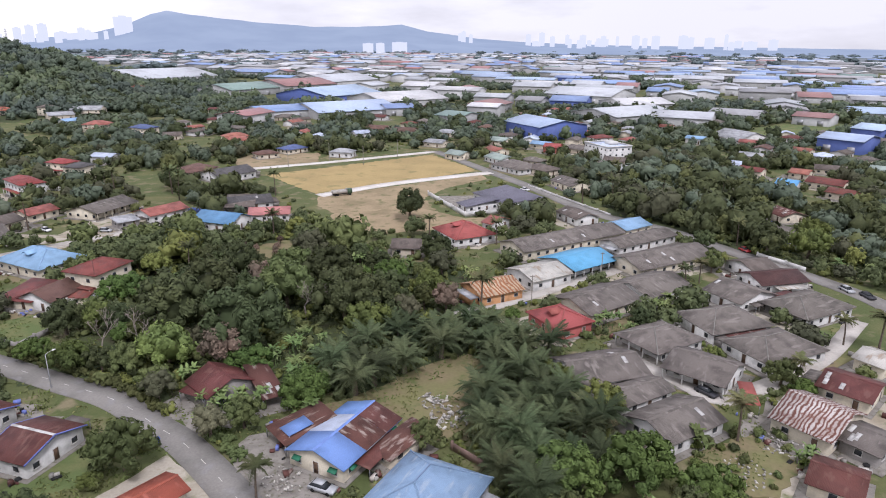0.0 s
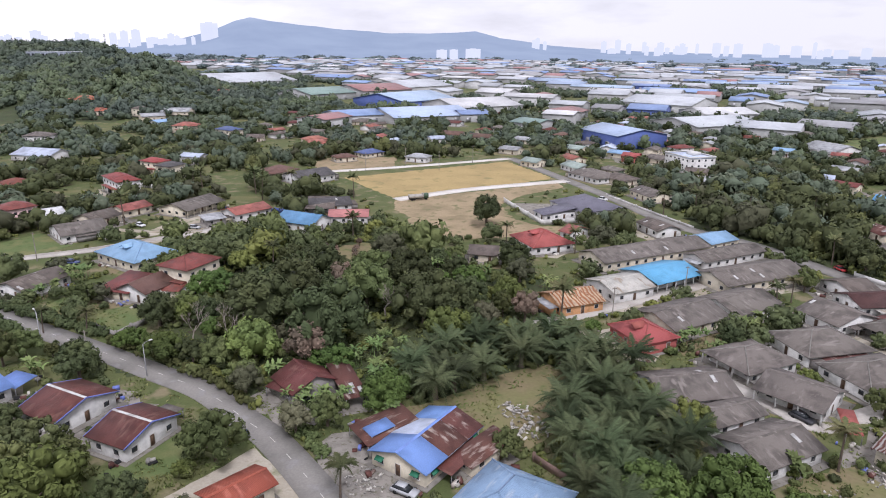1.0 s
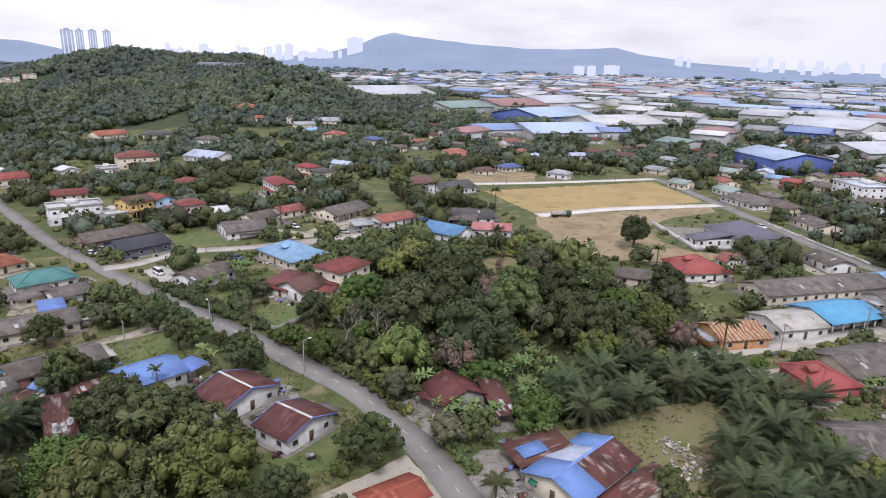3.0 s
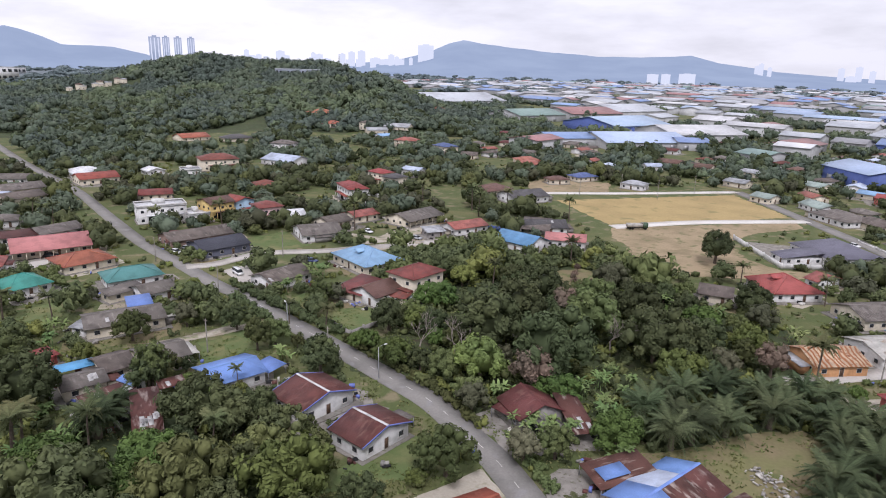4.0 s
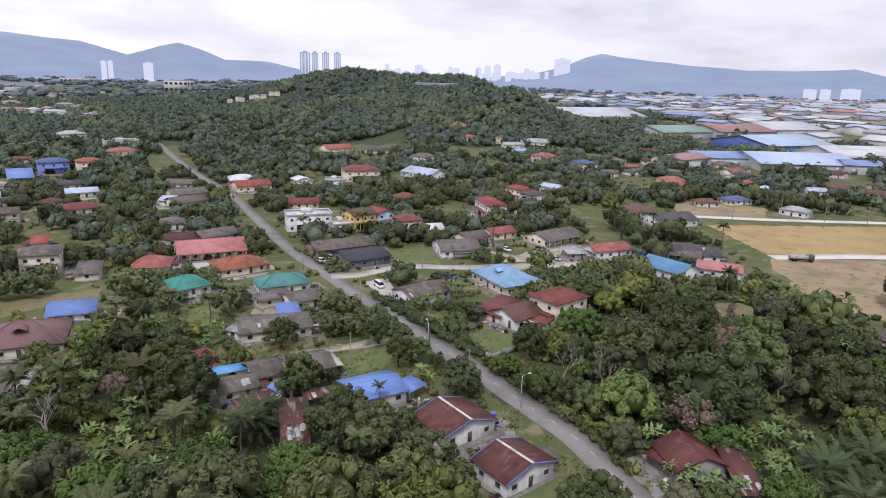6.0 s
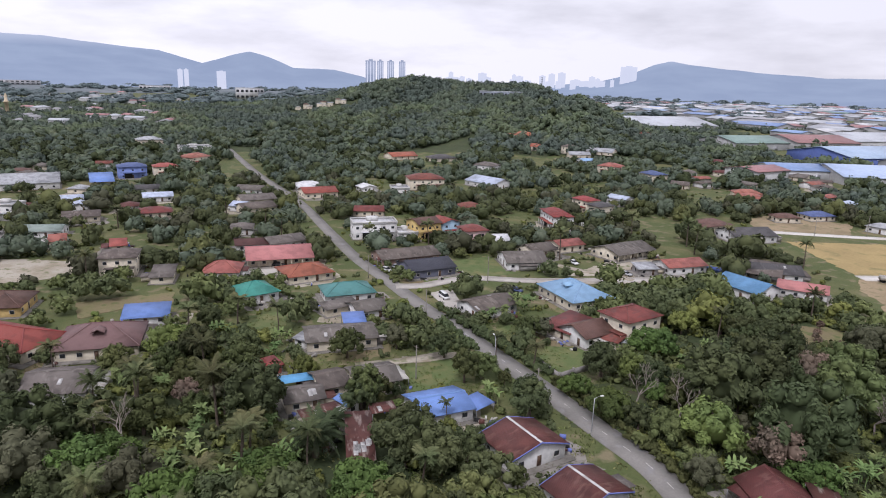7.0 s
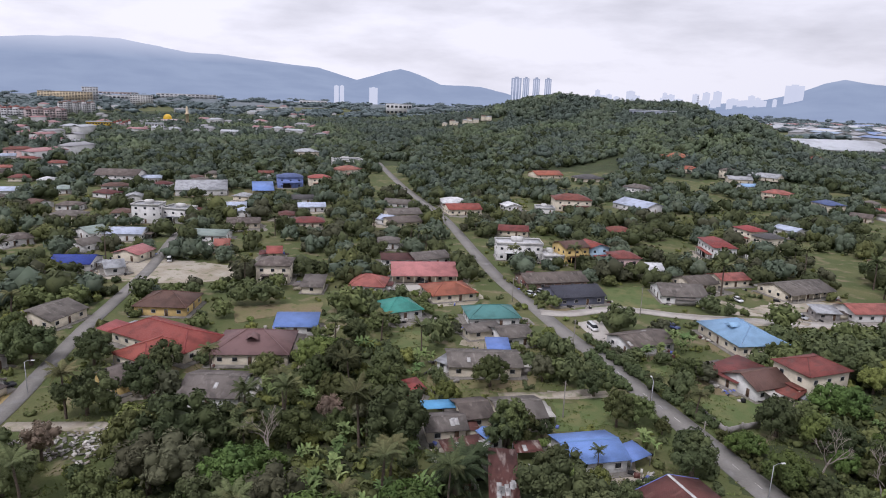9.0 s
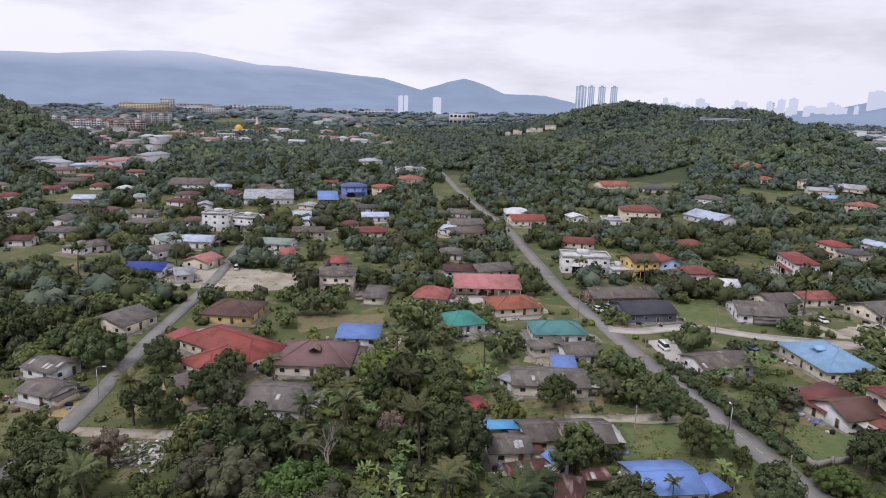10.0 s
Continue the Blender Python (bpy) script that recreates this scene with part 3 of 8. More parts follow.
        v[(v[:, 1] < 0), 1] += front_in * (1 if not turn else 0)
    child("wall", mesh_from("wall", v, f, [wm]), base, rot)
    if porch:
        n = max(3, int(w / 3))
        for k in range(n):
            px = -w / 2 + 0.5 + k * (w - 1) / (n - 1)
            child("porch_post", boxes_mesh("porch_post", [box(px - .12, px + .12, -d / 2 + .35, -d / 2 + .6, 0, h - 0.15)], wm), base)
        child("porch_floor", boxes_mesh("porch_floor", [box(-w / 2 + .3, w / 2 - .3, -d / 2 + .2, -d / 2 + .5 + front_in, 0, 0.15)], CEMENT), base)
    level, edge = 0.135 + 0.004 * (len(HOUSES) % 12), rd.choice((0.3, 0.9, 1.4)) if away < 330 else 0.3
    child("apron", boxes_mesh("apron", [box(-w / 2 - edge, w / 2 + edge, -d / 2 - edge, d / 2 + edge * 0.6, 0, level)], CEMENT), base)
    if st == 1 and away < 340 and min(w, d) > 6 and rd.random() < 0.6:
        side, ew, el = rd.choice((-1, 1)), rd.uniform(2.0, 3.4), rd.uniform(0.4, 0.8) * d
        tin = ROOFS[rd.choice(("rust", "grey", "greybrown", "dullwhite", "maroon", "palegrey"))]
        rv, rf = mono_roof(el / 2, ew / 2, ew * 0.1)
        ext = child("extension", mesh_from("extension", rv, rf, [tin]), base, pose(side * (w / 2 - 0.25 + ew / 2), rd.uniform(-0.1, 0.1) * d, h - 0.35 - ew * 0.1, 0, 0, 90 if side < 0 else -90) @ pose(0, 0, 0, 0, 0, 180))
        if rd.random() < 0.6:
            child("extension_wall", boxes_mesh("extension_wall", [box(-el / 2 + .3, el / 2 - .3, -ew / 2 + .3, ew / 2 - 0.1, -h + 0.6 + ew * 0.1, -0.1)], WALLS[rd.choice((wall, "greywall", "cream"))]), ext)
        else:
            for q in (-1, 1):
                child("post", boxes_mesh("post", [box(q * (el / 2 - .2) - .05, q * (el / 2 - .2) + .05, -ew / 2 + .1, -ew / 2 + .2, -h + 0.6 + ew * 0.1, -0.1)], METAL), ext)
    # openings on the sides
    storey = h / st
    for side in range(4):
        length = (w if side % 2 == 0 else d) - 2 * inset
        off = (d if side % 2 == 0 else w) / 2 - inset
        if side == 0:
            off -= front_in
        n = max(1, int(length / (3.4 if away < 400 else 5.0)))
        if length < 2.2 or side == 2 or (away > 400 and side == 3):
            continue
        for fl in range(st):
            for k in range(n):
                u = (k + 0.5) * length / n - length / 2
                m = pose(0, 0, 0, 0, 0, 90 * side) @ pose(u, -off, fl * storey + 0.95, 0, 0, 180)
                if fl == 0 and side in (0, 1) and k == n // 2 and n > 1:
                    dm = pose(0, 0, 0, 0, 0, 90 * side) @ pose(u, -off, 0.1, 0, 0, 180)
                    if away > 250:
                        child("door", DOOR, base, dm)
                    else:
                        dr = child("door", DOORFRAME, base, dm)
                        child("door_leaf", DOOR, dr)
                else:
                    if away > 250:
                        wi = child("window", PANE, base, m)
                    else:
                        wi = child("window", WFRAME, base, m)
                        child("pane", PANE, wi)
                        if away < 150:
                            child("sill", SILL, wi)
                    if awn and side in (0, 1):
                        child("awning", HOOD, wi, label="dark green metal window awning")
    if st == 2 and away < 560:
        child("canopy", boxes_mesh("canopy", [box(-w * .32, w * .42, -d / 2 - 1.5, -d / 2 + inset - .02, storey - .1, storey + .08)], ROOFS[colour]), base)
        for u in (-.3, .05, .4):
            child("porch_post", boxes_mesh("porch_post", [box(w * u - .13, w * u + .13, -d / 2 - 1.4, -d / 2 - 1.14, 0, storey - .1)], wm), base)
        # dark panel on the wall stands in for the shade inside a carport
        child("carport_opening", boxes_mesh("carport_opening", [box(-w * .28, -w * .02, -d / 2 + inset - .09, -d / 2 + inset - .05, 0.1, storey - .5)], DARK), base)
    if open2:
        child("balcony", boxes_mesh("balcony", [box(-w / 2 + .6, w / 2 - .6, -d / 2 - .6, -d / 2 + .4, storey - .15, storey), box(-w / 2 + .6, w / 2 - .6, -d / 2 - .6, -d / 2 - .52, storey, storey + .9)], WALLS["yellow"]), base)
    return base


# ---- plants ----
def icosphere():
    bm = bmesh.new()
    bmesh.ops.create_icosphere(bm, subdivisions=2, radius=1)
    v = np.array([p.co[:] for p in bm.verts])
    f = np.array([[q.index for q in p.verts] for p in bm.faces])
    bm.free()
    return v, f


def icosphere_low():
    bm = bmesh.new()
    bmesh.ops.create_icosphere(bm, subdivisions=1, radius=1)
    v = np.array([p.co[:] for p in bm.verts])
    f = np.array([[q.index for q in p.verts] for p in bm.faces])
    bm.free()
    return v, f


ICO, ICOL = icosphere(), icosphere_low()


def leaf_cards(centres, normals, length, width, r):
    """Small bent leaves, two triangles each, lying roughly on a surface."""
    n = len(centres)
    t = r.normal(size=(n, 3))
    u = np.cross(normals, t)
    u /= np.linalg.norm(u, axis=1)[:, None] + 1e-9
    v = np.cross(normals, u)
    L = length * r.uniform(0.7, 1.35, (n, 1))
    Wd = width * r.uniform(0.7, 1.3, (n, 1))
    droop = normals * L * r.uniform(-0.5, 0.25, (n, 1))
    verts = np.stack([centres - u * L, centres - v * Wd + normals * L * 0.15, centres + u * L + droop, centres + v * Wd + normals * L * 0.15], 1).reshape(-1, 3)
    k = np.arange(n) * 4
    return verts, np.concatenate([np.stack([k, k + 1, k + 2], 1), np.stack([k, k + 2, k + 3], 1)])


def leaf_tips(centres, normals, length, r):
    """Single pointed leaves for trees that stand far off."""
    u = np.cross(normals, r.normal(size=normals.shape))
    u /= np.linalg.norm(u, axis=1)[:, None] + 1e-9
    v = np.cross(normals, u)
    L = length * r.uniform(0.7, 1.35, (len(centres), 1))
    verts = np.stack([centres - u * L - v * L * 0.55, centres - u * L * 0.6 + v * L * 0.7 + normals * L * 0.2, centres + u * L * 1.1 - normals * L * 0.15], 1).reshape(-1, 3)
    return verts, np.arange(3 * len(centres)).reshape(-1, 3)


def crown(seed, radius, height, clumps, leaves, size, core=0.82, tips=False):
    """A domed crown of rounded clumps set over a lopsided heart, each under a skin of loose leaves; its foot at z 0."""
    r = np.random.default_rng(seed)
    mid, phase, per = height * 0.46, r.uniform(0, 6.28), max(1, leaves // clumps)
    v, f = ICO if clumps > 9 else ICOL
    vs, fs = [v * (1 + 0.12 * r.normal(size=(len(v), 1))) * np.array([radius, radius, height * 0.56]) * (0.5 if clumps > 9 else 0.55) + np.array([0, 0, mid])], [f]
    n = len(v)
    spread = radius * min(0.56, 1.3 / math.sqrt(clumps))
    reach, rough = 1 - 0.85 * spread / radius, 0.12 if clumps > 9 else 0.24
    for k in range(clumps):
        zf = 1 - (k + 0.5) / clumps * 1.42
        a, q = k * 2.39996 + phase + r.uniform(-.4, .4), math.sqrt(max(0.0, 1 - zf * zf))
        swell = 1 + 0.2 * q * math.sin(2 * a + phase) + r.uniform(-.2, .13)
        out = np.array([math.cos(a) * q, math.sin(a) * q, zf])
        c = out * np.array([radius, radius, height * 0.5]) * reach * swell + np.array([0, 0, mid])
        s = spread * r.uniform(0.72, 1.2)
        v, f = ICOL
        w = v * (core + rough * r.normal(size=(len(v), 1))) * s * r.uniform(0.85, 1.12, (1, 3)) + c
        vs.append(w)
        fs.append(f + n)
        n += len(w)
        d = r.normal(size=(per, 3)) + out * 1.0 + np.array([0, 0, 0.25])
        d /= np.linalg.norm(d, axis=1)[:, None]
        p = c + d * s * r.uniform(0.82, 1.04 if tips else 1.16, (per, 1))
        nn = d + (0.26 if tips else 0.38) * r.normal(size=d.shape)
        nn /= np.linalg.norm(nn, axis=1)[:, None]
        v, f = leaf_tips(p, nn, size, r) if tips else leaf_cards(p, nn, size, size * 0.52, r)
        vs.append(v)
        fs.append(f + n)
        n += len(v)
    return np.concatenate(vs), np.concatenate(fs)


def trunk_mesh(seed, height, radius, limbs, spread, mat):
    r = random.Random(seed)
    pieces = [tube([(0, 0, -0.2), (r.uniform(-.1, .1), r.uniform(-.1, .1), height * 0.5), (r.uniform(-.2, .2), r.uniform(-.2, .2), height)], [radius * 1.3, radius, radius * 0.7])]
    for k in range(limbs):
        a = 2 * math.pi * k / limbs + r.uniform(-.4, .4)
        z0 = height * r.uniform(0.55, 0.95)
        e = (math.cos(a) * spread, math.sin(a) * spread, height + spread * r.uniform(0.5, 1.1))
        m = (e[0] * 0.45, e[1] * 0.45, z0 + (e[2] - z0) * 0.6)
        pieces.append(tube([(0, 0, z0), m, e], [radius * 0.6, radius * 0.4, radius * 0.15], 5))
    return boxes_mesh("trunk", pieces, mat)


def tree_model(seed, radius, height, stem, clumps, leaves, size, mat, label):
    me = mesh_from("crown", *crown(seed, radius, height, clumps, leaves, size), [mat])
    return dict(name="tree", parts=[("trunk", trunk_mesh(seed, stem + height * 0.25, 0.09 * radius / 1.6 + 0.08, 5, radius * 0.55, BARK), pose(0, 0, 0)), ("crown", me, pose(0, 0, stem))], label=label, category="tree")


def frond(length, width, droop, n, seed, leaflets=True):
    """One palm frond along +x: a midrib with rows of narrow leaflets."""
    r = np.random.default_rng(seed)
    vs, fs = [], []
    k = 0
    for i in range(n):
        t = (i + 0.6) / n
        x, z = length * t * (1 - 0.25 * droop * t), length * (0.42 * t - droop * t * t)
        wl = width * math.sin(math.pi * (0.12 + 0.85 * t)) * r.uniform(0.85, 1.1)
        for s in (-1, 1):
            dx = wl * 0.55
            vs += [(x - 0.06, 0, z), (x + 0.12, 0, z), (x + dx, s * wl, z - wl * 0.5 * r.uniform(0.5, 1.3))]
            fs.append((k, k + 1, k + 2))
            k += 3
        x2, z2 = length * (t + 1 / n) * (1 - 0.25 * droop * (t + 1 / n)), length * (0.42 * (t + 1 / n) - droop * (t + 1 / n) ** 2)
        vs += [(x - 0.02, -0.04, z), (x2, 0, z2), (x, 0.04, z + 0.03)]
        fs.append((k, k + 1, k + 2))
        k += 3
    return np.array(vs), np.array(fs)


def palm_crown(seed, fronds, length, width, n, droop=(0.35, 0.9)):
    r = np.random.default_rng(seed)
    vs, fs, k = [], [], 0
    for i in range(fronds):
        v, f = frond(length * r.uniform(0.8, 1.1), width, r.uniform(*droop) * (0.6 + 0.8 * i / fronds), n, seed * 50 + i)
        a = i * 2.39996 + r.uniform(-.2, .2)
        lift = r.uniform(0.2, 0.9) * (1 - i / fronds)
        ca, sa, cl, sl = math.cos(a), math.sin(a), math.cos(lift), math.sin(lift)
        x, y, z = v.T
        x, z = x * cl - z * sl, x * sl + z * cl
        vs.append(np.stack([x * ca - y * sa, x * sa + y * ca, z], 1))
        fs.append(f + k)
        k += len(v)
    return np.concatenate(vs), np.concatenate(fs)


def palm_model(seed, stem, fronds, length, width, mat, label, fat=0.16, lean=0.5, n=16):
    me = mesh_from("crown", *palm_crown(seed, fronds, length, width, n), [mat])
    t = boxes_mesh("trunk", [tube([(0, 0, -.2), (lean * .3, 0, stem * .5), (lean, 0, stem)], [fat * 1.4, fat, fat * .8])], BARK)
    return dict(name="palm_tree", parts=[("trunk", t, pose(0, 0, 0)), ("crown", me, pose(lean, 0, stem))], label=label, category="palm")


def banana_model(seed, mat):
    r = np.random.default_rng(seed)
    vs, fs, k = [], [], 0
    for s in range(7):
        bx, by, h = r.uniform(-1.5, 1.5), r.uniform(-1.5, 1.5), r.uniform(0.9, 2.6)
        vs += [(bx - .12, by, -.1), (bx + .12, by, -.1), (bx, by, h), (bx, by + .12, -.1)]
        fs += [(k, k + 1, k + 2), (k + 1, k + 3, k + 2), (k + 3, k, k + 2)]
        k += 4
        for i in range(6):
            a, L = i * 2.4 + r.uniform(-.5, .5), r.uniform(1.2, 2.0)
            pts = []
            for t in np.linspace(0, 1, 6):
                x, z = L * t * (0.45 + 0.25 * t), L * (1.5 * t - (0.75 + 0.12 * i) * t * t)
                wd = 0.25 * math.sin(math.pi * (0.1 + 0.85 * t))
                for q in (-1, 0, 1):
                    y = q * wd
                    pts.append((bx + x * math.cos(a) - y * math.sin(a), by + x * math.sin(a) + y * math.cos(a), h + z - abs(q) * 0.1))
            vs += pts
            for j in range(5):
                for q in range(2):
                    b = k + j * 3 + q
                    fs += [(b, b + 3, b + 4), (b, b + 4, b + 1)]
            k += 18
    return dict(name="banana_clump", parts=[("crown", mesh_from("crown", np.array(vs), np.array(fs), [mat]), pose(0, 0, 0))],
                label="clump of banana plants with broad light green leaves", category="banana plant")


def bare_model(seed):
    r = random.Random(seed)
    pieces = []

    def grow(p, d, length, rad, depth):
        q = p + d * length
        mid = p + d * length * 0.5 + Vector((r.uniform(-.1, .1), r.uniform(-.1, .1), 0)) * length
        pieces.append(tube([p, mid, q], [rad, rad * .8, rad * .6], 5))
        if depth:
            for _ in range(3 if depth > 1 else 4):
                e = (d + Vector((r.uniform(-.9, .9), r.uniform(-.9, .9), r.uniform(-.1, .5)))).normalized()
                grow(q, e, length * r.uniform(.6, .85), rad * .55, depth - 1)

    grow(Vector((0, 0, -.2)), Vector((0.05, 0, 1)).normalized(), 2.6, 0.2, 4)
    return dict(name="bare_tree", parts=[("trunk", boxes_mesh("trunk", pieces, DEADWOOD), pose(0, 0, 0))], label="leafless grey tree with tangled pale branches", category="tree")


def plant(model, x, y, scale=1.0, yaw=0.0, z=None):
    base = new(model["name"])
    base.empty_display_size = 0.2
    for n, me, m in model["parts"]:
        child(n, me, base, m)
    tagged(base, model["label"], model["category"], model["name"].replace("_", " ") + "s of the village")
    base.matrix_basis = pose(x, y, float(land(np.float64(x), np.float64(y))) if z is None else z, 0, 0, yaw) @ Matrix.Diagonal((scale, scale, scale, 1))
    return base


BROAD = [
    tree_model(11, 3.9, 6.0, 0.9, 30, 1260, 0.27, LEAVES["dark"], "broad dark green tree with a dense uneven crown"),
    tree_model(12, 3.6, 5.6, 0.8, 26, 1170, 0.26, LEAVES["mid"], "leafy green tree with a rounded uneven crown"),
    tree_model(13, 3.0, 7.0, 1.0, 24, 1050, 0.25, LEAVES["mid"], "tall green tree with a narrow ragged crown"),
    tree_model(14, 3.6, 5.2, 0.7, 26, 1170, 0.26, LEAVES["light"], "bright green tree with a full leafy crown"),
    tree_model(15, 3.4, 5.6, 1.3, 16, 800, 0.22, LEAVES["grey"], "sparse grey-green tree with thin foliage"),
    tree_model(16, 2.6, 4.8, 1.1, 14, 700, 0.22, LEAVES["brown"], "half-dry tree with brownish foliage"),
    tree_model(17, 4.2, 7.2, 0.9, 34, 1360, 0.28, LEAVES["dark"], "large dark green tree with a lumpy domed crown"),
]
MANGO = [tree_model(21, 3.9, 4.8, 0.4, 44, 1800, 0.25, LEAVES["mango"], "dome-shaped fruit tree with glossy bright green leaves"),
         tree_model(22, 3.6, 4.6, 0.4, 40, 1680, 0.25, LEAVES["mango"], "dome-shaped fruit tree with dense green leaves")]
COCO = [palm_model(31, 7.5, 21, 3.0, 0.75, LEAVES["palm"], "tall coconut palm with a slender trunk", n=21), palm_model(32, 6.0, 20, 2.8, 0.7, LEAVES["palm"], "coconut palm with drooping fronds", n=21)]
OIL = [palm_model(41, 2.8, 36, 4.3, 0.9, LEAVES["oilpalm"], "oil palm with a thick trunk and arching dark fronds", 0.35, 0.1, 22), palm_model(42, 2.1, 32, 4.0, 0.9, LEAVES["oilpalm"], "young oil palm with spreading fronds", 0.35, 0.0, 22)]
ARECA = [palm_model(51, 4.2, 9, 1.5, 0.5, LEAVES["dark"], "slim areca palm with a small tuft of fronds", 0.07, 0.1, 10)]
BANANA = [banana_model(61, LEAVES["banana"]), banana_model(62, LEAVES["banana"])]
BARE = [bare_model(71), bare_model(72)]


def shrub_model(seed, mat, label):
    me = mesh_from("crown", *crown(seed, 1.3, 1.9, 6, 240, 0.21), [mat])
    return dict(name="shrub", parts=[("crown", me, pose(0, 0, -0.15))], label=label, category="shrub")


SHRUB = [shrub_model(81, LEAVES["mid"], "low green shrub in a garden"), shrub_model(82, LEAVES["light"], "leafy light green bush by a yard"), shrub_model(83, LEAVES["dark"], "dense dark green bush by a yard")]


def merged_trees(name, spots, protos, mat, label, category="trees"):
    """Many trees as one object of stuff: spots of x, y, z, scale."""
    r = np.random.default_rng(len(spots))
    vs, fs, n = [], [], 0
    for i, (x, y, z, s) in enumerate(spots):
        v, f = protos[i % len(protos)]
        a = r.uniform(0, 6.28)
        c, q = math.cos(a), math.sin(a)
        sx = s * r.uniform(0.85, 1.15)
        w = np.stack([(v[:, 0] * c - v[:, 1] * q) * sx + x, (v[:, 0] * q + v[:, 1] * c) * sx + y, v[:, 2] * s * r.uniform(0.85, 1.2) + z], 1)
        vs.append(w)
        fs.append(f + n)
        n += len(w)
    ob = new(name, mesh_from(name, np.concatenate(vs), np.concatenate(fs), [mat]))
    return tagged(ob, label, category, kind="stuff")


# ---- roads and yards ----
CLEAR, ZONES = [], {}
road('road', [(-544.7, 340.3), (-401.4, 268.6), (-304.5, 224.9), (-235.9, 187.6), (-196.6, 166.3), (-169.1, 154.3), (-144.2, 143.1), (-127.7, 137.5)], 5.0, ASPHALT, 'narrow grey asphalt village road lined with houses', z=0.150)
road('road', [(-132.6, 139.8), (-114.3, 131.1), (-95.2, 123.0), (-72.0, 112.6), (-59.4, 106.7), (-47.8, 97.9), (-41.3, 92.8), (-29.9, 80.7), (-18.0, 66.0), (-4.0, 48.0)], 5.8, ASPHALT, 'grey asphalt village road with dashed centre line', dashes=True, z=0.154)
road('road', [(-155.7, -1.5), (-162.3, 5.5), (-176.6, 15.2), (-194.0, 24.6), (-217.8, 37.1), (-241.4, 51.0), (-271.5, 68.3), (-308.2, 86.1), (-328.4, 96.5)], 4.0, ASPHALT, 'narrow grey asphalt side road', z=0.158)
road('road', [(-5.1, 394.2), (23.6, 329.6), (41.5, 289.2), (57.6, 247.3), (78.4, 224.0), (91.5, 198.3), (100.8, 181.4), (109.3, 162.8), (111.8, 148.7)], 6.5, ASPHALT, 'grey asphalt road between houses and trees', z=0.162)
road('lane', [(-162.6, 151.4), (-157.0, 158.2), (-151.7, 174.8), (-136.4, 186.3), (-122.2, 200.7), (-107.5, 216.5), (-93.1, 236.4)], 4.4, CONCRETE, 'pale concrete lane with kerbs', kerb=(1, -1), z=0.166)
road('lane', [(-153.3, 212.3), (-137.3, 211.0), (-123.1, 211.2), (-110.2, 212.7)], 3.4, GRAVEL, 'pale gravel track', z=0.170)
road('field_road', [(-96.4, 334.2), (-56.7, 357.3), (-5.1, 392.1)], 5.5, NEWCONCRETE, 'pale concrete strip beside the earth field', z=0.174)
road('field_road', [(-52.4, 273.9), (-22.1, 300.4), (23.5, 328.1)], 6.5, NEWCONCRETE, 'pale concrete strip beside the earth field', z=0.178)
road('lane', [(2.3, 146.0), (10.7, 151.8), (24.6, 162.0), (44.1, 176.4), (54.8, 185.5), (64.4, 196.6)], 4.6, CONCRETE, 'pale concrete lane between terraced houses', z=0.182)
road('lane', [(39.4, 123.8), (45.2, 116.7), (50.1, 109.2), (55.8, 110.3), (78.2, 124.4), (98.7, 145.1)], 4, CONCRETE, 'pale concrete lane between grey-roofed houses', z=0.186)
road('track', [(-170.8, 14.8), (-164.8, 23.8), (-159.1, 32.8), (-158.8, 40.2)], 3.4, GRAVEL, 'sandy track across the grass', z=0.190)
road('track', [(-122.6, 111.2), (-118.8, 114.8), (-114.8, 122.6)], 3, GRAVEL, 'narrow earth track by the lawn', z=0.194)
road('track', [(-127.8, 101.5), (-121.4, 111.5), (-117.3, 120.8)], 3, GRAVEL, 'narrow earth track by the lawn', z=0.198)
CLEAR.append([(-86.5, 318.2), (-52.6, 274.9), (17.2, 333.9), (-6.6, 381.9)])
sheet('field', CLEAR[-1], 0.020, SANDSOIL, 'levelled field of bare yellow soil', 'field')
CLEAR.append([(-53.0, 272.0), (-16.4, 299.0), (18.6, 322.0), (21.6, 312.0), (2.0, 291.6), (-8.0, 272.8), (-3.0, 250.0), (-24.0, 246.0), (-38.0, 240.0), (-50.0, 256.0)])
sheet('verge', CLEAR[-1], 0.024, TANLOT, 'dry earth verge with thin grass', 'ground')
CLEAR.append([(-41.8, 244.4), (-20.1, 251.0), (-5.4, 250.8), (8.3, 238.5), (23.0, 241.0), (20.0, 234.0), (-3.9, 222.4), (-23.0, 216.0), (-41.1, 230.0)])
sheet('yard', CLEAR[-1], 0.028, TANLOT, 'dry earth yard with thin grass', 'ground')
CLEAR.append([(-114.3, 358.0), (-106.9, 387.0), (-71.9, 384.0), (-68.0, 355.0), (-83.5, 342.0), (-103.6, 336.0)])
sheet('yard', CLEAR[-1], 0.032, TANLOT, 'bare earth beside the field', 'ground')
CLEAR.append([(-23.7, 104.6), (-17.1, 108.5), (-11.4, 113.1), (-4.3, 121.0), (5.4, 126.8), (10.1, 122.3), (9.9, 112.9), (5.7, 101.9), (1.0, 95.1), (-4.5, 94.2), (-6.9, 100.8), (-10.9, 104.9), (-18.9, 99.0)])
CLEARING = CLEAR[-1]
sheet('clearing', CLEAR[-1], 0.036, EARTH, 'clearing of worn grass and brown earth', 'ground')
CLEAR.append([(-34.0, 91.4), (-32.1, 95.9), (-27.0, 97.9), (-23.7, 91.5), (-15.0, 82.1), (-17.6, 78.1), (-27.1, 78.0)])
sheet('yard', CLEAR[-1], 0.040, CEMENT, 'cement yard in front of the house', 'yard')
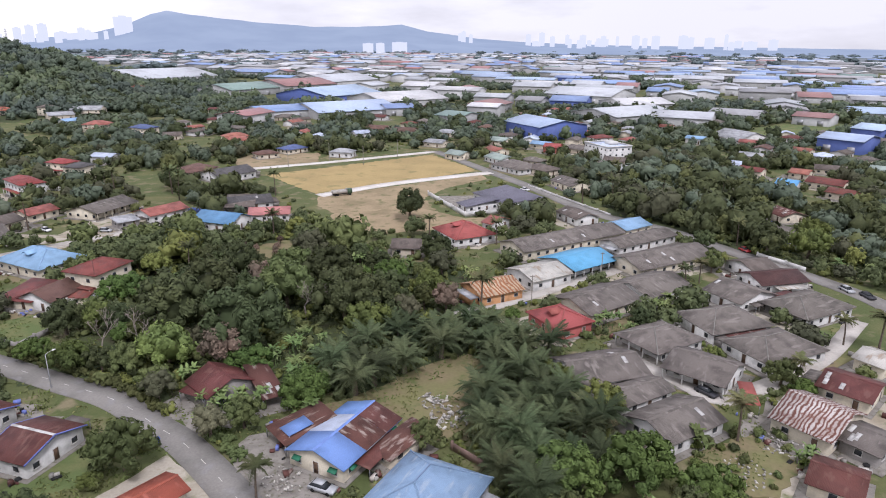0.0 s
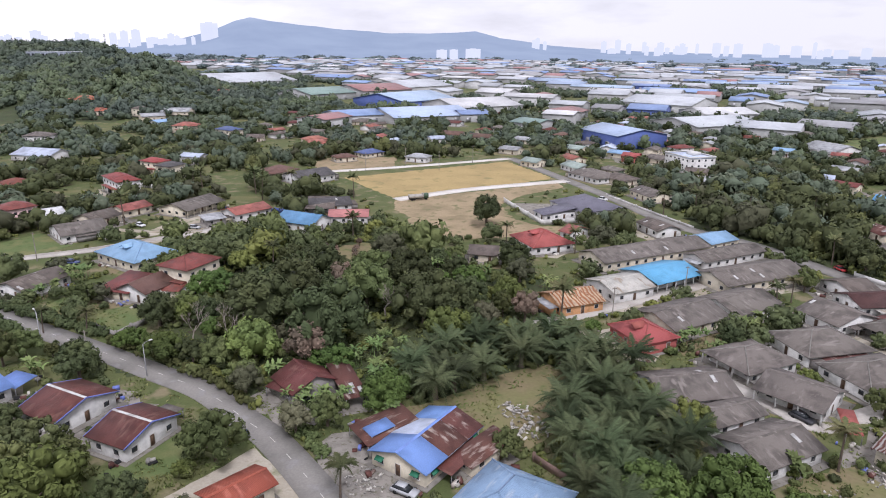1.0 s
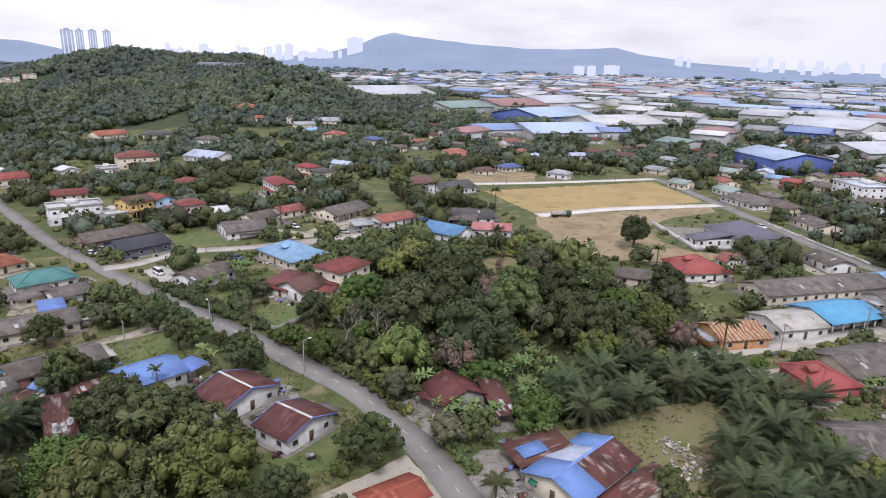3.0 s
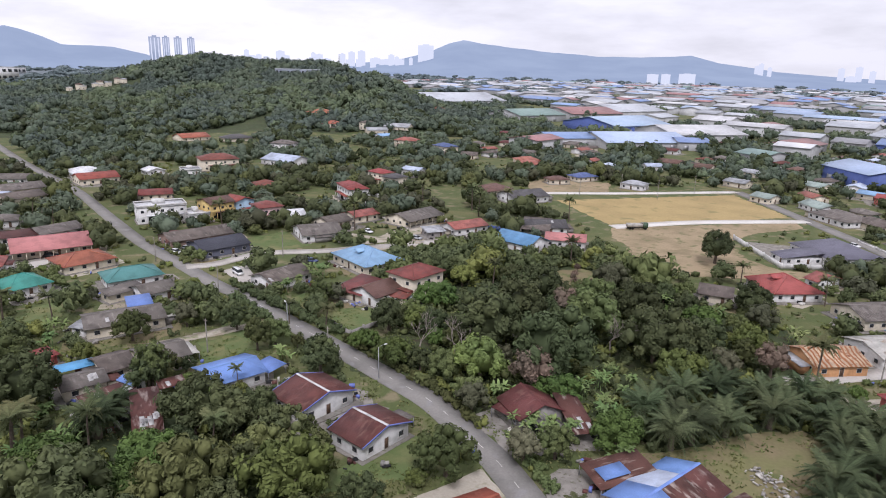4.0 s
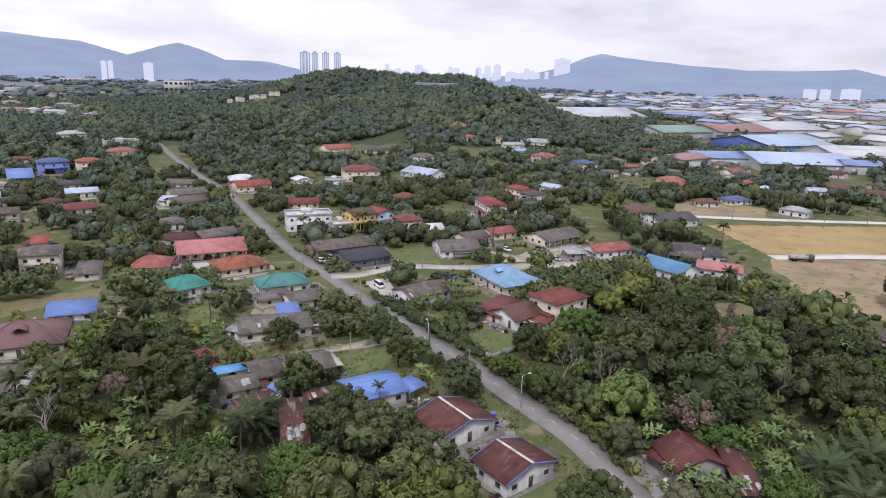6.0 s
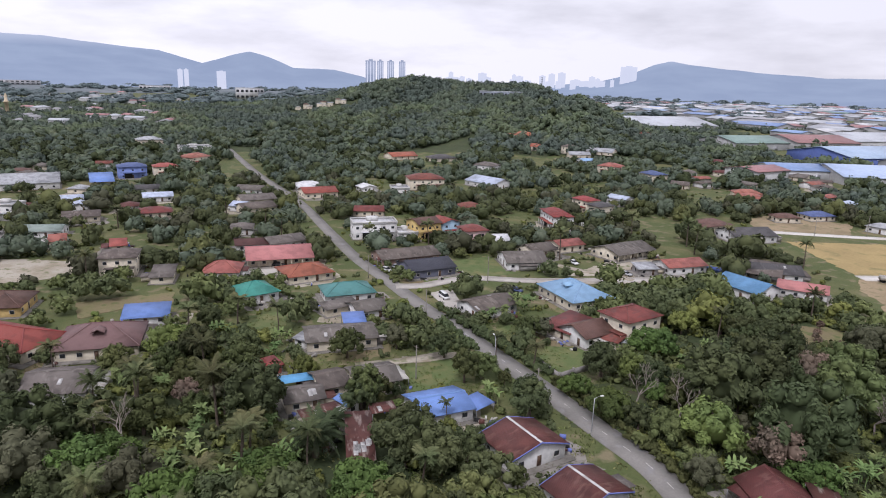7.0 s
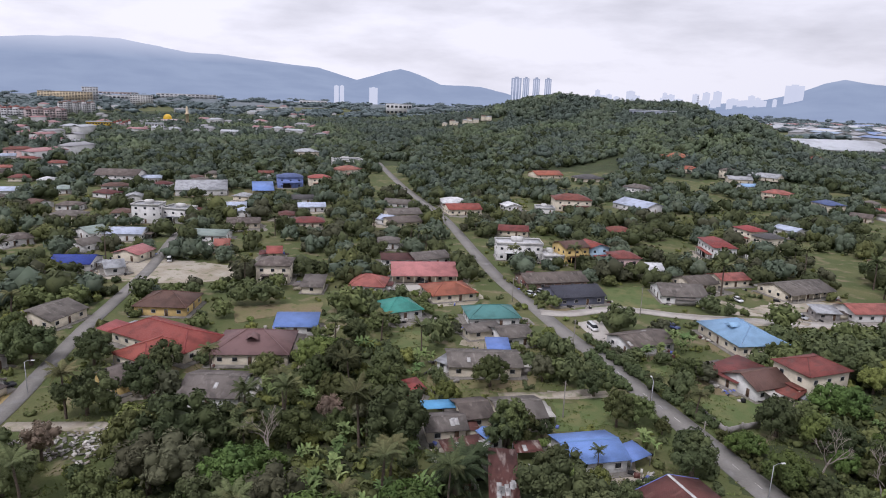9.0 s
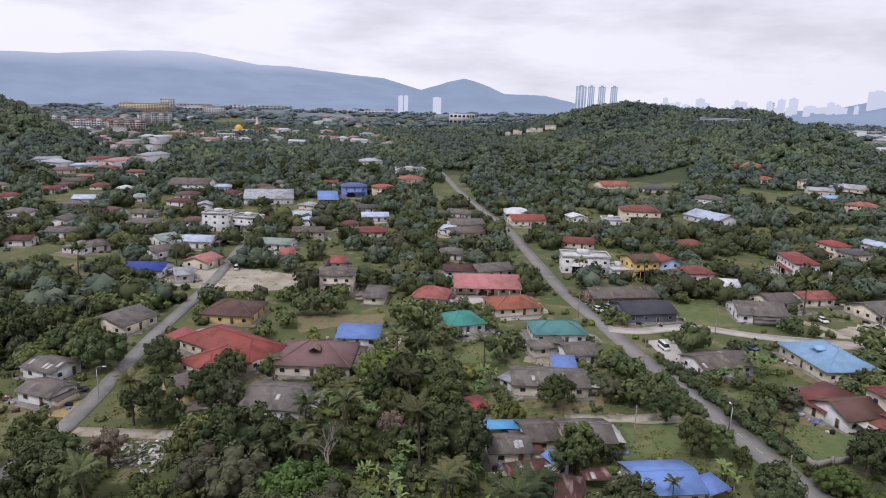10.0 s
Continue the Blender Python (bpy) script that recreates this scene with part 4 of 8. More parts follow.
CLEAR.append([(-53.1, 75.2), (-47.0, 83.9), (-43.6, 90.6), (-41.0, 88.2), (-36.6, 84.6), (-32.7, 80.8), (-30.0, 76.0)])
sheet('forecourt', CLEAR[-1], 0.044, GRAVEL, 'worn pale gravel forecourt beside the road', 'yard')
CLEAR.append([(-102.3, 141.4), (-94.4, 148.6), (-86.3, 135.6), (-92.8, 130.5)])
sheet('lawn', CLEAR[-1], 0.048, LAWN, 'mown garden lawn', 'lawn')
CLEAR.append([(-118.5, 109.0), (-111.3, 119.3), (-105.6, 107.1), (-110.2, 100.1)])
sheet('lawn', CLEAR[-1], 0.052, LAWN, 'mown lawn beside the blue-roofed house', 'lawn')
CLEAR.append([(-102.5, 139.6), (-91.0, 149.9), (-85.6, 131.9), (-95.0, 128.6)])
sheet('lawn', CLEAR[-1], 0.056, LAWN, 'garden lawn behind a wall', 'lawn')
CLEAR.append([(-118.5, 136.9), (-116.7, 149.2), (-112.3, 139.2), (-113.1, 132.3)])
sheet('lawn', CLEAR[-1], 0.060, LAWN, 'garden lawn by the road', 'lawn')
CLEAR.append([(-159.5, 161.1), (-170.3, 185.5), (-162.2, 206.0), (-139.9, 207.1), (-145.6, 186.0)])
sheet('meadow', CLEAR[-1], 0.064, LAWN, 'open patch of light green grass', 'grass')
CLEAR.append([(-163.3, 96.9), (-172.6, 104.0), (-168.8, 113.4), (-159.9, 106.7)])
sheet('meadow', CLEAR[-1], 0.068, LAWN, 'open patch of light green grass', 'grass')
CLEAR.append([(-65.9, 78.8), (-61.0, 85.4), (-57.4, 94.9), (-54.4, 92.8), (-52.7, 82.9), (-63.1, 73.7)])
sheet('meadow', CLEAR[-1], 0.072, LAWN, 'grass verge beside the houses', 'grass')
CLEAR.append([(-122.2, 120.5), (-113.3, 126.2), (-101.9, 113.2), (-110.3, 108.3)])
sheet('meadow', CLEAR[-1], 0.076, LAWN, 'grass plot', 'grass')
CLEAR.append([(-280.5, 47.3), (-284.7, 74.9), (-258.6, 97.3), (-242.4, 89.8), (-249.4, 68.9), (-266.3, 51.0)])
sheet('lot', CLEAR[-1], 0.080, GRAVEL, 'pale gravel lot beside the road', 'yard')
CLEAR.append([(-216.5, 76.9), (-206.0, 101.1), (-191.5, 92.1), (-202.3, 84.1), (-202.3, 72.2)])
sheet('plot', CLEAR[-1], 0.084, EARTH, 'bare brown plot', 'ground')
CLEAR.append([(-129.6, 201.8), (-127.1, 233.5), (-113.0, 246.0), (-110.1, 217.5)])
sheet('yard', CLEAR[-1], 0.088, GRAVEL, 'sandy yard with parked cars', 'yard')
CLEAR.append([(-207.1, 125.2), (-217.1, 134.2), (-205.6, 154.9), (-202.2, 141.1), (-201.5, 129.1)])
sheet('yard', CLEAR[-1], 0.092, CONCRETE, 'pale paved yard', 'yard')
CLEAR.append([(-150.8, 153.6), (-148.3, 162.0), (-135.8, 151.7), (-135.6, 145.9)])
sheet('yard', CLEAR[-1], 0.096, CONCRETE, 'paved yard with parked cars', 'yard')
CLEAR.append([(-440.1, 421.8), (-441.4, 581.1), (-382.9, 470.6), (-399.6, 387.1)])
sheet('meadow', CLEAR[-1], 0.100, LAWN, 'fenced grass field below the wooded hill', 'grass')
CLEAR.append([(236.1, 513.7), (321.5, 575.7), (329.8, 540.5), (259.6, 468.2), (217.0, 466.0)])
sheet('meadow', CLEAR[-1], 0.104, LAWN, 'open light green field', 'grass')
CLEAR.append([(39.9, 92.3), (52.2, 97.2), (56.7, 89.5), (49.2, 81.3), (37.7, 81.2)])
sheet('meadow', CLEAR[-1], 0.108, EARTH, 'rough weedy plot with pale rubble', 'grass')
CLEAR.append([(89.7, 148.3), (98.0, 148.4), (88.0, 135.5), (81.9, 138.4)])
sheet('meadow', CLEAR[-1], 0.112, LAWN, 'grass strip beside the houses', 'grass')
CLEAR.append([(-181.2, 10.6), (-188.8, 13.0), (-183.9, 18.9), (-175.9, 15.2)])
sheet('yard', CLEAR[-1], 0.116, SANDSOIL, 'heap-strewn patch of orange sand', 'ground')
CLEAR.append([(84.7, 186.1), (96.8, 194.5), (102.0, 184.0), (88.2, 171.8)])
sheet('yard', CLEAR[-1], 0.120, CEMENT, 'cement yard', 'yard')
CLEAR.append([(-108.5, 82.5), (-104.0, 84.5), (-92.0, 74.5), (-88.0, 68.0), (-93.0, 66.5), (-98.5, 70.0)])
CLEAR.append([(-131.0, 193.0), (-122.0, 202.0), (-110.0, 216.0), (-104.0, 224.0), (-100.0, 221.0), (-112.0, 206.0), (-122.0, 194.0)])
sheet('verge', CLEAR[-1], 0.132, GRAVEL, 'sandy shoulder beside the concrete lane', 'ground')
CLEAR.append([(-835.0, 628.0), (-762.0, 712.0), (-728.0, 672.0), (-800.0, 590.0)])
CLEAR.append([(-5.5, 274.5), (8.8, 241.8), (24.5, 248.5), (14.0, 276.0)])
sheet('courtyard', CLEAR[-1], 0.128, CEMENT, 'grey paved courtyard inside the white wall', 'yard')
CLEAR.append([(-63.1, 199.4), (-52.8, 208.0), (-42.7, 207.3), (-43.4, 195.1), (-51.8, 185.2)])
BRUSH = CLEAR[-1]
sheet('dry_brush', BRUSH, 0.124, EARTH, 'patch of dry brown brush inside the wood', 'ground')
ZONES['wood'] = [(-80.8, 111.9), (-62.0, 108.2), (-46.0, 103.9), (-26.2, 104.2), (-19.8, 115.1), (-11.1, 128.1), (9.7, 137.5), (8.7, 172.8), (-2.5, 196.9), (-21.7, 196.4), (-42.7, 215.8), (-61.6, 208.3), (-72.9, 198.2), (-96.6, 204.0), (-90.5, 170.6), (-74.4, 142.6), (-84.5, 128.3)]
ZONES['oilpalm'] = [(-23.7, 112.4), (-14.4, 106.1), (-9.1, 117.2), (6.6, 122.4), (11.2, 139.9), (-10.7, 139.5), (-21.7, 127.3)]
ZONES['oilpalm2'] = [(6.6, 122.4), (6.1, 90.5), (9.3, 77.0), (18.1, 78.3), (28.3, 94.0), (25.9, 104.7), (23.8, 122.7), (15.1, 139.9)]
ZONES['wood2'] = [(67.9, 296.9), (101.2, 342.6), (153.8, 388.7), (160.2, 336.7), (139.0, 259.4), (121.5, 216.6), (99.9, 174.8), (89.5, 194.9), (75.2, 215.4), (62.4, 236.8)]
ZONES['wood3'] = [(-179.6, 78.7), (-134.1, 78.5), (-116.1, 67.9), (-110.4, 76.4), (-102.5, 84.0), (-94.0, 86.8), (-80.3, 85.7), (-62.3, 70.9), (-77.7, 46.0), (-115.0, 35.8)]
ZONES['wood4'] = [(-155.2, 57.7), (-180.5, 80.5), (-169.4, 100.8), (-138.5, 87.2), (-120.5, 72.8), (-105.3, 66.1), (-113.6, 27.9), (-131.1, 9.8), (-145.4, 30.0), (-141.9, 43.7)]
ZONES['wood5'] = [(-245.4, -2.8), (-275.4, 12.5), (-272.7, 33.2), (-248.3, 51.0), (-226.3, 33.1), (-212.9, 20.9), (-210.2, 10.1), (-209.6, -2.9)]
ZONES['wood6'] = [(123.4, 216.6), (160.1, 232.9), (131.7, 170.7), (109.6, 153.4), (102.7, 165.6)]
ZONES['wood7'] = [(-116.4, 197.8), (-88.2, 227.4), (-55.3, 241.1), (-51.4, 210.8), (-67.4, 186.0), (-92.7, 182.2)]
CLEAR.append([(-94.7, 317.9), (-68.3, 275.5), (-49.1, 249.5), (-5.8, 272.1), (34.0, 328.5), (-1.8, 407.4), (-103.1, 359.0)])
CLEAR.append([(-158.7, 318.6), (-102.0, 236.2), (-94.8, 241.4), (-143.4, 320.4)])
sheet('forest_floor', ZONES['wood'], 0.004, UNDERGROWTH, 'dark green-brown ground under the trees', 'ground')
sheet('forest_floor', ZONES['wood2'], 0.006, UNDERGROWTH, 'dark green-brown ground under the trees', 'ground')
sheet('forest_floor', ZONES['wood3'], 0.008, UNDERGROWTH, 'dark green-brown ground under the trees', 'ground')
sheet('forest_floor', ZONES['wood4'], 0.010, UNDERGROWTH, 'dark green-brown ground under the trees', 'ground')
sheet('forest_floor', ZONES['oilpalm'], 0.012, UNDERGROWTH, 'dark green-brown ground under the trees', 'ground')
sheet('forest_floor', ZONES['oilpalm2'], 0.014, UNDERGROWTH, 'dark green-brown ground under the trees', 'ground')
sheet('forest_floor', ZONES['wood5'], 0.016, UNDERGROWTH, 'dark green-brown ground under the trees', 'ground')
CLEAR.append([(-170.1, 13.8), (-158.4, 33.2), (-144.7, 30.1), (-147.0, 22.9), (-156.0, 12.7)])
CLEAR.append([(-49.5, 251.3), (-5.8, 272.1), (1.2, 231.7), (-27.7, 216.3)])

# ---- houses ----
house(-2.6, 77.0, -28, 14.0, 17.0, 3.0, 'hip', 'weatherblue', 'white', s=0.5)
house(-15.4, 92.7, -28, 11.3, 16.5, 2.7, 'gy', 'patchblue', 'cream', s=.32, awn=1)
house(-6.4, 91.5, -41, 5.0, 10.0, 2.07, 'mono', 'rust', 'cream')
house(-22.9, 95.9, -51, 7.2, 10.1, 2.07, 'mono', 'rust', 'open')
house(-23.7, 94.6, -49, 3.2, 4.5, 2.61, 'mono', 'blue', 'open')
house(-79.2, 96.0, 70, 12.6, 10.2, 2.97, 'gy', 'maroon', 'white', trim='blue')
house(-63.7, 90.1, 72, 11.7, 8.8, 2.97, 'gy', 'maroon', 'white', trim='blue')
house(-99.6, 97.0, 64, 11.5, 10.8, 2.7, 'gx', 'blue', 'white', s=.25)
house(-94.3, 102.6, 84, 5.3, 4.7, 2.25, 'mono', 'blue', 'open')
house(-118.1, 97.2, 62, 10.2, 10.3, 2.7, 'gx', 'grey', 'cream', s=.28)
house(-123.2, 89.6, 68, 6.9, 9.3, 2.61, 'gx', 'greybrown', 'cream')
house(-122.1, 81.5, 63, 8.4, 7.8, 2.52, 'gx', 'grey', 'cream', patch=3)
house(-128.4, 85.2, 62, 7.7, 3.2, 2.34, 'mono', 'azure', 'open')
house(-113.3, 85.3, 85, 3.3, 4.5, 2.7, 'gy', 'blue', 'white')
house(-139.0, 86.0, 82, 5.0, 4.9, 2.25, 'mono', 'red', 'redwall')
house(-101.2, 77.4, 49, 5.0, 14.5, 2.16, 'mono', 'rust', 'open', patch=9)
house(-114.0, 80.2, 72, 9.5, 3.6, 2.1, 'mono', 'rust', 'open', patch=3)
house(-106.5, 88.5, 60, 5.0, 3.4, 2.1, 'mono', 'rust', 'open', patch=1)
house(-141.2, 108.7, 55, 17.8, 11.6, 2.7, 'gx', 'grey', 'cream', s=.25, patch=1)
house(-145.6, 101.5, 12, 4.1, 5.6, 2.43, 'mono', 'palegrey', 'white')
house(-145.0, 116.9, 54, 6.0, 6.4, 3.06, 'mono', 'blue', 'open')
house(-150.8, 127.2, 70, 9.6, 9.9, 2.7, 'gx', 'grey', 'white')
house(-165.3, 133.2, 61, 15.3, 15.3, 2.88, 'hip', 'teal', 'white', s=.35)
house(-157.5, 123.1, 76, 10.7, 5.5, 2.34, 'mono', 'grey', 'cream')
house(-184.7, 114.3, 77, 11.6, 11.6, 2.7, 'hip', 'green', 'white', s=.4)
house(-210.1, 120.2, 48, 12.0, 12.0, 2.88, 'hip', 'salmon', 'white', s=.4)
house(-213.3, 144.5, 58, 22.9, 18.4, 2.97, 'gx', 'pink', 'cream', porch=1)
house(-191.2, 138.2, 72, 15.6, 13.8, 2.52, 'hip', 'orange', 'cream')
house(-233.9, 147.8, 60, 13.1, 13.1, 2.7, 'gx', 'darkmaroon', 'white')
house(-229.5, 158.7, 79, 15.5, 15.5, 2.7, 'gx', 'grey', 'white')
house(-216.5, 194.8, 54, 18.5, 10.0, 5.6, 'flat', 'white', 'white', st=2)
house(-205.6, 202.6, 57, 8.1, 11.0, 3.24, 'flat', 'white', 'white')
house(-202.2, 209.9, 72, 11.6, 11.6, 5.58, 'gx', 'brown', 'yellow', st=2, open2=1)
house(-199.2, 220.0, 74, 10.1, 11.0, 5.04, 'gy', 'red', 'lightblue', st=2)
house(-166.7, 170.6, 67, 17.0, 14.1, 2.88, 'gx', 'slate', 'slatewall')
house(-182.4, 177.1, 66, 23.0, 13.3, 2.7, 'gx', 'greybrown', 'brownwall')
house(-186.0, 169.5, 37, 2.9, 11.5, 2.34, 'mono', 'maroon', 'open')
house(-128.2, 152.9, -15, 11.1, 15.0, 2.7, 'gy', 'greybrown', 'white', s=.3, patch=2)
house(-114.7, 179.9, -27, 19.9, 19.9, 2.97, 'hip', 'lightblue', 'cream', s=.38, dormer=1)
house(-96.8, 153.2, -17, 10.8, 11.3, 2.88, 'gy', 'brown', 'white', s=.4)
house(-102.4, 154.4, -12, 10.2, 11.9, 2.34, 'mono', 'redbrown', 'cream')
house(-89.6, 162.9, -18, 10.9, 13.1, 5.4, 'hip', 'redbrown', 'cream', st=2, s=.35)
house(-90.0, 154.7, 1, 6.3, 8.5, 2.43, 'mono', 'redbrown', 'cream')
house(-40.8, 109.6, 45, 10.1, 9.1, 2.7, 'gy', 'maroon', 'greywall', s=.45)
house(-43.2, 108.7, -25, 6.2, 7.7, 2.16, 'mono', 'maroon', 'open')
house(-33.0, 110.0, 32, 4.4, 12.4, 2.16, 'mono', 'rust', 'open', patch=4)
house(12.5, 160.0, 29, 13.2, 11.7, 2.7, 'gx', 'ruststripe', 'orangewall', s=.35)
house(26.3, 171.6, 32, 13.9, 13.0, 2.97, 'gx', 'dullwhite', 'white', s=.25)
house(39.4, 183.4, 36, 18.4, 15.1, 2.7, 'gx', 'azure', 'white', s=.25, porch=1)
house(38.8, 205.0, 32, 42.5, 13.6, 2.88, 'gx', 'grey', 'cream', s=.3, patch=2)
house(63.3, 220.9, 36, 13.7, 11.2, 2.97, 'gx', 'lightblue', 'cream')
house(63.0, 205.3, 34, 27.2, 9.8, 2.7, 'gx', 'grey', 'white')
house(64.5, 186.3, 29, 30.3, 14.1, 2.7, 'gx', 'grey', 'cream', patch=3)
house(54.2, 162.7, 34, 17.3, 14.0, 2.61, 'gx', 'grey', 'white')
house(37.8, 152.4, 35, 18.9, 14.2, 2.61, 'gx', 'grey', 'cream', patch=1)
house(26.8, 139.9, -60, 12.2, 10.4, 3.06, 'hip', 'salmonred', 'redwall', s=.4, dormer=1)
house(64.2, 140.3, -71, 13.8, 17.0, 2.7, 'hip', 'grey', 'white', s=.36)
house(69.3, 126.5, -66, 12.9, 17.4, 2.7, 'hip', 'grey', 'white', s=.36)
house(46.6, 130.5, -58, 12.4, 14.9, 2.7, 'hip', 'grey', 'white', s=.36, porch=1)
house(51.2, 116.9, -41, 12.6, 12.6, 2.7, 'gx', 'grey', 'white', s=.34, porch=1)
house(30.7, 116.5, -73, 12.5, 15.7, 2.7, 'gy', 'grey', 'white', s=.34, patch=2)
house(35.6, 107.5, -60, 7.1, 12.2, 2.52, 'gy', 'grey', 'white')
house(39.2, 98.0, -58, 10.6, 14.0, 2.7, 'gy', 'grey', 'white', s=.34, patch=1)
house(75.3, 157.3, -61, 12.1, 14.4, 2.7, 'gx', 'grey', 'white', patch=1)
house(88.1, 149.4, -62, 13.4, 18.1, 2.7, 'hip', 'grey', 'white', s=.36, porch=1)
house(89.0, 168.8, -76, 11.3, 15.2, 2.7, 'gy', 'darkmaroon', 'white')
house(87.9, 178.3, -71, 12.7, 12.7, 2.7, 'gy', 'greybrown', 'white')
house(63.7, 98.8, -51, 10.5, 14.1, 2.88, 'gx', 'ruststripe2', 'cream', s=.38)
house(75.9, 109.8, -46, 9.6, 10.7, 2.7, 'gx', 'maroon', 'cream', patch=3)
house(58.0, 82.6, -37, 7.6, 9.1, 2.52, 'gx', 'maroon', 'cream')
house(68.9, 92.6, -54, 6.8, 9.2, 2.52, 'gx', 'grey', 'greywall', patch=3)
house(87.8, 120.9, -56, 6.6, 8.9, 2.7, 'gx', 'dullwhite', 'cream')
house(55.5, 106.8, -11, 2.7, 7.1, 2.07, 'mono', 'salmonred', 'open')
house(7.0, 212.2, -62, 16.3, 15.6, 2.7, 'hip', 'salmonred', 'white', s=.4, dormer=1)
house(18.6, 225.7, -44, 5.2, 11.0, 2.7, 'gx', 'salmon', 'white')
house(-11.2, 197.8, -2, 9.5, 11.0, 2.52, 'gx', 'greybrown', 'cream')
house(26.4, 263.5, -60, 22.5, 21.0, 3.24, 'hip', 'purplegrey', 'white', s=.35)
house(13.5, 252.5, -62, 9.0, 15.0, 2.6, 'mono', 'purplegrey', 'white')
house(49.2, 235.9, -67, 13.9, 13.9, 2.7, 'gx', 'greybrown', 'white', patch=2)
house(57.5, 293.0, -66, 17.0, 17.0, 2.7, 'gx', 'grey', 'cream', patch=1)
house(37.2, 334.4, -54, 22.3, 22.3, 2.7, 'hip', 'grey', 'white')
house(31.1, 358.1, -59, 16.2, 16.2, 2.7, 'gx', 'palegreen', 'white')
house(30.7, 386.0, -62, 13.7, 13.7, 2.7, 'gx', 'salmon', 'cream')
house(49.1, 328.1, -52, 16.7, 16.7, 2.7, 'hip', 'greybrown', 'cream')
house(47.8, 351.6, -41, 12.5, 12.5, 2.7, 'hip', 'grey', 'cream')
house(91.1, 368.4, -67, 21.8, 21.8, 8.55, 'flat', 'palewhite', 'white', st=3)
house(-77.2, 224.0, -19, 16.7, 16.7, 3.24, 'gx', 'steelblue', 'white', s=.4)
house(-63.5, 236.0, 10, 15.0, 11.0, 2.88, 'gx', 'pink', 'white')
house(-78.4, 250.3, 11, 11.3, 14.8, 2.52, 'mono', 'greybrown', 'open')
house(-128.1, 242.6, 73, 21.2, 15.2, 2.7, 'gx', 'grey', 'cream', porch=1)
house(-103.8, 236.8, 57, 16.5, 11.4, 2.88, 'gx', 'salmon', 'white')
house(-148.8, 234.7, 66, 12.5, 10.3, 2.7, 'gx', 'salmon', 'cream')
house(-152.7, 219.6, 69, 12.0, 12.0, 2.7, 'gx', 'greybrown', 'cream')
house(-148.8, 202.9, -40, 15.7, 15.5, 2.7, 'gy', 'grey', 'white')
house(-180.4, 214.9, 60, 10.7, 11.0, 5.4, 'hip', 'redbrown', 'pinkwall', st=2)
house(-172.8, 221.7, 51, 8.5, 11.0, 2.7, 'gx', 'white', 'white')
house(-173.0, 269.2, -41, 20.5, 10.2, 5.58, 'hip', 'red', 'white', st=2)
house(-168.2, 303.2, -17, 10.0, 11.0, 5.67, 'hip', 'greydark', 'cream', st=2)
house(-182.5, 315.1, -20, 12.7, 12.7, 5.4, 'hip', 'red', 'cream', st=2)
house(-179.0, 349.5, -10, 13.2, 13.2, 3.6, 'gx', 'palewhite', 'white')
house(-111.2, 224.1, 48, 8.0, 7.0, 2.5, 'mono', 'palegrey', 'greywall')
house(-287.6, 308.7, 53, 21.9, 21.9, 5.4, 'hip', 'redbrown', 'cream', st=2)
house(-286.9, 285.7, 51, 10.6, 11.0, 2.88, 'flat', 'palegrey', 'white')
house(-224.7, 271.3, 54, 11.8, 11.8, 2.7, 'hip', 'redbrown', 'cream')
house(-251.8, 225.9, 48, 15.5, 15.5, 2.7, 'gx', 'redbrown', 'cream')
house(-265.8, 345.6, -8, 25.9, 25.9, 3.15, 'gx', 'palewhite', 'white')
house(-307.0, 241.3, 67, 19.5, 19.5, 3.15, 'gx', 'red', 'cream')
house(-326.3, 248.4, 62, 10.5, 11.0, 2.88, 'hip', 'white', 'white')
house(-301.6, 392.9, 7, 16.8, 16.8, 5.4, 'hip', 'grey', 'white', st=2)
house(-371.7, 425.7, 66, 21.9, 21.9, 2.7, 'hip', 'greydark', 'cream')
house(-200.1, 446.0, -29, 16.5, 16.5, 5.4, 'hip', 'slateblue', 'cream', st=2)
house(-178.3, 438.6, 14, 12.0, 12.0, 2.7, 'gx', 'greybrown', 'cream')
house(-382.6, 566.4, -15, 26.9, 26.9, 3.6, 'hip', 'orange', 'cream')
house(-348.2, 529.1, 30, 18.1, 18.1, 3.6, 'hip', 'orange', 'cream')
house(-290.4, 550.1, 9, 24.0, 24.0, 2.88, 'gx', 'palegrey', 'cream')
house(-323.9, 719.8, 22, 16.1, 16.1, 3.6, 'hip', 'salmon', 'cream')
house(-135.9, 434.5, 32, 16.7, 16.7, 2.88, 'hip', 'salmon', 'cream')
house(-99.0, 367.9, 38, 13.0, 13.0, 2.7, 'hip', 'brown', 'cream')
house(-88.3, 386.4, 52, 15.1, 15.1, 2.7, 'hip', 'slateblue', 'cream')
house(-57.0, 373.5, -16, 13.5, 13.5, 3.06, 'hip', 'palegrey', 'white')
house(-121.2, 319.3, 65, 18.8, 18.8, 2.7, 'hip', 'brown', 'cream')
house(-101.5, 309.2, 51, 21.2, 21.2, 3.06, 'gx', 'greydark', 'white')
house(-76.7, 254.2, 25, 17.7, 17.7, 2.52, 'gx', 'greydark', 'white', patch=1)
house(-230.3, 31.7, 36, 13.8, 13.1, 2.7, 'gy', 'grey', 'cream')
house(-202.7, 13.2, 37, 10.0, 8.6, 2.7, 'gx', 'grey', 'white', patch=4)
house(-189.5, 11.6, 38, 9.7, 7.9, 2.52, 'gx', 'grey', 'white')
house(-224.0, 60.8, 52, 15.3, 14.2, 2.88, 'hip', 'brown', 'yellow', s=.35)
house(-196.0, 52.5, 23, 26.9, 14.0, 2.97, 'hip', 'red', 'cream', s=.35)
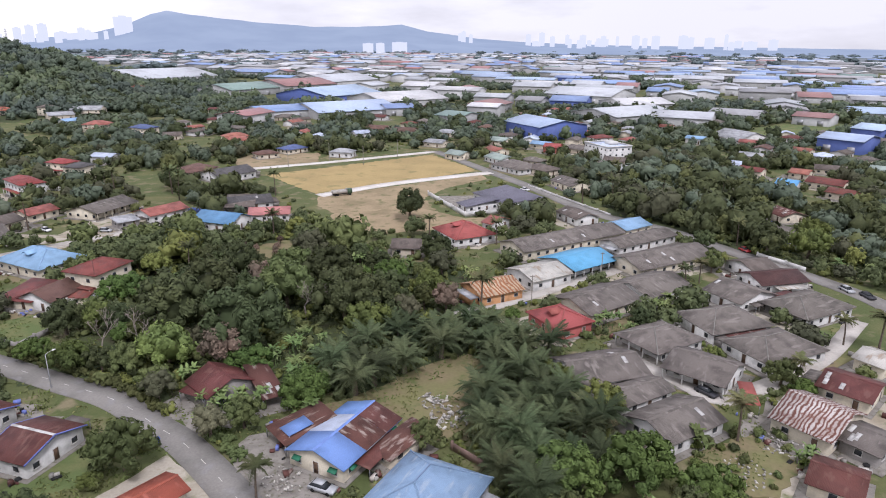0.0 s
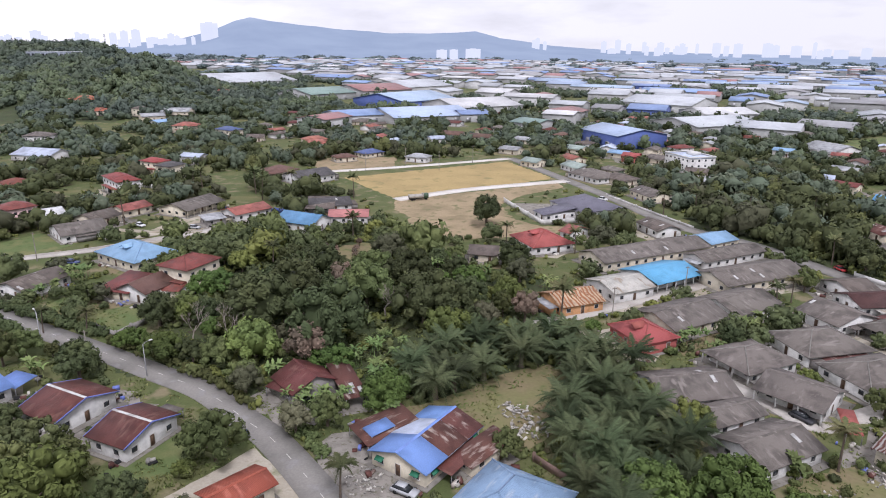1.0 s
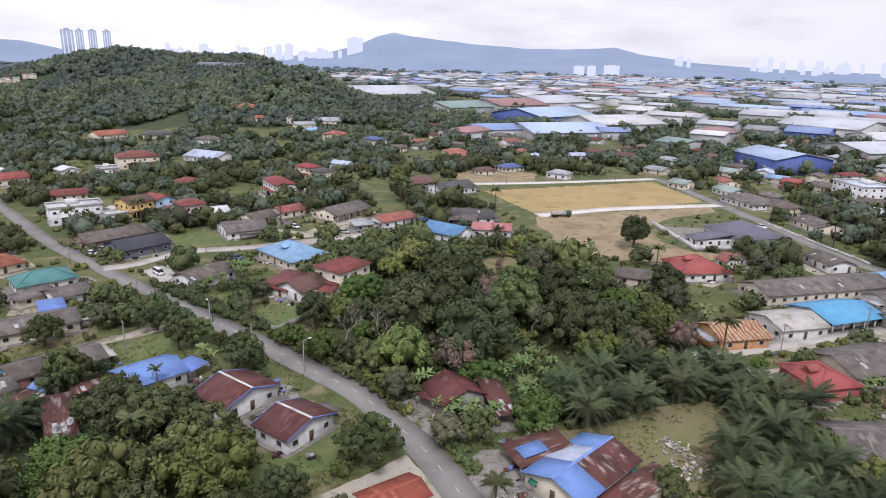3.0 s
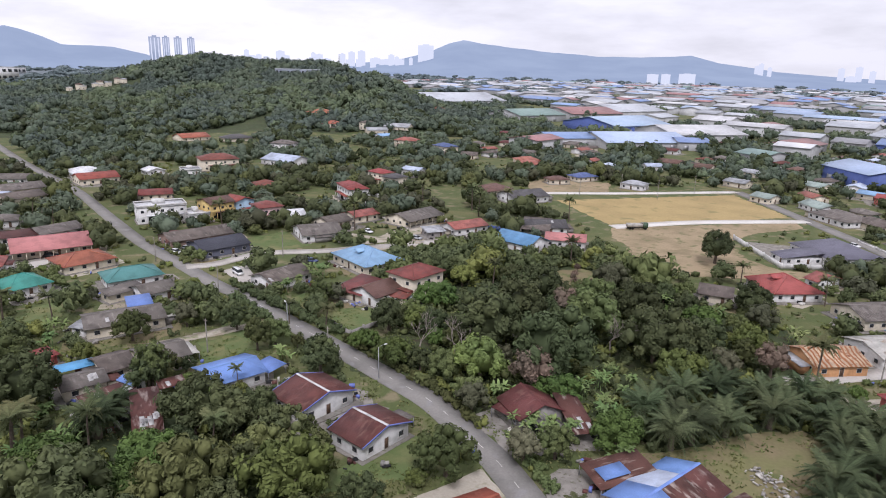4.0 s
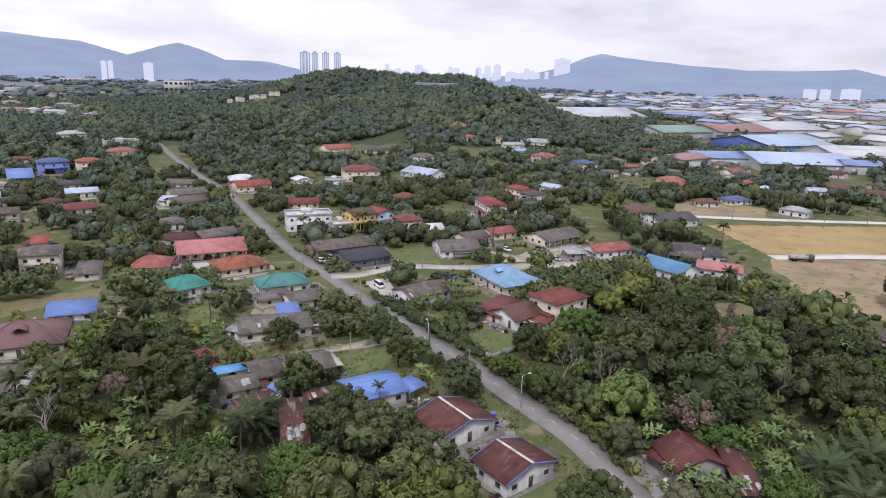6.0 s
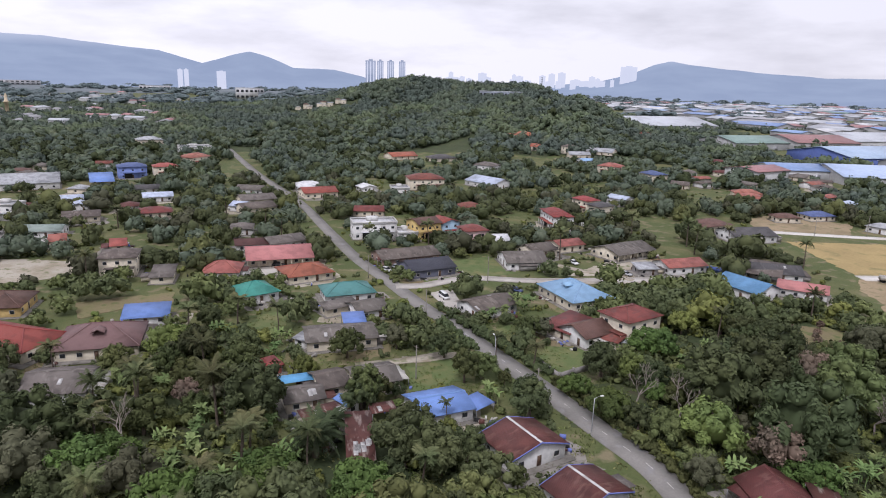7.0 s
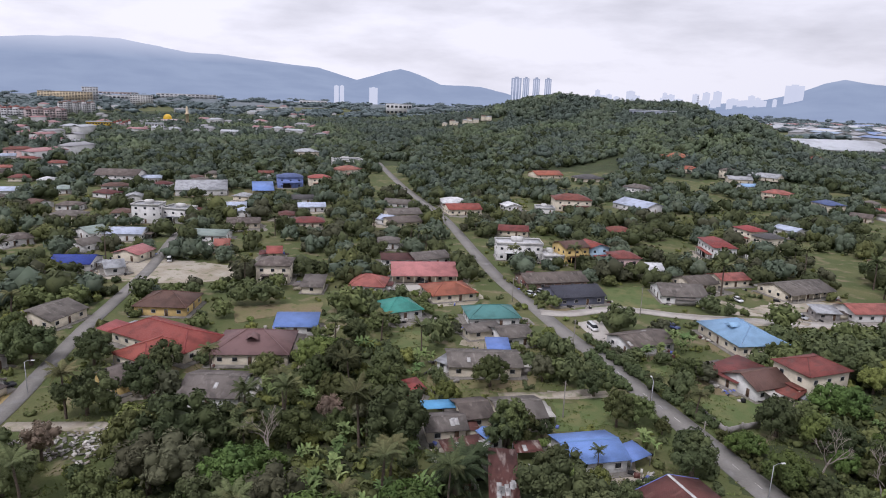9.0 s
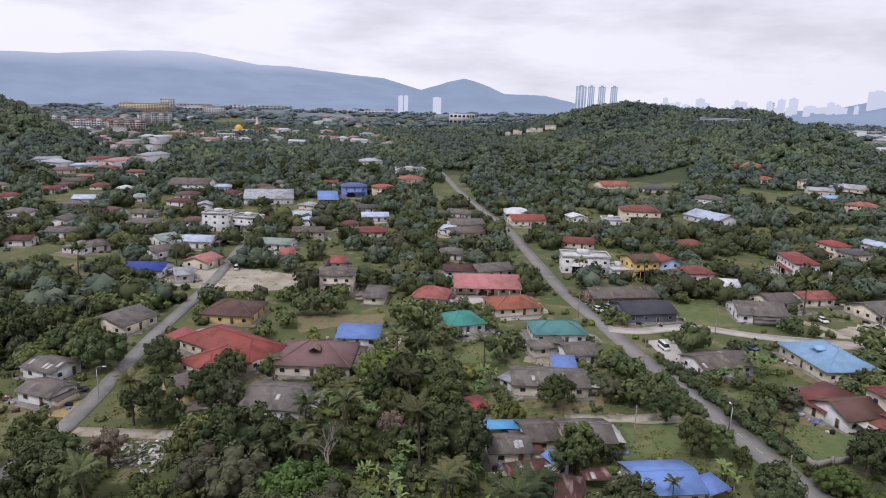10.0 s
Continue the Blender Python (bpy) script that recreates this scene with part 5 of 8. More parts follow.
house(-188.2, 47.0, 113, 15.0, 12.0, 2.9, 'hip', 'red', 'cream', s=.34)
house(-208.5, 43.5, 23, 9.0, 6.0, 2.3, 'mono', 'salmonred', 'open')
house(-179.2, 68.1, 56, 18.4, 16.2, 2.88, 'hip', 'mauve', 'cream', s=.38, dormer=1)
house(-161.8, 52.2, 51, 12.8, 13.6, 2.7, 'gx', 'grey', 'white', s=.3, patch=1)
house(-188.5, 83.7, 57, 11.8, 9.2, 2.52, 'mono', 'blue', 'white')
house(-178.0, 37.1, 18, 10.2, 7.2, 2.7, 'gy', 'greybrown', 'yellow')
house(-237.2, 99.8, 56, 12.0, 12.0, 5.22, 'hip', 'greybrown', 'cream', st=2)
house(-219.9, 105.2, 53, 7.4, 11.0, 2.34, 'mono', 'grey', 'cream')
house(-289.5, 67.8, 41, 11.2, 11.2, 2.88, 'gy', 'pink', 'cream')
house(-273.8, 57.3, 82, 6.9, 11.0, 2.7, 'gx', 'palegrey', 'white')
house(-356.8, 91.5, 53, 12.8, 12.8, 8.55, 'flat', 'palegrey', 'white', st=3)
house(-351.2, 103.6, 39, 13.3, 13.3, 5.58, 'flat', 'palegrey', 'white', st=2)
house(-325.4, 74.1, 57, 15.8, 15.8, 3.06, 'gx', 'palewhite', 'white')
house(-335.5, 62.7, 20, 13.2, 13.2, 2.7, 'gy', 'palegreen', 'white')
house(-313.6, 56.1, 30, 10.5, 11.0, 2.7, 'gy', 'grey', 'white')
house(-334.5, 31.5, 38, 11.6, 11.6, 2.7, 'hip', 'grey', 'white')
house(-335.6, 37.0, 93, 8.9, 11.0, 2.7, 'hip', 'greybrown', 'white')
house(-286.1, 48.1, 57, 14.4, 12.7, 2.7, 'gx', 'navy', 'white')
house(-307.3, 103.2, 52, 15.0, 15.0, 2.7, 'gx', 'palegreen', 'white')
house(-287.6, 100.4, 64, 6.3, 11.0, 2.7, 'gx', 'salmon', 'cream')
house(-266.7, 113.0, 64, 6.1, 11.0, 2.52, 'gx', 'salmonred', 'cream')
house(-314.0, 151.5, 65, 15.7, 15.7, 2.7, 'hip', 'redbrown', 'cream')
house(-326.1, 124.9, 65, 15.3, 15.3, 2.7, 'gx', 'greybrown', 'cream')
house(-301.7, 188.6, 31, 7.6, 11.0, 2.7, 'gx', 'palewhite', 'white')
house(-339.2, 221.2, 32, 16.1, 16.1, 2.7, 'gx', 'grey', 'white')
house(-312.4, 204.8, 71, 18.4, 18.4, 2.7, 'gx', 'grey', 'cream')
house(-293.9, 191.6, 79, 17.3, 17.3, 2.7, 'gx', 'greybrown', 'cream')
house(-259.3, 160.6, 52, 10.0, 11.0, 2.7, 'hip', 'grey', 'white')
house(-435.6, 200.8, 69, 17.3, 17.3, 5.85, 'hip', 'slateblue', 'bluewall', st=2)
house(-428.3, 218.5, 69, 15.0, 15.0, 5.4, 'hip', 'salmonred', 'cream', st=2)
house(-471.7, 264.6, 102, 20.2, 20.2, 4.5, 'hip', 'salmon', 'cream', st=2)
house(-524.1, 296.1, 72, 24.2, 24.2, 5.4, 'flat', 'palegrey', 'white', st=2)
house(-589.9, 291.8, 75, 21.0, 21.0, 6.3, 'hip', 'palegrey', 'cream', st=2)
house(-499.1, 112.5, 58, 27.1, 27.1, 4.5, 'gx', 'greybrown', 'white', st=2)
house(-491.0, 129.2, 70, 13.6, 13.6, 3.15, 'gx', 'palewhite', 'white')
house(-493.3, 7.4, 116, 15.3, 15.3, 2.88, 'hip', 'redbrown', 'cream')
house(-431.3, 14.0, 46, 14.5, 14.5, 2.88, 'hip', 'grey', 'white')
house(-469.2, 46.3, 68, 14.6, 14.6, 2.88, 'gx', 'palewhite', 'white')
house(-507.3, 71.7, 70, 9.7, 11.0, 2.88, 'hip', 'white', 'white')
house(-557.4, 47.5, 71, 15.7, 15.7, 2.7, 'gx', 'greybrown', 'cream')
house(-526.2, 60.2, 70, 13.5, 13.5, 2.7, 'hip', 'redbrown', 'cream')
house(-465.1, 73.9, 68, 11.5, 11.5, 2.7, 'hip', 'palegreen', 'white')
house(-420.2, 175.4, 68, 12.9, 22.0, 2.7, 'mono', 'blue', 'open')
house(-369.0, 138.2, 67, 10.8, 11.0, 2.7, 'gx', 'palewhite', 'white')
house(-377.2, 179.8, 67, 14.4, 14.4, 2.7, 'gx', 'greydark', 'white')
house(-350.6, 172.4, 66, 14.9, 14.9, 2.7, 'gx', 'palewhite', 'white')
house(-434.4, 143.0, 68, 29.5, 27.1, 3.6, 'gx', 'palegrey', 'white')
house(-331.5, 254.9, 59, 14.6, 14.6, 2.7, 'hip', 'white', 'white')
house(-302.1, 273.9, 66, 10.5, 11.0, 2.7, 'gy', 'white', 'white')
house(-403.1, 410.8, 70, 24.1, 24.1, 2.7, 'gx', 'orange', 'cream')
house(-311.1, 529.3, -14, 13.3, 13.3, 5.4, 'hip', 'greybrown', 'cream', st=2)
house(-295.8, 517.7, 41, 18.8, 18.8, 3.6, 'gx', 'palegrey', 'cream')
house(-276.2, 495.9, 57, 14.4, 14.4, 3.6, 'gx', 'lightblue', 'white')
house(-243.2, 471.1, 6, 18.0, 18.0, 4.5, 'hip', 'salmon', 'cream', st=2)
house(-40.4, 76.4, 52, 9.6, 6.6, 2.97, 'gx', 'brickred', 'cream')
house(151.4, 322.7, -44, 12.1, 12.1, 3.6, 'gx', 'redbrown', 'cream')
house(155.6, 294.8, -39, 9.3, 11.0, 2.7, 'gx', 'azure', 'white')
house(175.2, 321.3, -46, 9.6, 11.0, 2.7, 'gx', 'salmon', 'cream')
house(174.4, 296.5, -46, 16.3, 16.3, 2.88, 'gx', 'redbrown', 'cream')
house(169.6, 274.5, -51, 13.2, 13.2, 2.88, 'gx', 'redbrown', 'cream')
house(127.2, 239.4, -79, 11.1, 11.1, 2.7, 'gx', 'rust', 'cream', patch=3)
house(115.7, 213.6, -57, 7.9, 11.0, 2.7, 'gx', 'grey', 'white')
house(172.7, 371.5, -41, 13.6, 13.6, 2.7, 'gx', 'palegrey', 'cream')
house(211.5, 391.9, -51, 12.9, 12.9, 2.7, 'gx', 'salmon', 'cream')
house(195.2, 332.0, -28, 14.7, 14.7, 2.7, 'gx', 'greybrown', 'cream')
house(220.4, 330.6, -41, 10.8, 11.0, 2.7, 'gx', 'palegreen', 'cream')
house(195.1, 424.1, -31, 13.1, 13.1, 2.7, 'gx', 'salmon', 'cream')
house(164.0, 433.1, -35, 12.4, 12.4, 3.6, 'gx', 'lightblue', 'white')
house(199.1, 448.7, -69, 28.4, 26.5, 2.88, 'gx', 'palegrey', 'white')
house(90.6, 328.0, -26, 9.6, 11.0, 2.7, 'gx', 'palegrey', 'cream')
house(91.5, 352.4, -23, 11.7, 11.7, 2.7, 'gx', 'greybrown', 'cream')
house(154.9, 341.7, -34, 10.8, 11.0, 2.7, 'gx', 'palewhite', 'cream')
house(-129.5, 420.0, -15, 15.8, 15.8, 2.88, 'hip', 'salmon', 'cream')
house(-4.7, 413.7, -28, 13.9, 13.9, 2.88, 'gx', 'palegrey', 'cream')
house(8.2, 369.5, -38, 11.7, 11.7, 2.88, 'gx', 'palegreen', 'cream')
house(34.5, 424.6, -34, 16.4, 16.4, 2.88, 'gx', 'palegreen', 'cream')
house(60.5, 409.3, -30, 12.8, 12.8, 2.88, 'gx', 'lightblue', 'cream')
house(65.0, 394.3, -23, 10.1, 11.0, 3.6, 'gx', 'salmonred', 'redwall')
house(80.0, 392.3, -44, 11.7, 11.7, 2.88, 'gx', 'grey', 'cream')
house(-26.9, 468.6, -18, 16.7, 16.7, 2.88, 'gx', 'brown', 'cream')
house(-47.4, 480.0, -18, 17.3, 17.3, 2.88, 'gx', 'brown', 'cream')
house(-133.2, 551.0, -9, 19.1, 19.1, 2.7, 'gx', 'grey', 'cream')

house(-674.0, 31.0, 88, 34.0, 12.0, 3.2, 'gx', 'palegrey', 'white')
house(-655.0, 62.0, 80, 21.0, 11.0, 3.2, 'gx', 'palewhite', 'white')
house(-670.0, 76.0, 84, 22.0, 12.0, 6.0, 'hip', 'redbrown', 'pinkwall', st=2)
house(-716.0, 125.0, 70, 15.0, 11.0, 5.4, 'hip', 'palegrey', 'white', st=2)
house(-620.0, 45.0, 75, 18.0, 12.0, 3.2, 'hip', 'mauve', 'cream')
house(-598.0, 92.0, 66, 16.0, 11.0, 3.2, 'hip', 'redbrown', 'white')
# cream hillside houses in a clearing
for k in range(11):
    house(-824.0 + 4.6 * k + 2 * math.sin(k * 2.1), 640.0 + 5.2 * k + 6 * math.sin(k * 1.7), 49 + 9 * math.sin(k), 9.0, 7.0, 4.2 + 1.5 * (k % 3), 'gx' if k % 2 else 'hip', ('dullwhite', 'palegrey', 'brown')[k % 3], 'cream')


# ---- scattered plants ----
BOUNDS = {}


def inside(x, y, poly):
    if id(poly) not in BOUNDS:
        xs, ys = [p[0] for p in poly], [p[1] for p in poly]
        BOUNDS[id(poly)] = min(xs), max(xs), min(ys), max(ys)
    x_lo, x_hi, y_lo, y_hi = BOUNDS[id(poly)]
    if not (x_lo <= x <= x_hi and y_lo <= y <= y_hi):
        return False
    hit, n = False, len(poly)
    for i in range(n):
        (x0, y0), (x1, y1) = poly[i], poly[i - 1]
        if (y0 > y) != (y1 > y) and x < (x1 - x0) * (y - y0) / (y1 - y0) + x0:
            hit = not hit
    return hit


SEGS = np.array([(*a, *b, w) for line, w in ROAD_LINES for a, b in zip(line, line[1:])])
HS = np.array([(x, y, radians(a), w, d, h) for x, y, a, w, d, h in HOUSES])


def road_gap(x, y):
    a, b = SEGS[:, :2], SEGS[:, 2:4]
    d = b - a
    t = np.clip(((np.array((x, y)) - a) * d).sum(1) / np.maximum((d * d).sum(1), 1e-6), 0, 1)
    return (np.hypot(*(a + d * t[:, None] - (x, y)).T) - SEGS[:, 4] / 2).min()


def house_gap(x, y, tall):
    """Distance to the nearest footprint, and whether a tree here would hide a house from the camera path."""
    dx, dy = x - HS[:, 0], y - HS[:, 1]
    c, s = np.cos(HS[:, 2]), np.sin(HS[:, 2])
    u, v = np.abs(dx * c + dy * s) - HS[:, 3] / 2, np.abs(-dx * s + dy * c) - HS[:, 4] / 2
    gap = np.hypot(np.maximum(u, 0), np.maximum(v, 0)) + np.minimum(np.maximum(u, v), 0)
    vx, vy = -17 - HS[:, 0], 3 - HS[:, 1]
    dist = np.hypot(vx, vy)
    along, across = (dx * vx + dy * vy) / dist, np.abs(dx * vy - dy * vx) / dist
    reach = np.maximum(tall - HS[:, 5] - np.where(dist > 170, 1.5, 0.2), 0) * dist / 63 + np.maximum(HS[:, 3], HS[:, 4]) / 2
    hides_house = (along > 0) & (along < reach) & (across < np.maximum(HS[:, 3], HS[:, 4]) * 0.45 + 1.0)
    return gap.min(), hides_house.any()


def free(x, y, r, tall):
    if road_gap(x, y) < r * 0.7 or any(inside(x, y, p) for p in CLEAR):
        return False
    gap, hides_house = house_gap(x, y, tall)
    if gap < r * 0.6 or hides_house:
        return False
    # few trees where they would hide roads or yards from the camera
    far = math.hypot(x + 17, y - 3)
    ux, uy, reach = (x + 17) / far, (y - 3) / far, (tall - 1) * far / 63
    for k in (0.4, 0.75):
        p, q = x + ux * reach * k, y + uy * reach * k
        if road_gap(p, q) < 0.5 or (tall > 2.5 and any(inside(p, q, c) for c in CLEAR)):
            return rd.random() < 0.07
    return True


rd = random.Random(7)
filler = random.Random(23)
tries = 0
for _ in range(4500):
    far, az = filler.uniform(215, 700), filler.uniform(-38, 96)
    x, y = -17 - math.sin(radians(az)) * far, 3 + math.cos(radians(az)) * far
    if tries >= 110 or not (az < 20 and far > 430 or az > 80 and far > 330 or az > 64 and 330 < far < 560) or land(np.float64(x), np.float64(y)) > 2 or (28 < az < 62 and far > 500) or (az < 62 and far > 640) or any(inside(x, y, ZONES[k]) for k in ("wood", "wood2", "wood5", "wood7")) or any(inside(x, y, p) for p in CLEAR):
        continue
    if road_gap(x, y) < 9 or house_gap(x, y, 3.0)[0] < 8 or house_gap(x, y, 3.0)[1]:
        continue
    w, d = filler.uniform(10, 16), filler.uniform(8.5, 11)
    house(x, y, filler.choice((-25, 60, 65, 30)) + filler.uniform(-6, 6), w, d, 2.8, filler.choice(("gx", "hip", "hip")),
          filler.choice(("grey", "greybrown", "redbrown", "salmon", "palegrey", "palewhite", "grey", "maroon", "brown")), filler.choice(("white", "cream", "white")))
    HS = np.array([(x, y, radians(a), w, d, h) for x, y, a, w, d, h in HOUSES])
    tries += 1
# trodden yards of pale earth and cement round the houses
yards = {0: [], 1: [], 2: []}
for k, (hx, hy, ha, hw, hd, hh) in enumerate(HOUSES):
    if hw * hd < 40 or filler.random() < 0.3 or math.hypot(hx + 17, hy - 3) < 95:
        continue
    ox, oy = filler.uniform(-2, 2), filler.uniform(-4.5, 0)
    ca, sa, level = math.cos(radians(ha)), math.sin(radians(ha)), 0.001 + 0.0001 * k
    ringed = []
    for i in range(18):
        t = i * math.pi / 9
        q = filler.uniform(0.8, 1.25)
        ex = math.copysign(abs(math.cos(t)) ** 0.6, math.cos(t)) * (hw / 2 + 2.5) * q + ox
        ey = math.copysign(abs(math.sin(t)) ** 0.6, math.sin(t)) * (hd / 2 + 2.5) * q + oy
        ringed.append((hx + ex * ca - ey * sa, hy + ex * sa + ey * ca, level))
    yards[filler.choice((0, 1, 2))].append((np.array(ringed), [tuple(range(18))]))
for k, mat, words in ((0, EARTH, "dry trodden earth"), (1, GRAVEL, "pale gravel and dust"), (2, CEMENT, "grey cement")):
    tagged(new("yard", boxes_mesh("yard", yards[k], mat)), f"ragged house yards of {words}", "yard", kind="structure")
near_spots, mid_spots, low_spots = [], [], []
DENSE = [ZONES[k] for k in ("wood", "wood2", "wood3", "wood4", "wood5", "wood6", "wood7")]
PALMS = [ZONES["oilpalm"], ZONES["oilpalm2"]]
cells = {}


def clash(x, y, r):
    i, j = int(x // 8), int(y // 8)
    return any(math.hypot(x - a, y - b) < r for p in (-1, 0, 1) for q in (-1, 0, 1) for a, b in cells.get((i + p, j + q), ()))


def take(x, y):
    cells.setdefault((int(x // 8), int(y // 8)), []).append((x, y))


def bearing(x, y):
    return math.degrees(math.atan2(-(x + 17), y - 3))


def polar_spot(az, far):
    return -17 - math.sin(radians(az)) * far, 3 + math.cos(radians(az)) * far


def key_plant(model, x, y, scale, yaw=0.0):
    """A tree that stands out, placed by itself."""
    take(x, y)
    return plant(model, x, y, scale, yaw)


key_plant(MANGO[0], 18.9, 83.1, 1.25, 40)
key_plant(MANGO[0], 28.9, 83.5, 1.5, 140)
key_plant(MANGO[1], 38.1, 79.4, 1.2, 10)
key_plant(BROAD[1], -48.0, 86.1, 1.3, 0)
key_plant(BROAD[1], -2.7, 93.0, 0.75, 70)
key_plant(BROAD[6], -12.3, 236.6, 1.45, 20)
key_plant(BROAD[4], -38.0, 94.8, 0.9, 20)
key_plant(BROAD[1], -33.5, 98.3, 0.9, 20)
key_plant(OIL[0], -105.4, 71.0, 1.45, 20)
key_plant(MANGO[0], -100.9, 57.8, 1.3, 20)
key_plant(MANGO[0], -86.9, 57.0, 1.4, 80)
key_plant(MANGO[1], -84.6, 66.1, 1.3, 120)
key_plant(BROAD[0], -85.8, 81.1, 1.2, 120)
key_plant(BROAD[1], -74.5, 75.0, 1.2, 30)
key_plant(BROAD[2], -66.1, 76.6, 1.1, 30)
key_plant(BROAD[0], -77.2, 83.2, 1.0, 200)
key_plant(BROAD[0], -97.9, 86.6, 1.0, 250)
key_plant(ARECA[0], -94.7, 93.6, 1.3, 250)
key_plant(COCO[0], -128.0, 67.8, 1.2, 25)
key_plant(COCO[1], -112.5, 61.3, 1.2, 125)
key_plant(BROAD[0], -115.9, 118.7, 0.9, 225)
key_plant(BROAD[3], -145.7, 136.5, 0.6, 225)
key_plant(BROAD[4], -128.0, 115.2, 0.9, 25)
key_plant(COCO[1], -96.6, 127.4, 1.0, 25)
key_plant(COCO[1], -107.1, 127.3, 0.9, 85)
key_plant(COCO[0], -141.5, 57.8, 1.15, 85)
key_plant(COCO[0], -127.7, 66.0, 1.15, 185)
key_plant(COCO[1], -139.4, 48.0, 1.1, 5)
key_plant(COCO[1], -113.8, 63.5, 1.2, 65)
key_plant(OIL[1], -108.7, 77.0, 1.3, 65)
key_plant(BROAD[0], -152.9, 10.0, 1.4, 5)
key_plant(BROAD[5], -154.0, 18.9, 1.2, 5)
key_plant(BROAD[4], -133.1, 30.7, 1.5, 15)
key_plant(BROAD[0], -167.4, 28.5, 1.3, 65)
key_plant(BROAD[0], -168.6, 39.6, 1.2, 165)
key_plant(BROAD[0], -192.6, 34.8, 1.1, 5)
key_plant(BROAD[0], -178.7, 45.9, 1.1, 95)
key_plant(BROAD[1], -162.6, 63.5, 1.0, 95)
key_plant(BROAD[1], -112.1, 91.2, 1.0, 45)
key_plant(BROAD[1], -132.6, 103.2, 1.1, 75)
key_plant(COCO[1], -26.2, 78.9, 1.0, 75)
key_plant(COCO[0], 9.1, 145.1, 1.3, 75)
key_plant(COCO[1], 48.9, 95.2, 1.2, 75)
key_plant(COCO[1], 87.5, 132.0, 1.0, 175)
key_plant(COCO[1], 67.6, 113.3, 1.0, 275)
key_plant(BARE[0], -48.0, 124.2, 1.3, 275)
key_plant(BARE[1], -61.3, 122.6, 1.4, 75)
key_plant(BARE[0], -32.2, 144.4, 1.4, 175)
key_plant(BARE[1], -71.2, 126.5, 1.2, 15)
key_plant(BROAD[5], 0.9, 147.6, 1.4, 15)
key_plant(BANANA[0], -31.1, 126.5, 1.1, 15)
key_plant(BANANA[1], -23.0, 100.1, 1.1, 15)
key_plant(BANANA[1], -35.1, 140.5, 1.1, 95)
key_plant(BANANA[0], -27.5, 113.8, 1.1, 95)
key_plant(BANANA[0], -39.4, 96.6, 1.1, 35)
key_plant(BROAD[3], -77.5, 137.4, 1.1, 35)
key_plant(BROAD[3], -73.4, 117.5, 1.1, 135)
key_plant(BROAD[3], -16.8, 136.1, 1.3, 135)
key_plant(BROAD[1], -43.1, 137.8, 1.5, 235)
key_plant(BROAD[0], -82.1, 192.9, 1.4, 235)
key_plant(BROAD[0], -119.5, 288.4, 1.3, 35)
key_plant(BANANA[0], 51.8, 148.8, 1.1, 35)
key_plant(BANANA[1], 57.1, 153.6, 1.1, 135)
key_plant(BANANA[1], 35.5, 138.8, 1.1, 15)
key_plant(BANANA[0], 39.3, 141.1, 1.1, 75)
key_plant(COCO[1], 70.0, 170.3, 1.0, 75)
key_plant(COCO[1], 64.6, 165.7, 1.0, 175)
key_plant(BROAD[2], 76.8, 179.2, 0.9, 75)
key_plant(BROAD[3], 21.5, 112.3, 0.9, 75)
key_plant(BROAD[3], 28.5, 104.0, 1.0, 75)
key_plant(BROAD[1], 64.9, 113.7, 0.9, 175)
key_plant(BROAD[0], 82.8, 202.3, 0.9, 275)
key_plant(BROAD[3], 111.9, 193.4, 1.6, 275)
key_plant(BROAD[3], 121.4, 209.5, 1.4, 75)
key_plant(OIL[0], 143.2, 224.7, 1.8, 75)
key_plant(BROAD[0], 100.3, 196.1, 1.5, 75)
key_plant(BANANA[1], 114.9, 181.0, 1.1, 75)
key_plant(BANANA[1], 120.0, 176.2, 1.1, 15)
key_plant(BANANA[0], -119.8, 157.8, 1.1, 15)
key_plant(BANANA[1], -120.3, 151.2, 1.1, 95)
key_plant(BANANA[0], -122.1, 146.9, 1.1, 195)
key_plant(BROAD[1], -108.8, 143.9, 0.9, 195)
key_plant(BROAD[1], -103.6, 175.2, 0.7, 95)
key_plant(BROAD[0], -111.6, 87.7, 1.0, 95)
key_plant(BROAD[0], -85.5, 108.1, 1.1, 95)
key_plant(BROAD[2], -104.4, 111.7, 1.0, 95)
key_plant(MANGO[0], -125.1, 39.7, 1.5, 30)
key_plant(MANGO[0], -127.3, 45.4, 1.2, 130)
key_plant(MANGO[1], -103.4, 60.4, 1.3, 230)
key_plant(MANGO[1], -90.0, 67.2, 1.4, 30)
key_plant(BROAD[4], -129.0, 34.1, 1.6, 30)
key_plant(BARE[0], -129.6, 49.2, 1.3, 30)
key_plant(COCO[0], -127.0, 65.6, 1.4, 200)
key_plant(COCO[1], -110.5, 59.6, 1.35, 100)
key_plant(COCO[0], -140.6, 57.4, 1.2, 10)
key_plant(BANANA[0], -108.6, 54.6, 1.1, 10)
key_plant(BANANA[1], -125.2, 60.6, 1.1, 110)
key_plant(BANANA[0], -118.8, 51.8, 1.1, 210)
key_plant(BANANA[1], -131.0, 76.6, 1.1, 50)
key_plant(BANANA[0], -146.5, 65.7, 1.1, 80)
key_plant(BROAD[0], -154.5, 76.9, 1.3, 80)
key_plant(BROAD[3], -161.2, 75.2, 1.4, 180)
key_plant(BROAD[1], -139.5, 78.4, 1.4, 280)
key_plant(BROAD[5], -136.8, 65.1, 1.1, 280)
key_plant(BROAD[0], -91.6, 79.1, 1.4, 20)
key_plant(BROAD[2], -111.8, 88.8, 1.2, 20)
key_plant(BROAD[0], -140.0, 44.7, 1.3, 20)
key_plant(BROAD[0], -223.9, 7.7, 1.5, 120)
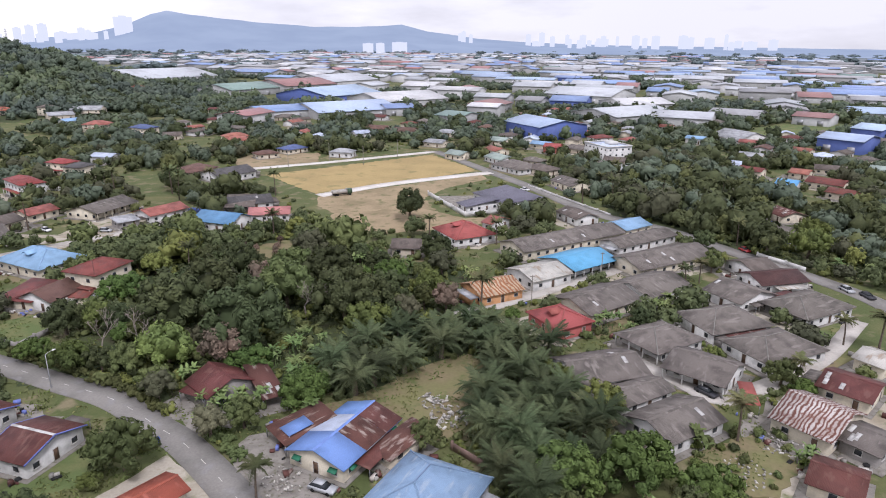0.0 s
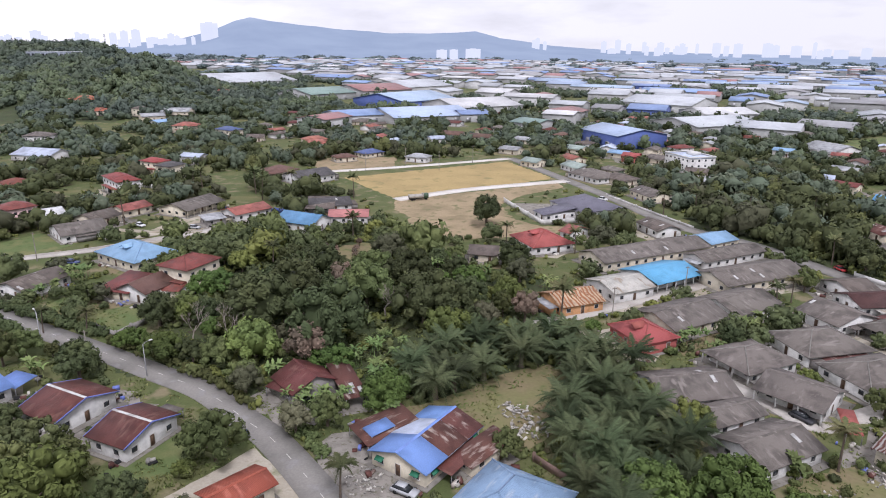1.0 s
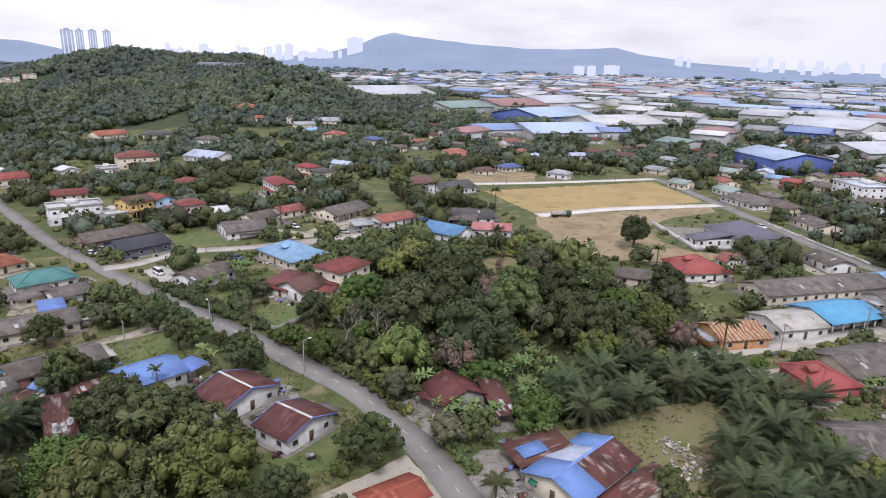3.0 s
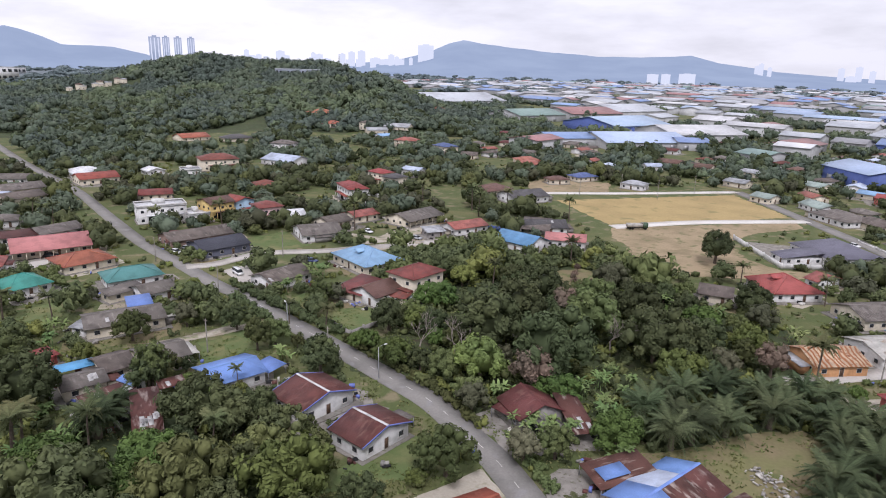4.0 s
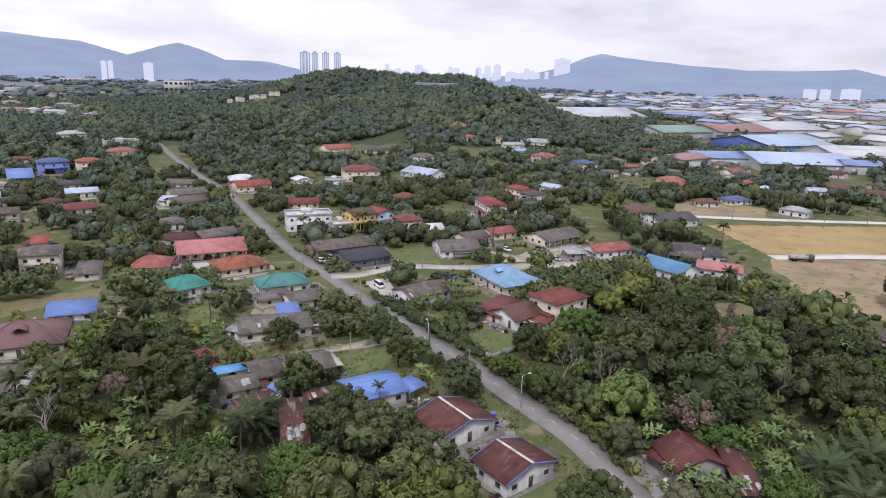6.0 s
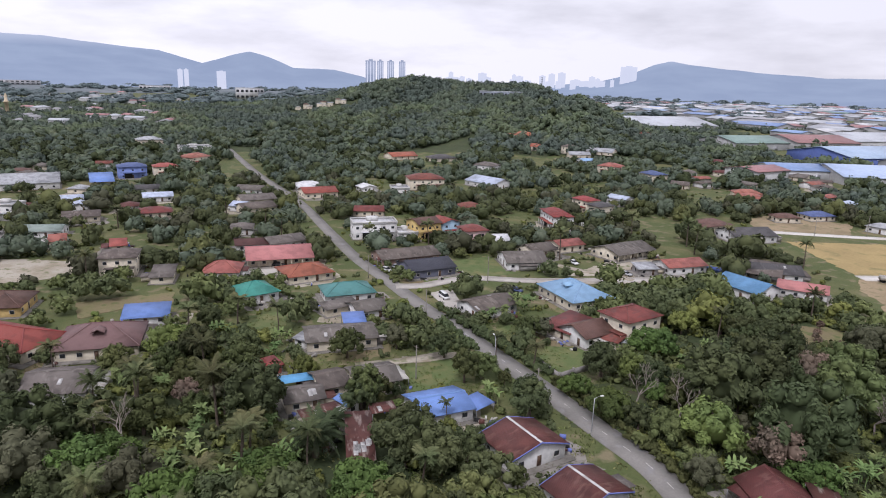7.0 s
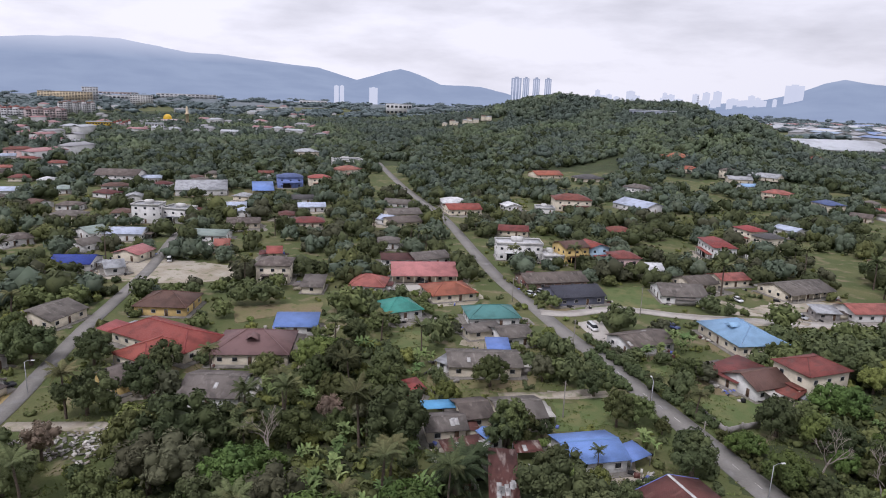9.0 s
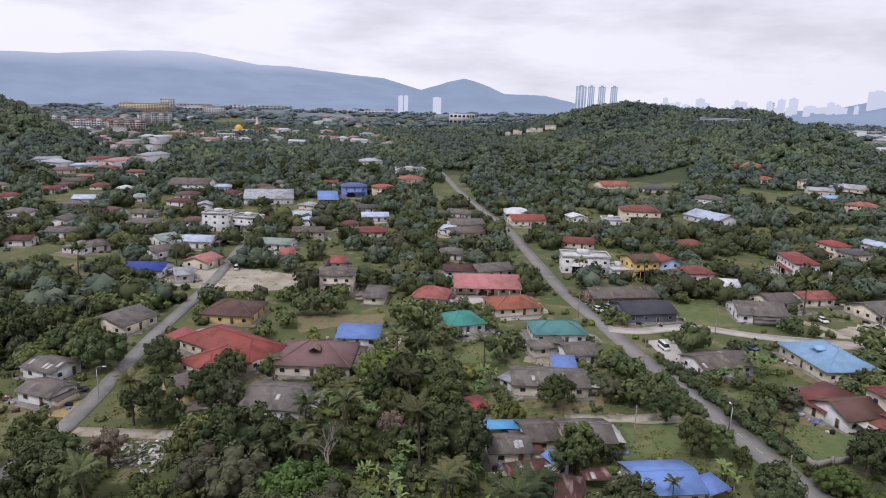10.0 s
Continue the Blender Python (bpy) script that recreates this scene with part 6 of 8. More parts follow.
key_plant(BROAD[0], -200.1, 23.3, 1.4, 220)
key_plant(BROAD[2], -160.3, 8.3, 1.3, 220)
key_plant(BROAD[0], -143.9, 12.2, 1.4, 200)
key_plant(BROAD[0], -147.1, 6.7, 1.3, 100)
key_plant(BROAD[2], -212.3, 22.1, 1.2, 100)
key_plant(BROAD[0], -245.5, 6.2, 1.2, 100)
key_plant(BROAD[0], -231.9, 16.2, 1.2, 10)

grove = random.Random(31)
for k, (x, y) in enumerate(((-30.3, 132.9), (-26.8, 124.1), (-28.9, 118.0), (-26.0, 129.7), (-41.6, 104.4), (-38.9, 103.8), (-36.1, 104.3), (-32.9, 105.1), (-127.5, 55.2), (-119.2, 57.1), (-122.7, 44.8), (-134.7, 43.1),
                            (-110.4, 60.3), (-129.6, 65.5), (-116.0, 49.0), (-145.0, 92.0), (-150.0, 97.0), (-148.0, 104.0), (-124.0, 160.0), (-126.5, 165.5), (-121.0, 163.0), (42.0, 92.5), (57.0, 89.0), (-113.0, 54.0), (-107.0, 66.5))):
    key_plant(BANANA[k % 2], x, y, grove.uniform(0.9, 1.3), grove.uniform(0, 360))
for _ in range(26):
    plant(grove.choice(SHRUB), grove.uniform(39, 57), grove.uniform(81, 98), grove.uniform(0.4, 0.9), grove.uniform(0, 360))
for poly, want in ((ZONES["oilpalm"], 20), (ZONES["oilpalm2"], 34)):
    for _ in range(900):
        x, y = grove.uniform(min(p[0] for p in poly), max(p[0] for p in poly)), grove.uniform(min(p[1] for p in poly), max(p[1] for p in poly))
        if want and inside(x, y, poly) and not inside(x, y, CLEARING) and not clash(x, y, 3.7) and house_gap(x, y, 3.0)[0] > 2.2:
            key_plant(grove.choice(OIL), x, y, grove.uniform(0.95, 1.45), grove.uniform(0, 360))
            want -= 1
for _ in range(14):
    x, y = grove.uniform(-62, -43), grove.uniform(185, 208)
    if inside(x, y, BRUSH):
        key_plant(BROAD[5], x, y, grove.uniform(0.35, 0.6), grove.uniform(0, 360))

for gx0 in np.arange(-660, 420, 5.2):
    for gy0 in np.arange(-80, 650, 5.2):
        x, y = gx0 + rd.uniform(-2.4, 2.4), gy0 + rd.uniform(-2.4, 2.4)
        far, az = math.hypot(x + 17, y - 3), bearing(x, y)
        if far < 60 or az > 97 or az < -42:
            continue
        dense = any(inside(x, y, p) for p in DENSE)
        palmy = any(inside(x, y, p) for p in PALMS)
        if rd.random() > (0.97 if dense or palmy else 0.6 if far < 200 else 0.66):
            continue
        tall = rd.choice((5.5, 6.5, 7.5, 9.0, 10.5, 12.5)) * rd.uniform(0.92, 1.08) if dense else rd.uniform(4.5, 9.0) if far < 200 else rd.uniform(4.5, 9.5) if far < 480 else rd.uniform(6, 11)
        r = tall * 0.42
        if not dense and noise.noise(Vector((x / 34, y / 34, 1.7))) < (-0.16 if far < 200 else -0.14):
            continue
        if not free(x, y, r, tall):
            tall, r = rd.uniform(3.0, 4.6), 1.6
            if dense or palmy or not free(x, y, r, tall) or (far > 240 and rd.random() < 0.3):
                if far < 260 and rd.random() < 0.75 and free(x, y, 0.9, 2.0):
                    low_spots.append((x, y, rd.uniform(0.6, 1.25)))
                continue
        if clash(x, y, min(r * 1.45, 6.6) if far < 220 else r * 1.5):
            continue
        take(x, y)
        if palmy:
            near_spots.append((x, y, tall, "oil"))
        elif far < 150 or (far < 190 and dense):
            q = rd.random()
            lush = inside(x, y, ZONES["wood3"]) or inside(x, y, ZONES["wood4"])
            near_spots.append((x, y, tall, "banana" if q < (0.16 if lush else 0.1) else "coco" if q < (0.26 if lush else 0.14) else "broad"))
        else:
            q = rd.random()
            if q < 0.05 and far < 320:
                near_spots.append((x, y, tall, "coco"))
            else:
                mid_spots.append((x, y, tall))

count = dict(broad=0, oil=0, coco=0, banana=0)
for x, y, tall, kind in near_spots:
    count[kind] += 1
    yaw = rd.uniform(0, 360)
    if kind == "oil":
        plant(rd.choice(OIL), x, y, rd.uniform(1.0, 1.4), yaw)
    elif kind == "coco":
        plant(rd.choice(COCO), x, y, rd.uniform(1.0, 1.45), yaw)
    elif kind == "banana":
        plant(rd.choice(BANANA), x, y, rd.uniform(0.9, 1.25), yaw)
    elif count[kind] < 300:
        m = rd.choices(BROAD + MANGO, (5, 6, 3, 3, 2, 1, 6, 2, 2))[0]
        plant(m, x, y, tall / 6.6, yaw)
    else:
        mid_spots.append((x, y, tall))
low_spots.sort(key=lambda p: math.hypot(p[0] + 17, p[1] - 3))
for x, y, s in low_spots[:150]:
    plant(rd.choice(SHRUB), x, y, s, rd.uniform(0, 360))

MID, FARISH, FARTHER = [], [], []
for seed in range(8):
    v, f = crown(100 + seed, 3.6, 5.8, 9, 225, 0.5, 0.72, True)
    MID.append((v, f))
    v, f = crown(130 + seed, 3.8, 5.5, 6, 126, 0.56, 0.82, True)
    FARISH.append((v, f))
    FARTHER.append(crown(160 + seed, 3.8, 5.5, 4, 72, 0.68, 0.82, True))
lots = dict(dark=[], mid=[], light=[], grey=[])
for i, (x, y, tall) in enumerate(mid_spots):
    lots[rd.choices(("dark", "mid", "light", "grey"), (8, 5, 1, 2))[0]].append((x, y, float(land(np.float64(x), np.float64(y))), tall / 6.3))
for k, spots in lots.items():
    if spots:
        # farther crowns take cooler leaf colours, putting distance haze into the paint
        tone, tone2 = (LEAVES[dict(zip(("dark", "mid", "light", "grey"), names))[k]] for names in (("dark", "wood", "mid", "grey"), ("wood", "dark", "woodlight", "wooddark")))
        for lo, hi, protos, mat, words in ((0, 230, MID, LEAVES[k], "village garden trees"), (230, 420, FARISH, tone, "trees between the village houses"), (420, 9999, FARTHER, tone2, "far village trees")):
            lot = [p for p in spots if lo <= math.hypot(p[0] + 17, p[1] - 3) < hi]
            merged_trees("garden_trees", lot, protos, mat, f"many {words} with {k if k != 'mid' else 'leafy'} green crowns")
# scrub that fills the floor of the woods
SCRUB = [crown(300 + k, 1.8, 1.9, 2, 48, 0.42, 0.62, True) for k in range(5)]
scrub = []
for poly in DENSE + PALMS:
    xs, ys = [p[0] for p in poly], [p[1] for p in poly]
    for _ in range(int((max(xs) - min(xs)) * (max(ys) - min(ys)) / 14)):
        x, y = rd.uniform(min(xs), max(xs)), rd.uniform(min(ys), max(ys))
        far = math.hypot(x + 17, y - 3)
        if 58 < far < 240 and inside(x, y, poly) and free(x, y, 1.2, 2.2):
            scrub.append((x, y, -0.25, rd.uniform(0.6, 1.35)))
for _ in range(5200):
    az, far = rd.uniform(-38, 95), rd.uniform(70, 470)
    x, y = polar_spot(az, far)
    if free(x, y, 1.0, 1.8) and rd.random() < 0.8:
        scrub.append((x, y, -0.25, rd.uniform(0.35, 0.95)))
for k, tone in enumerate(("mid", "dark", "light")):
    merged_trees("undergrowth", scrub[k::3], SCRUB, LEAVES[tone], f"low {'leafy' if tone == 'mid' else tone} green scrub under and between the trees", "undergrowth")
# tufts of grass on the open ground
tufts = []
for _ in range(26000):
    far = 62 + 130 * rd.random() ** 1.3
    x, y = polar_spot(rd.uniform(-38, 95), far)
    if noise.noise(Vector((x / 5, y / 5, 6.0))) > -0.12 and road_gap(x, y) > 0.15 and house_gap(x, y, 0.3)[0] > 1.2 and not any(inside(x, y, p) for p in HARD):
        tufts.append((x, y, 0.12))
gr = np.random.default_rng(12)
spots3 = np.repeat(np.array(tufts), 3, 0) + gr.normal(size=(3 * len(tufts), 3)) * np.array((0.35, 0.35, 0.03))
lean = gr.normal(size=spots3.shape)
lean[:, 2] = lean[:, 2] * 0.35 + 0.5
lean /= np.linalg.norm(lean, axis=1)[:, None]
tagged(new("grass", mesh_from("grass", *leaf_cards(spots3, lean, 0.34, 0.13, gr), [LEAVES["grass"]])), "rough uneven tufts of green grass and weeds", "grass", kind="stuff")
if low_spots[150:]:
    LOWBUSH = [crown(90 + k, 1.3, 1.9, 4, 70, 0.3) for k in range(4)]
    merged_trees("bushes", [(x, y, -0.15, s) for x, y, s in low_spots[150:]], LOWBUSH, LEAVES["mid"], "many low green bushes round the houses", "bushes")

# ---- woods on the hills and beyond ----
LOW = [crown(200 + seed, 5.2, 7.4, 3, 51, 0.95, 0.84, True) for seed in range(8)]
spots = []
for gx0 in np.arange(-1500, 620, 9.0):
    for gy0 in np.arange(-260, 1300, 9.0):
        x, y = gx0 + rd.uniform(-4.2, 4.2), gy0 + rd.uniform(-4.2, 4.2)
        far, az = math.hypot(x + 17, y - 3), bearing(x, y)
        if az > 98 or az < -42 or far > 1420:
            continue
        z = float(land(np.float64(x), np.float64(y)))
        if -660 < x < 420 and -80 < y < 650 and z < 3:
            continue
        wooded = z > 2.0 or (az > 17 and far > 560)
        if z < 4 and wooded and far > 700 and rd.random() < 0.45:
            continue
        if az > 78 and far > 700 and z < 3:
            wooded = rd.random() < 0.45
        if az < 17 and z < 2:
            wooded = noise.noise(Vector((x / 90, y / 90, 4.1))) > 0.14 and rd.random() < 0.5
        # trees dropped where the camera cannot see: ridge backs, most of the saddle between
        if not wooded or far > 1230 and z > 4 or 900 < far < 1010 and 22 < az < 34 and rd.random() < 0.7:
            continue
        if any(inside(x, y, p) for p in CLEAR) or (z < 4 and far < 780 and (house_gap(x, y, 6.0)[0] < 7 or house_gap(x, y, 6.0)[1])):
            continue
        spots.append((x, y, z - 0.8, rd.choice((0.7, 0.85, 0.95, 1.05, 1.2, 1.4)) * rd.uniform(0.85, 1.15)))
stands = dict(wood=[], woodlight=[], wooddark=[])
for p in spots:
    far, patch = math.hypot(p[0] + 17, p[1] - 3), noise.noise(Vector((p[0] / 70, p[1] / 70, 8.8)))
    # near ridge takes light green leaves, the ridge behind darker, haze-blue ones
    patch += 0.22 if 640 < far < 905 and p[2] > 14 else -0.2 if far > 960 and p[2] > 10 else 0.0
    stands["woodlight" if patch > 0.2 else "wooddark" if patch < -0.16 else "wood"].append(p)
for tone, words in (("wood", "dense dark green woodland covering the hills"), ("woodlight", "lighter green stands of trees on the near ridge"), ("wooddark", "dark bluish green woodland on the far ridge")):
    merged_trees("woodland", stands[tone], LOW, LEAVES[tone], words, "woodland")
far_woods = []
for _ in range(1500):
    az, far = rd.uniform(14, 98), rd.uniform(1450, 3900)
    x, y = polar_spot(az, far)
    if noise.noise(Vector((x / 260, y / 260, 2.2))) > -0.1 and land(np.float64(x), np.float64(y)) < 3:
        far_woods.append((x, y, -1.0, rd.uniform(2.0, 3.6)))
for _ in range(500):
    az, far = rd.uniform(-42, 14), rd.uniform(2100, 4100)
    x, y = polar_spot(az, far)
    if noise.noise(Vector((x / 320, y / 320, 2.2))) > 0.0:
        far_woods.append((x, y, -1.0, rd.uniform(2.2, 3.8)))
FLATWOOD = [(v * np.array((1.5, 1.5, 0.6)), f) for v, f in LOW]
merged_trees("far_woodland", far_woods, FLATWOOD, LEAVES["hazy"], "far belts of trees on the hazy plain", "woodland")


# ---- factory district ----
# pale metal colours, greyed further to stand in for distance haze
SHED_ROOFS = dict(
    white=material("shed_white", (0.6, 0.6, 0.6), 0.5, second=(0.46, 0.46, 0.46), scale=0.05, amount=0.4, fine=0.4, rib=0.35, depth=0.1, vary=0.12),
    pale=material("shed_pale", (0.44, 0.46, 0.48), 0.5, second=(0.34, 0.35, 0.37), scale=0.05, amount=0.4, fine=0.4, rib=0.35, depth=0.1, vary=0.2),
    grey=material("shed_grey", (0.32, 0.32, 0.33), 0.6, second=(0.27, 0.265, 0.26), scale=0.05, amount=0.4, fine=0.4, rib=0.35, depth=0.1, vary=0.2),
    blue=material("shed_blue", (0.24, 0.32, 0.52), 0.5, second=(0.2, 0.27, 0.45), scale=0.05, amount=0.4, fine=0.4, rib=0.35, depth=0.1, vary=0.15),
    lightblue=material("shed_light_blue", (0.4, 0.49, 0.63), 0.5, second=(0.34, 0.43, 0.57), scale=0.05, amount=0.4, fine=0.4, rib=0.35, depth=0.1, vary=0.15),
    red=material("shed_red", (0.33, 0.19, 0.18), 0.6, second=(0.27, 0.16, 0.155), scale=0.05, amount=0.4, fine=0.4, rib=0.35, depth=0.1, vary=0.15),
    green=material("shed_green", (0.22, 0.3, 0.27), 0.6, second=(0.18, 0.24, 0.22), scale=0.05, amount=0.4, fine=0.4, rib=0.35, depth=0.1, vary=0.15))
SHED_WALL = material("shed_wall", (0.42, 0.42, 0.41), 0.7, second=(0.32, 0.32, 0.31), scale=0.05, fine=0.5, vary=0.25)
SHED_BLUE = material("shed_wall_blue", (0.09, 0.13, 0.34), 0.6, second=(0.075, 0.11, 0.29), scale=0.05, fine=0.5)
SHED_WORDS = dict(white="white", pale="pale grey", grey="grey", blue="blue", lightblue="light blue", red="dull red", green="grey-green")


def shed_parts(w, d, h, rise=None):
    rise = d * 0.09 if rise is None else rise
    return gable_roof(w / 2, d / 2, rise, 0.3), pitch_wall(w, d, h - 0.3, rise, True, 0.8)


def shed(x, y, yaw, w, d, h, colour, blue_walls=False):
    base = thing("warehouse", x, y, float(land(np.float64(x), np.float64(y))), yaw, f"long factory warehouse with low {SHED_WORDS[colour]} metal roof", "warehouse", "warehouses of the factory district")
    (rv, rf), (wv, wf) = shed_parts(w, d, h)
    child("roof", mesh_from("roof", rv, rf, [SHED_ROOFS[colour]]), base, pose(0, 0, h))
    child("wall", mesh_from("wall", wv, wf, [SHED_BLUE if blue_walls else SHED_WALL]), base)
    for k in range(2):
        u = (k - 0.5) * w * 0.5
        child("loading_door", boxes_mesh("loading_door", [box(u - 2.2, u + 2.2, -d / 2 + 0.68, -d / 2 + 0.79, 0, 4.2)], METAL), base)
    return base


SHEDS = []
SHEDS.append((70, 468, -62, 46, 41, 9.0, 'lightblue', True))
SHEDS.append((248, 408, -50, 27, 30, 8.0, 'lightblue', True))
SHEDS.append((296, 458, -57, 21, 30, 8.0, 'lightblue', True))
SHEDS.append((-47, 681, 38, 78, 70, 8.0, 'white', False))
SHEDS.append((-125, 742, 57, 86, 78, 8.0, 'lightblue', True))
SHEDS.append((-195, 891, 50, 82, 74, 8.0, 'red', False))
SHEDS.append((-244, 808, 56, 72, 65, 8.0, 'green', False))
SHEDS.append((-443, 1052, 57, 137, 123, 8.0, 'pale', False))
SHEDS.append((-88, 596, 35, 79, 65, 6.0, 'lightblue', False))
SHEDS.append((-42, 598, 21, 28, 30, 7.0, 'blue', False))
SHEDS.append((12, 535, -41, 27, 30, 7.0, 'green', False))
SHEDS.append((-141, 568, 39, 44, 39, 7.0, 'blue', False))
SHEDS.append((-159, 995, 56, 97, 87, 8.0, 'pale', False))
SHEDS.append((183, 647, 17, 54, 48, 8.0, 'white', False))
SHEDS.append((163, 759, -37, 80, 72, 8.0, 'pale', False))
SHEDS.append((150, 563, 32, 72, 54, 7.0, 'pale', False))
SHEDS.append((192, 539, -27, 46, 41, 7.0, 'pale', False))
SHEDS.append((245, 563, -37, 40, 36, 7.0, 'grey', False))
SHEDS.append((301, 545, -42, 29, 30, 7.0, 'red', False))
for s in SHEDS:
    shed(*s)
stuff_roofs, stuff_walls = {}, []
placed = [(s[0], s[1], max(s[3], s[4])) for s in SHEDS]
named = 0
turn = radians(-22)
for row, v0 in enumerate(np.arange(300, 3300, 62)):
    u0 = -1900 + rd.uniform(0, 50)
    while u0 < 1900:
        w, d = rd.choice((30, 42, 55, 70, 90)) * rd.uniform(0.85, 1.15), rd.uniform(26, 48)
        u = u0 + w / 2
        u0 += w + rd.choice((5, 7, 9, 16, 30))
        v = v0 + rd.uniform(-6, 6)
        x, y = u * math.cos(turn) - v * math.sin(turn), u * math.sin(turn) + v * math.cos(turn)
        far, az = math.hypot(x + 17, y - 3), bearing(x, y)
        edge = 15 + max(0, (far - 1050) / 75)
        if noise.noise(Vector((x / 90, y / 90, 4.1))) > 0.25 or far < 520 or far > 3000 or az < -43 or az > min(edge, 30) or rd.random() < 0.12 or (far < 640 and az < -6):
            continue
        if any(math.hypot(x - a, y - b) < (c + w) * 0.55 for a, b, c in placed):
            continue
        z = float(land(np.float64(x), np.float64(y)))
        if z > 4 or (far > 1900 and az < -12 and rd.random() < 0.6):
            continue
        colour = rd.choices(("white", "pale", "grey", "blue", "lightblue", "red", "green"), (10, 24, 24, 17, 14, 8, 6))[0]
        yaw = -22 + rd.choice((0, 0, 0, 90)) + rd.uniform(-2, 2)
        h = rd.uniform(6.5, 10)
        if yaw > 40:
            w, d = min(w, 48), min(d, 36)
        if far < 1150 and named < 230:
            shed(x, y, yaw, w, d, h, colour, colour == "blue" and rd.random() < 0.5)
            named += 1
        else:
            (rv, rf), (wv, wf) = shed_parts(w, d, h)
            c, s = math.cos(radians(yaw)), math.sin(radians(yaw))
            spin = lambda q, up: np.stack([q[:, 0] * c - q[:, 1] * s + x, q[:, 0] * s + q[:, 1] * c + y, q[:, 2] + up], 1)
            stuff_roofs.setdefault(colour, []).append((spin(rv, h), rf))
            stuff_walls.append((spin(wv, 0.0), wf))
for colour, pieces in stuff_roofs.items():
    tagged(new("warehouse_roofs", boxes_mesh("warehouse_roofs", pieces, SHED_ROOFS[colour])), f"many far factory sheds with {SHED_WORDS[colour]} metal roofs", "warehouses", kind="stuff")
tagged(new("warehouse_walls", boxes_mesh("warehouse_walls", stuff_walls, SHED_WALL)), "many far grey factory walls under metal roofs", "warehouses", kind="stuff")


# ---- town and towers ----
def block(name, x, y, yaw, length, deep, high, mat, label, floors=0, bays=0, roofs=""):
    """A building of several storeys; with roofs, a row of stepped bays under small hipped roofs of that colour."""
    base = thing(name, x, y, float(land(np.float64(x), np.float64(y))), yaw, label, "building")
    fw, fh = length / max(1, bays), high / max(1, floors)
    for k in range(bays if roofs else 1):
        u, w, step = (-length / 2 + (k + .5) * fw, fw, 1.4 * (k % 2)) if roofs else (0, length, 0.0)
        top = high + (1.2 * (k % 3) if roofs else 0)
        wall = child("wall", boxes_mesh("wall", [box(u - w / 2 + .05, u + w / 2 - .05, -deep / 2 - step, deep / 2, 0, top)], mat), base)
        if roofs:
            rv, rf = hip_roof(w / 2 + .3, deep / 2 + .8, 2.6)
            child("roof", mesh_from("roof", rv + np.array((u, -step / 2, top + .15)), rf, [ROOFS[roofs]]), base)
        for i in range(floors):
            band = [box(u - w * .36, u - w * .06, -deep / 2 - step - .12, -deep / 2 - step - .01, i * fh + fh * .3, i * fh + fh * .75), box(u + w * .06, u + w * .36, -deep / 2 - step - .12, -deep / 2 - step - .01, i * fh + fh * .3, i * fh + fh * .75)] if roofs else \
                [box(-length / 2 + (q + .2) * fw, -length / 2 + (q + .8) * fw, -deep / 2 - .12, -deep / 2 - .01, i * fh + fh * .3, i * fh + fh * .7) for q in range(bays)]
            tagged(child("window_row", boxes_mesh("window_row", band, GLASS), wall), kind="stuff")
    if not roofs:
        child("roof", boxes_mesh("roof", [box(-length / 2 - .4, length / 2 + .4, -deep / 2 - .4, deep / 2 + .4, high + .003, high + .8)], SHED_ROOFS["pale"]), base)
    return base


def radio_mast(x, y, high):
    base = thing("radio_mast", x, y, float(land(np.float64(x), np.float64(y))) + 4, 30, "slim grey radio mast on the wooded hilltop", "mast")
    for k in range(3):
        a = 2.0944 * k
        child("leg", boxes_mesh("leg", [tube([(math.cos(a) * 1.5, math.sin(a) * 1.5, -5), (math.cos(a) * .5, math.sin(a) * .5, high)], [.22, .14], 5)], MAST_STEEL), base)
    for z in (0.45, 0.62, 0.8, 0.97):
        child("platform", boxes_mesh("platform", [box(-1.5, 1.5, -1.5, 1.5, high * z, high * z + .5)], MAST_STEEL), base)
    return base


MAST_STEEL = material("mast_steel", (0.2, 0.21, 0.23), 0.7, fine=1)


def mosque(x, y):
    base = thing("mosque", x, y, 0, 55, "cream mosque with a golden dome and slim minaret", "mosque")
    child("hall", boxes_mesh("hall", [box(-22, 8, -10, 10, 0, 9)], PLAIN_PINK), base)
    v, f = ICO
    child("dome", mesh_from("dome", v * 6.5 + np.array((-14, 0, 10.5)), f, [MOSQUE_GOLD], smooth=True), base)
    child("minaret", boxes_mesh("minaret", [tube([(16, 0, 0), (16, 0, 17), (16, 0, 17.01), (16, 0, 19), (16, 0, 19.01), (16, 0, 26), (16, 0, 30)], [2.6, 2.4, 3.2, 3.2, 2.0, 2.0, 0.3], 10)], PLAIN_CREAM), base)
    return base


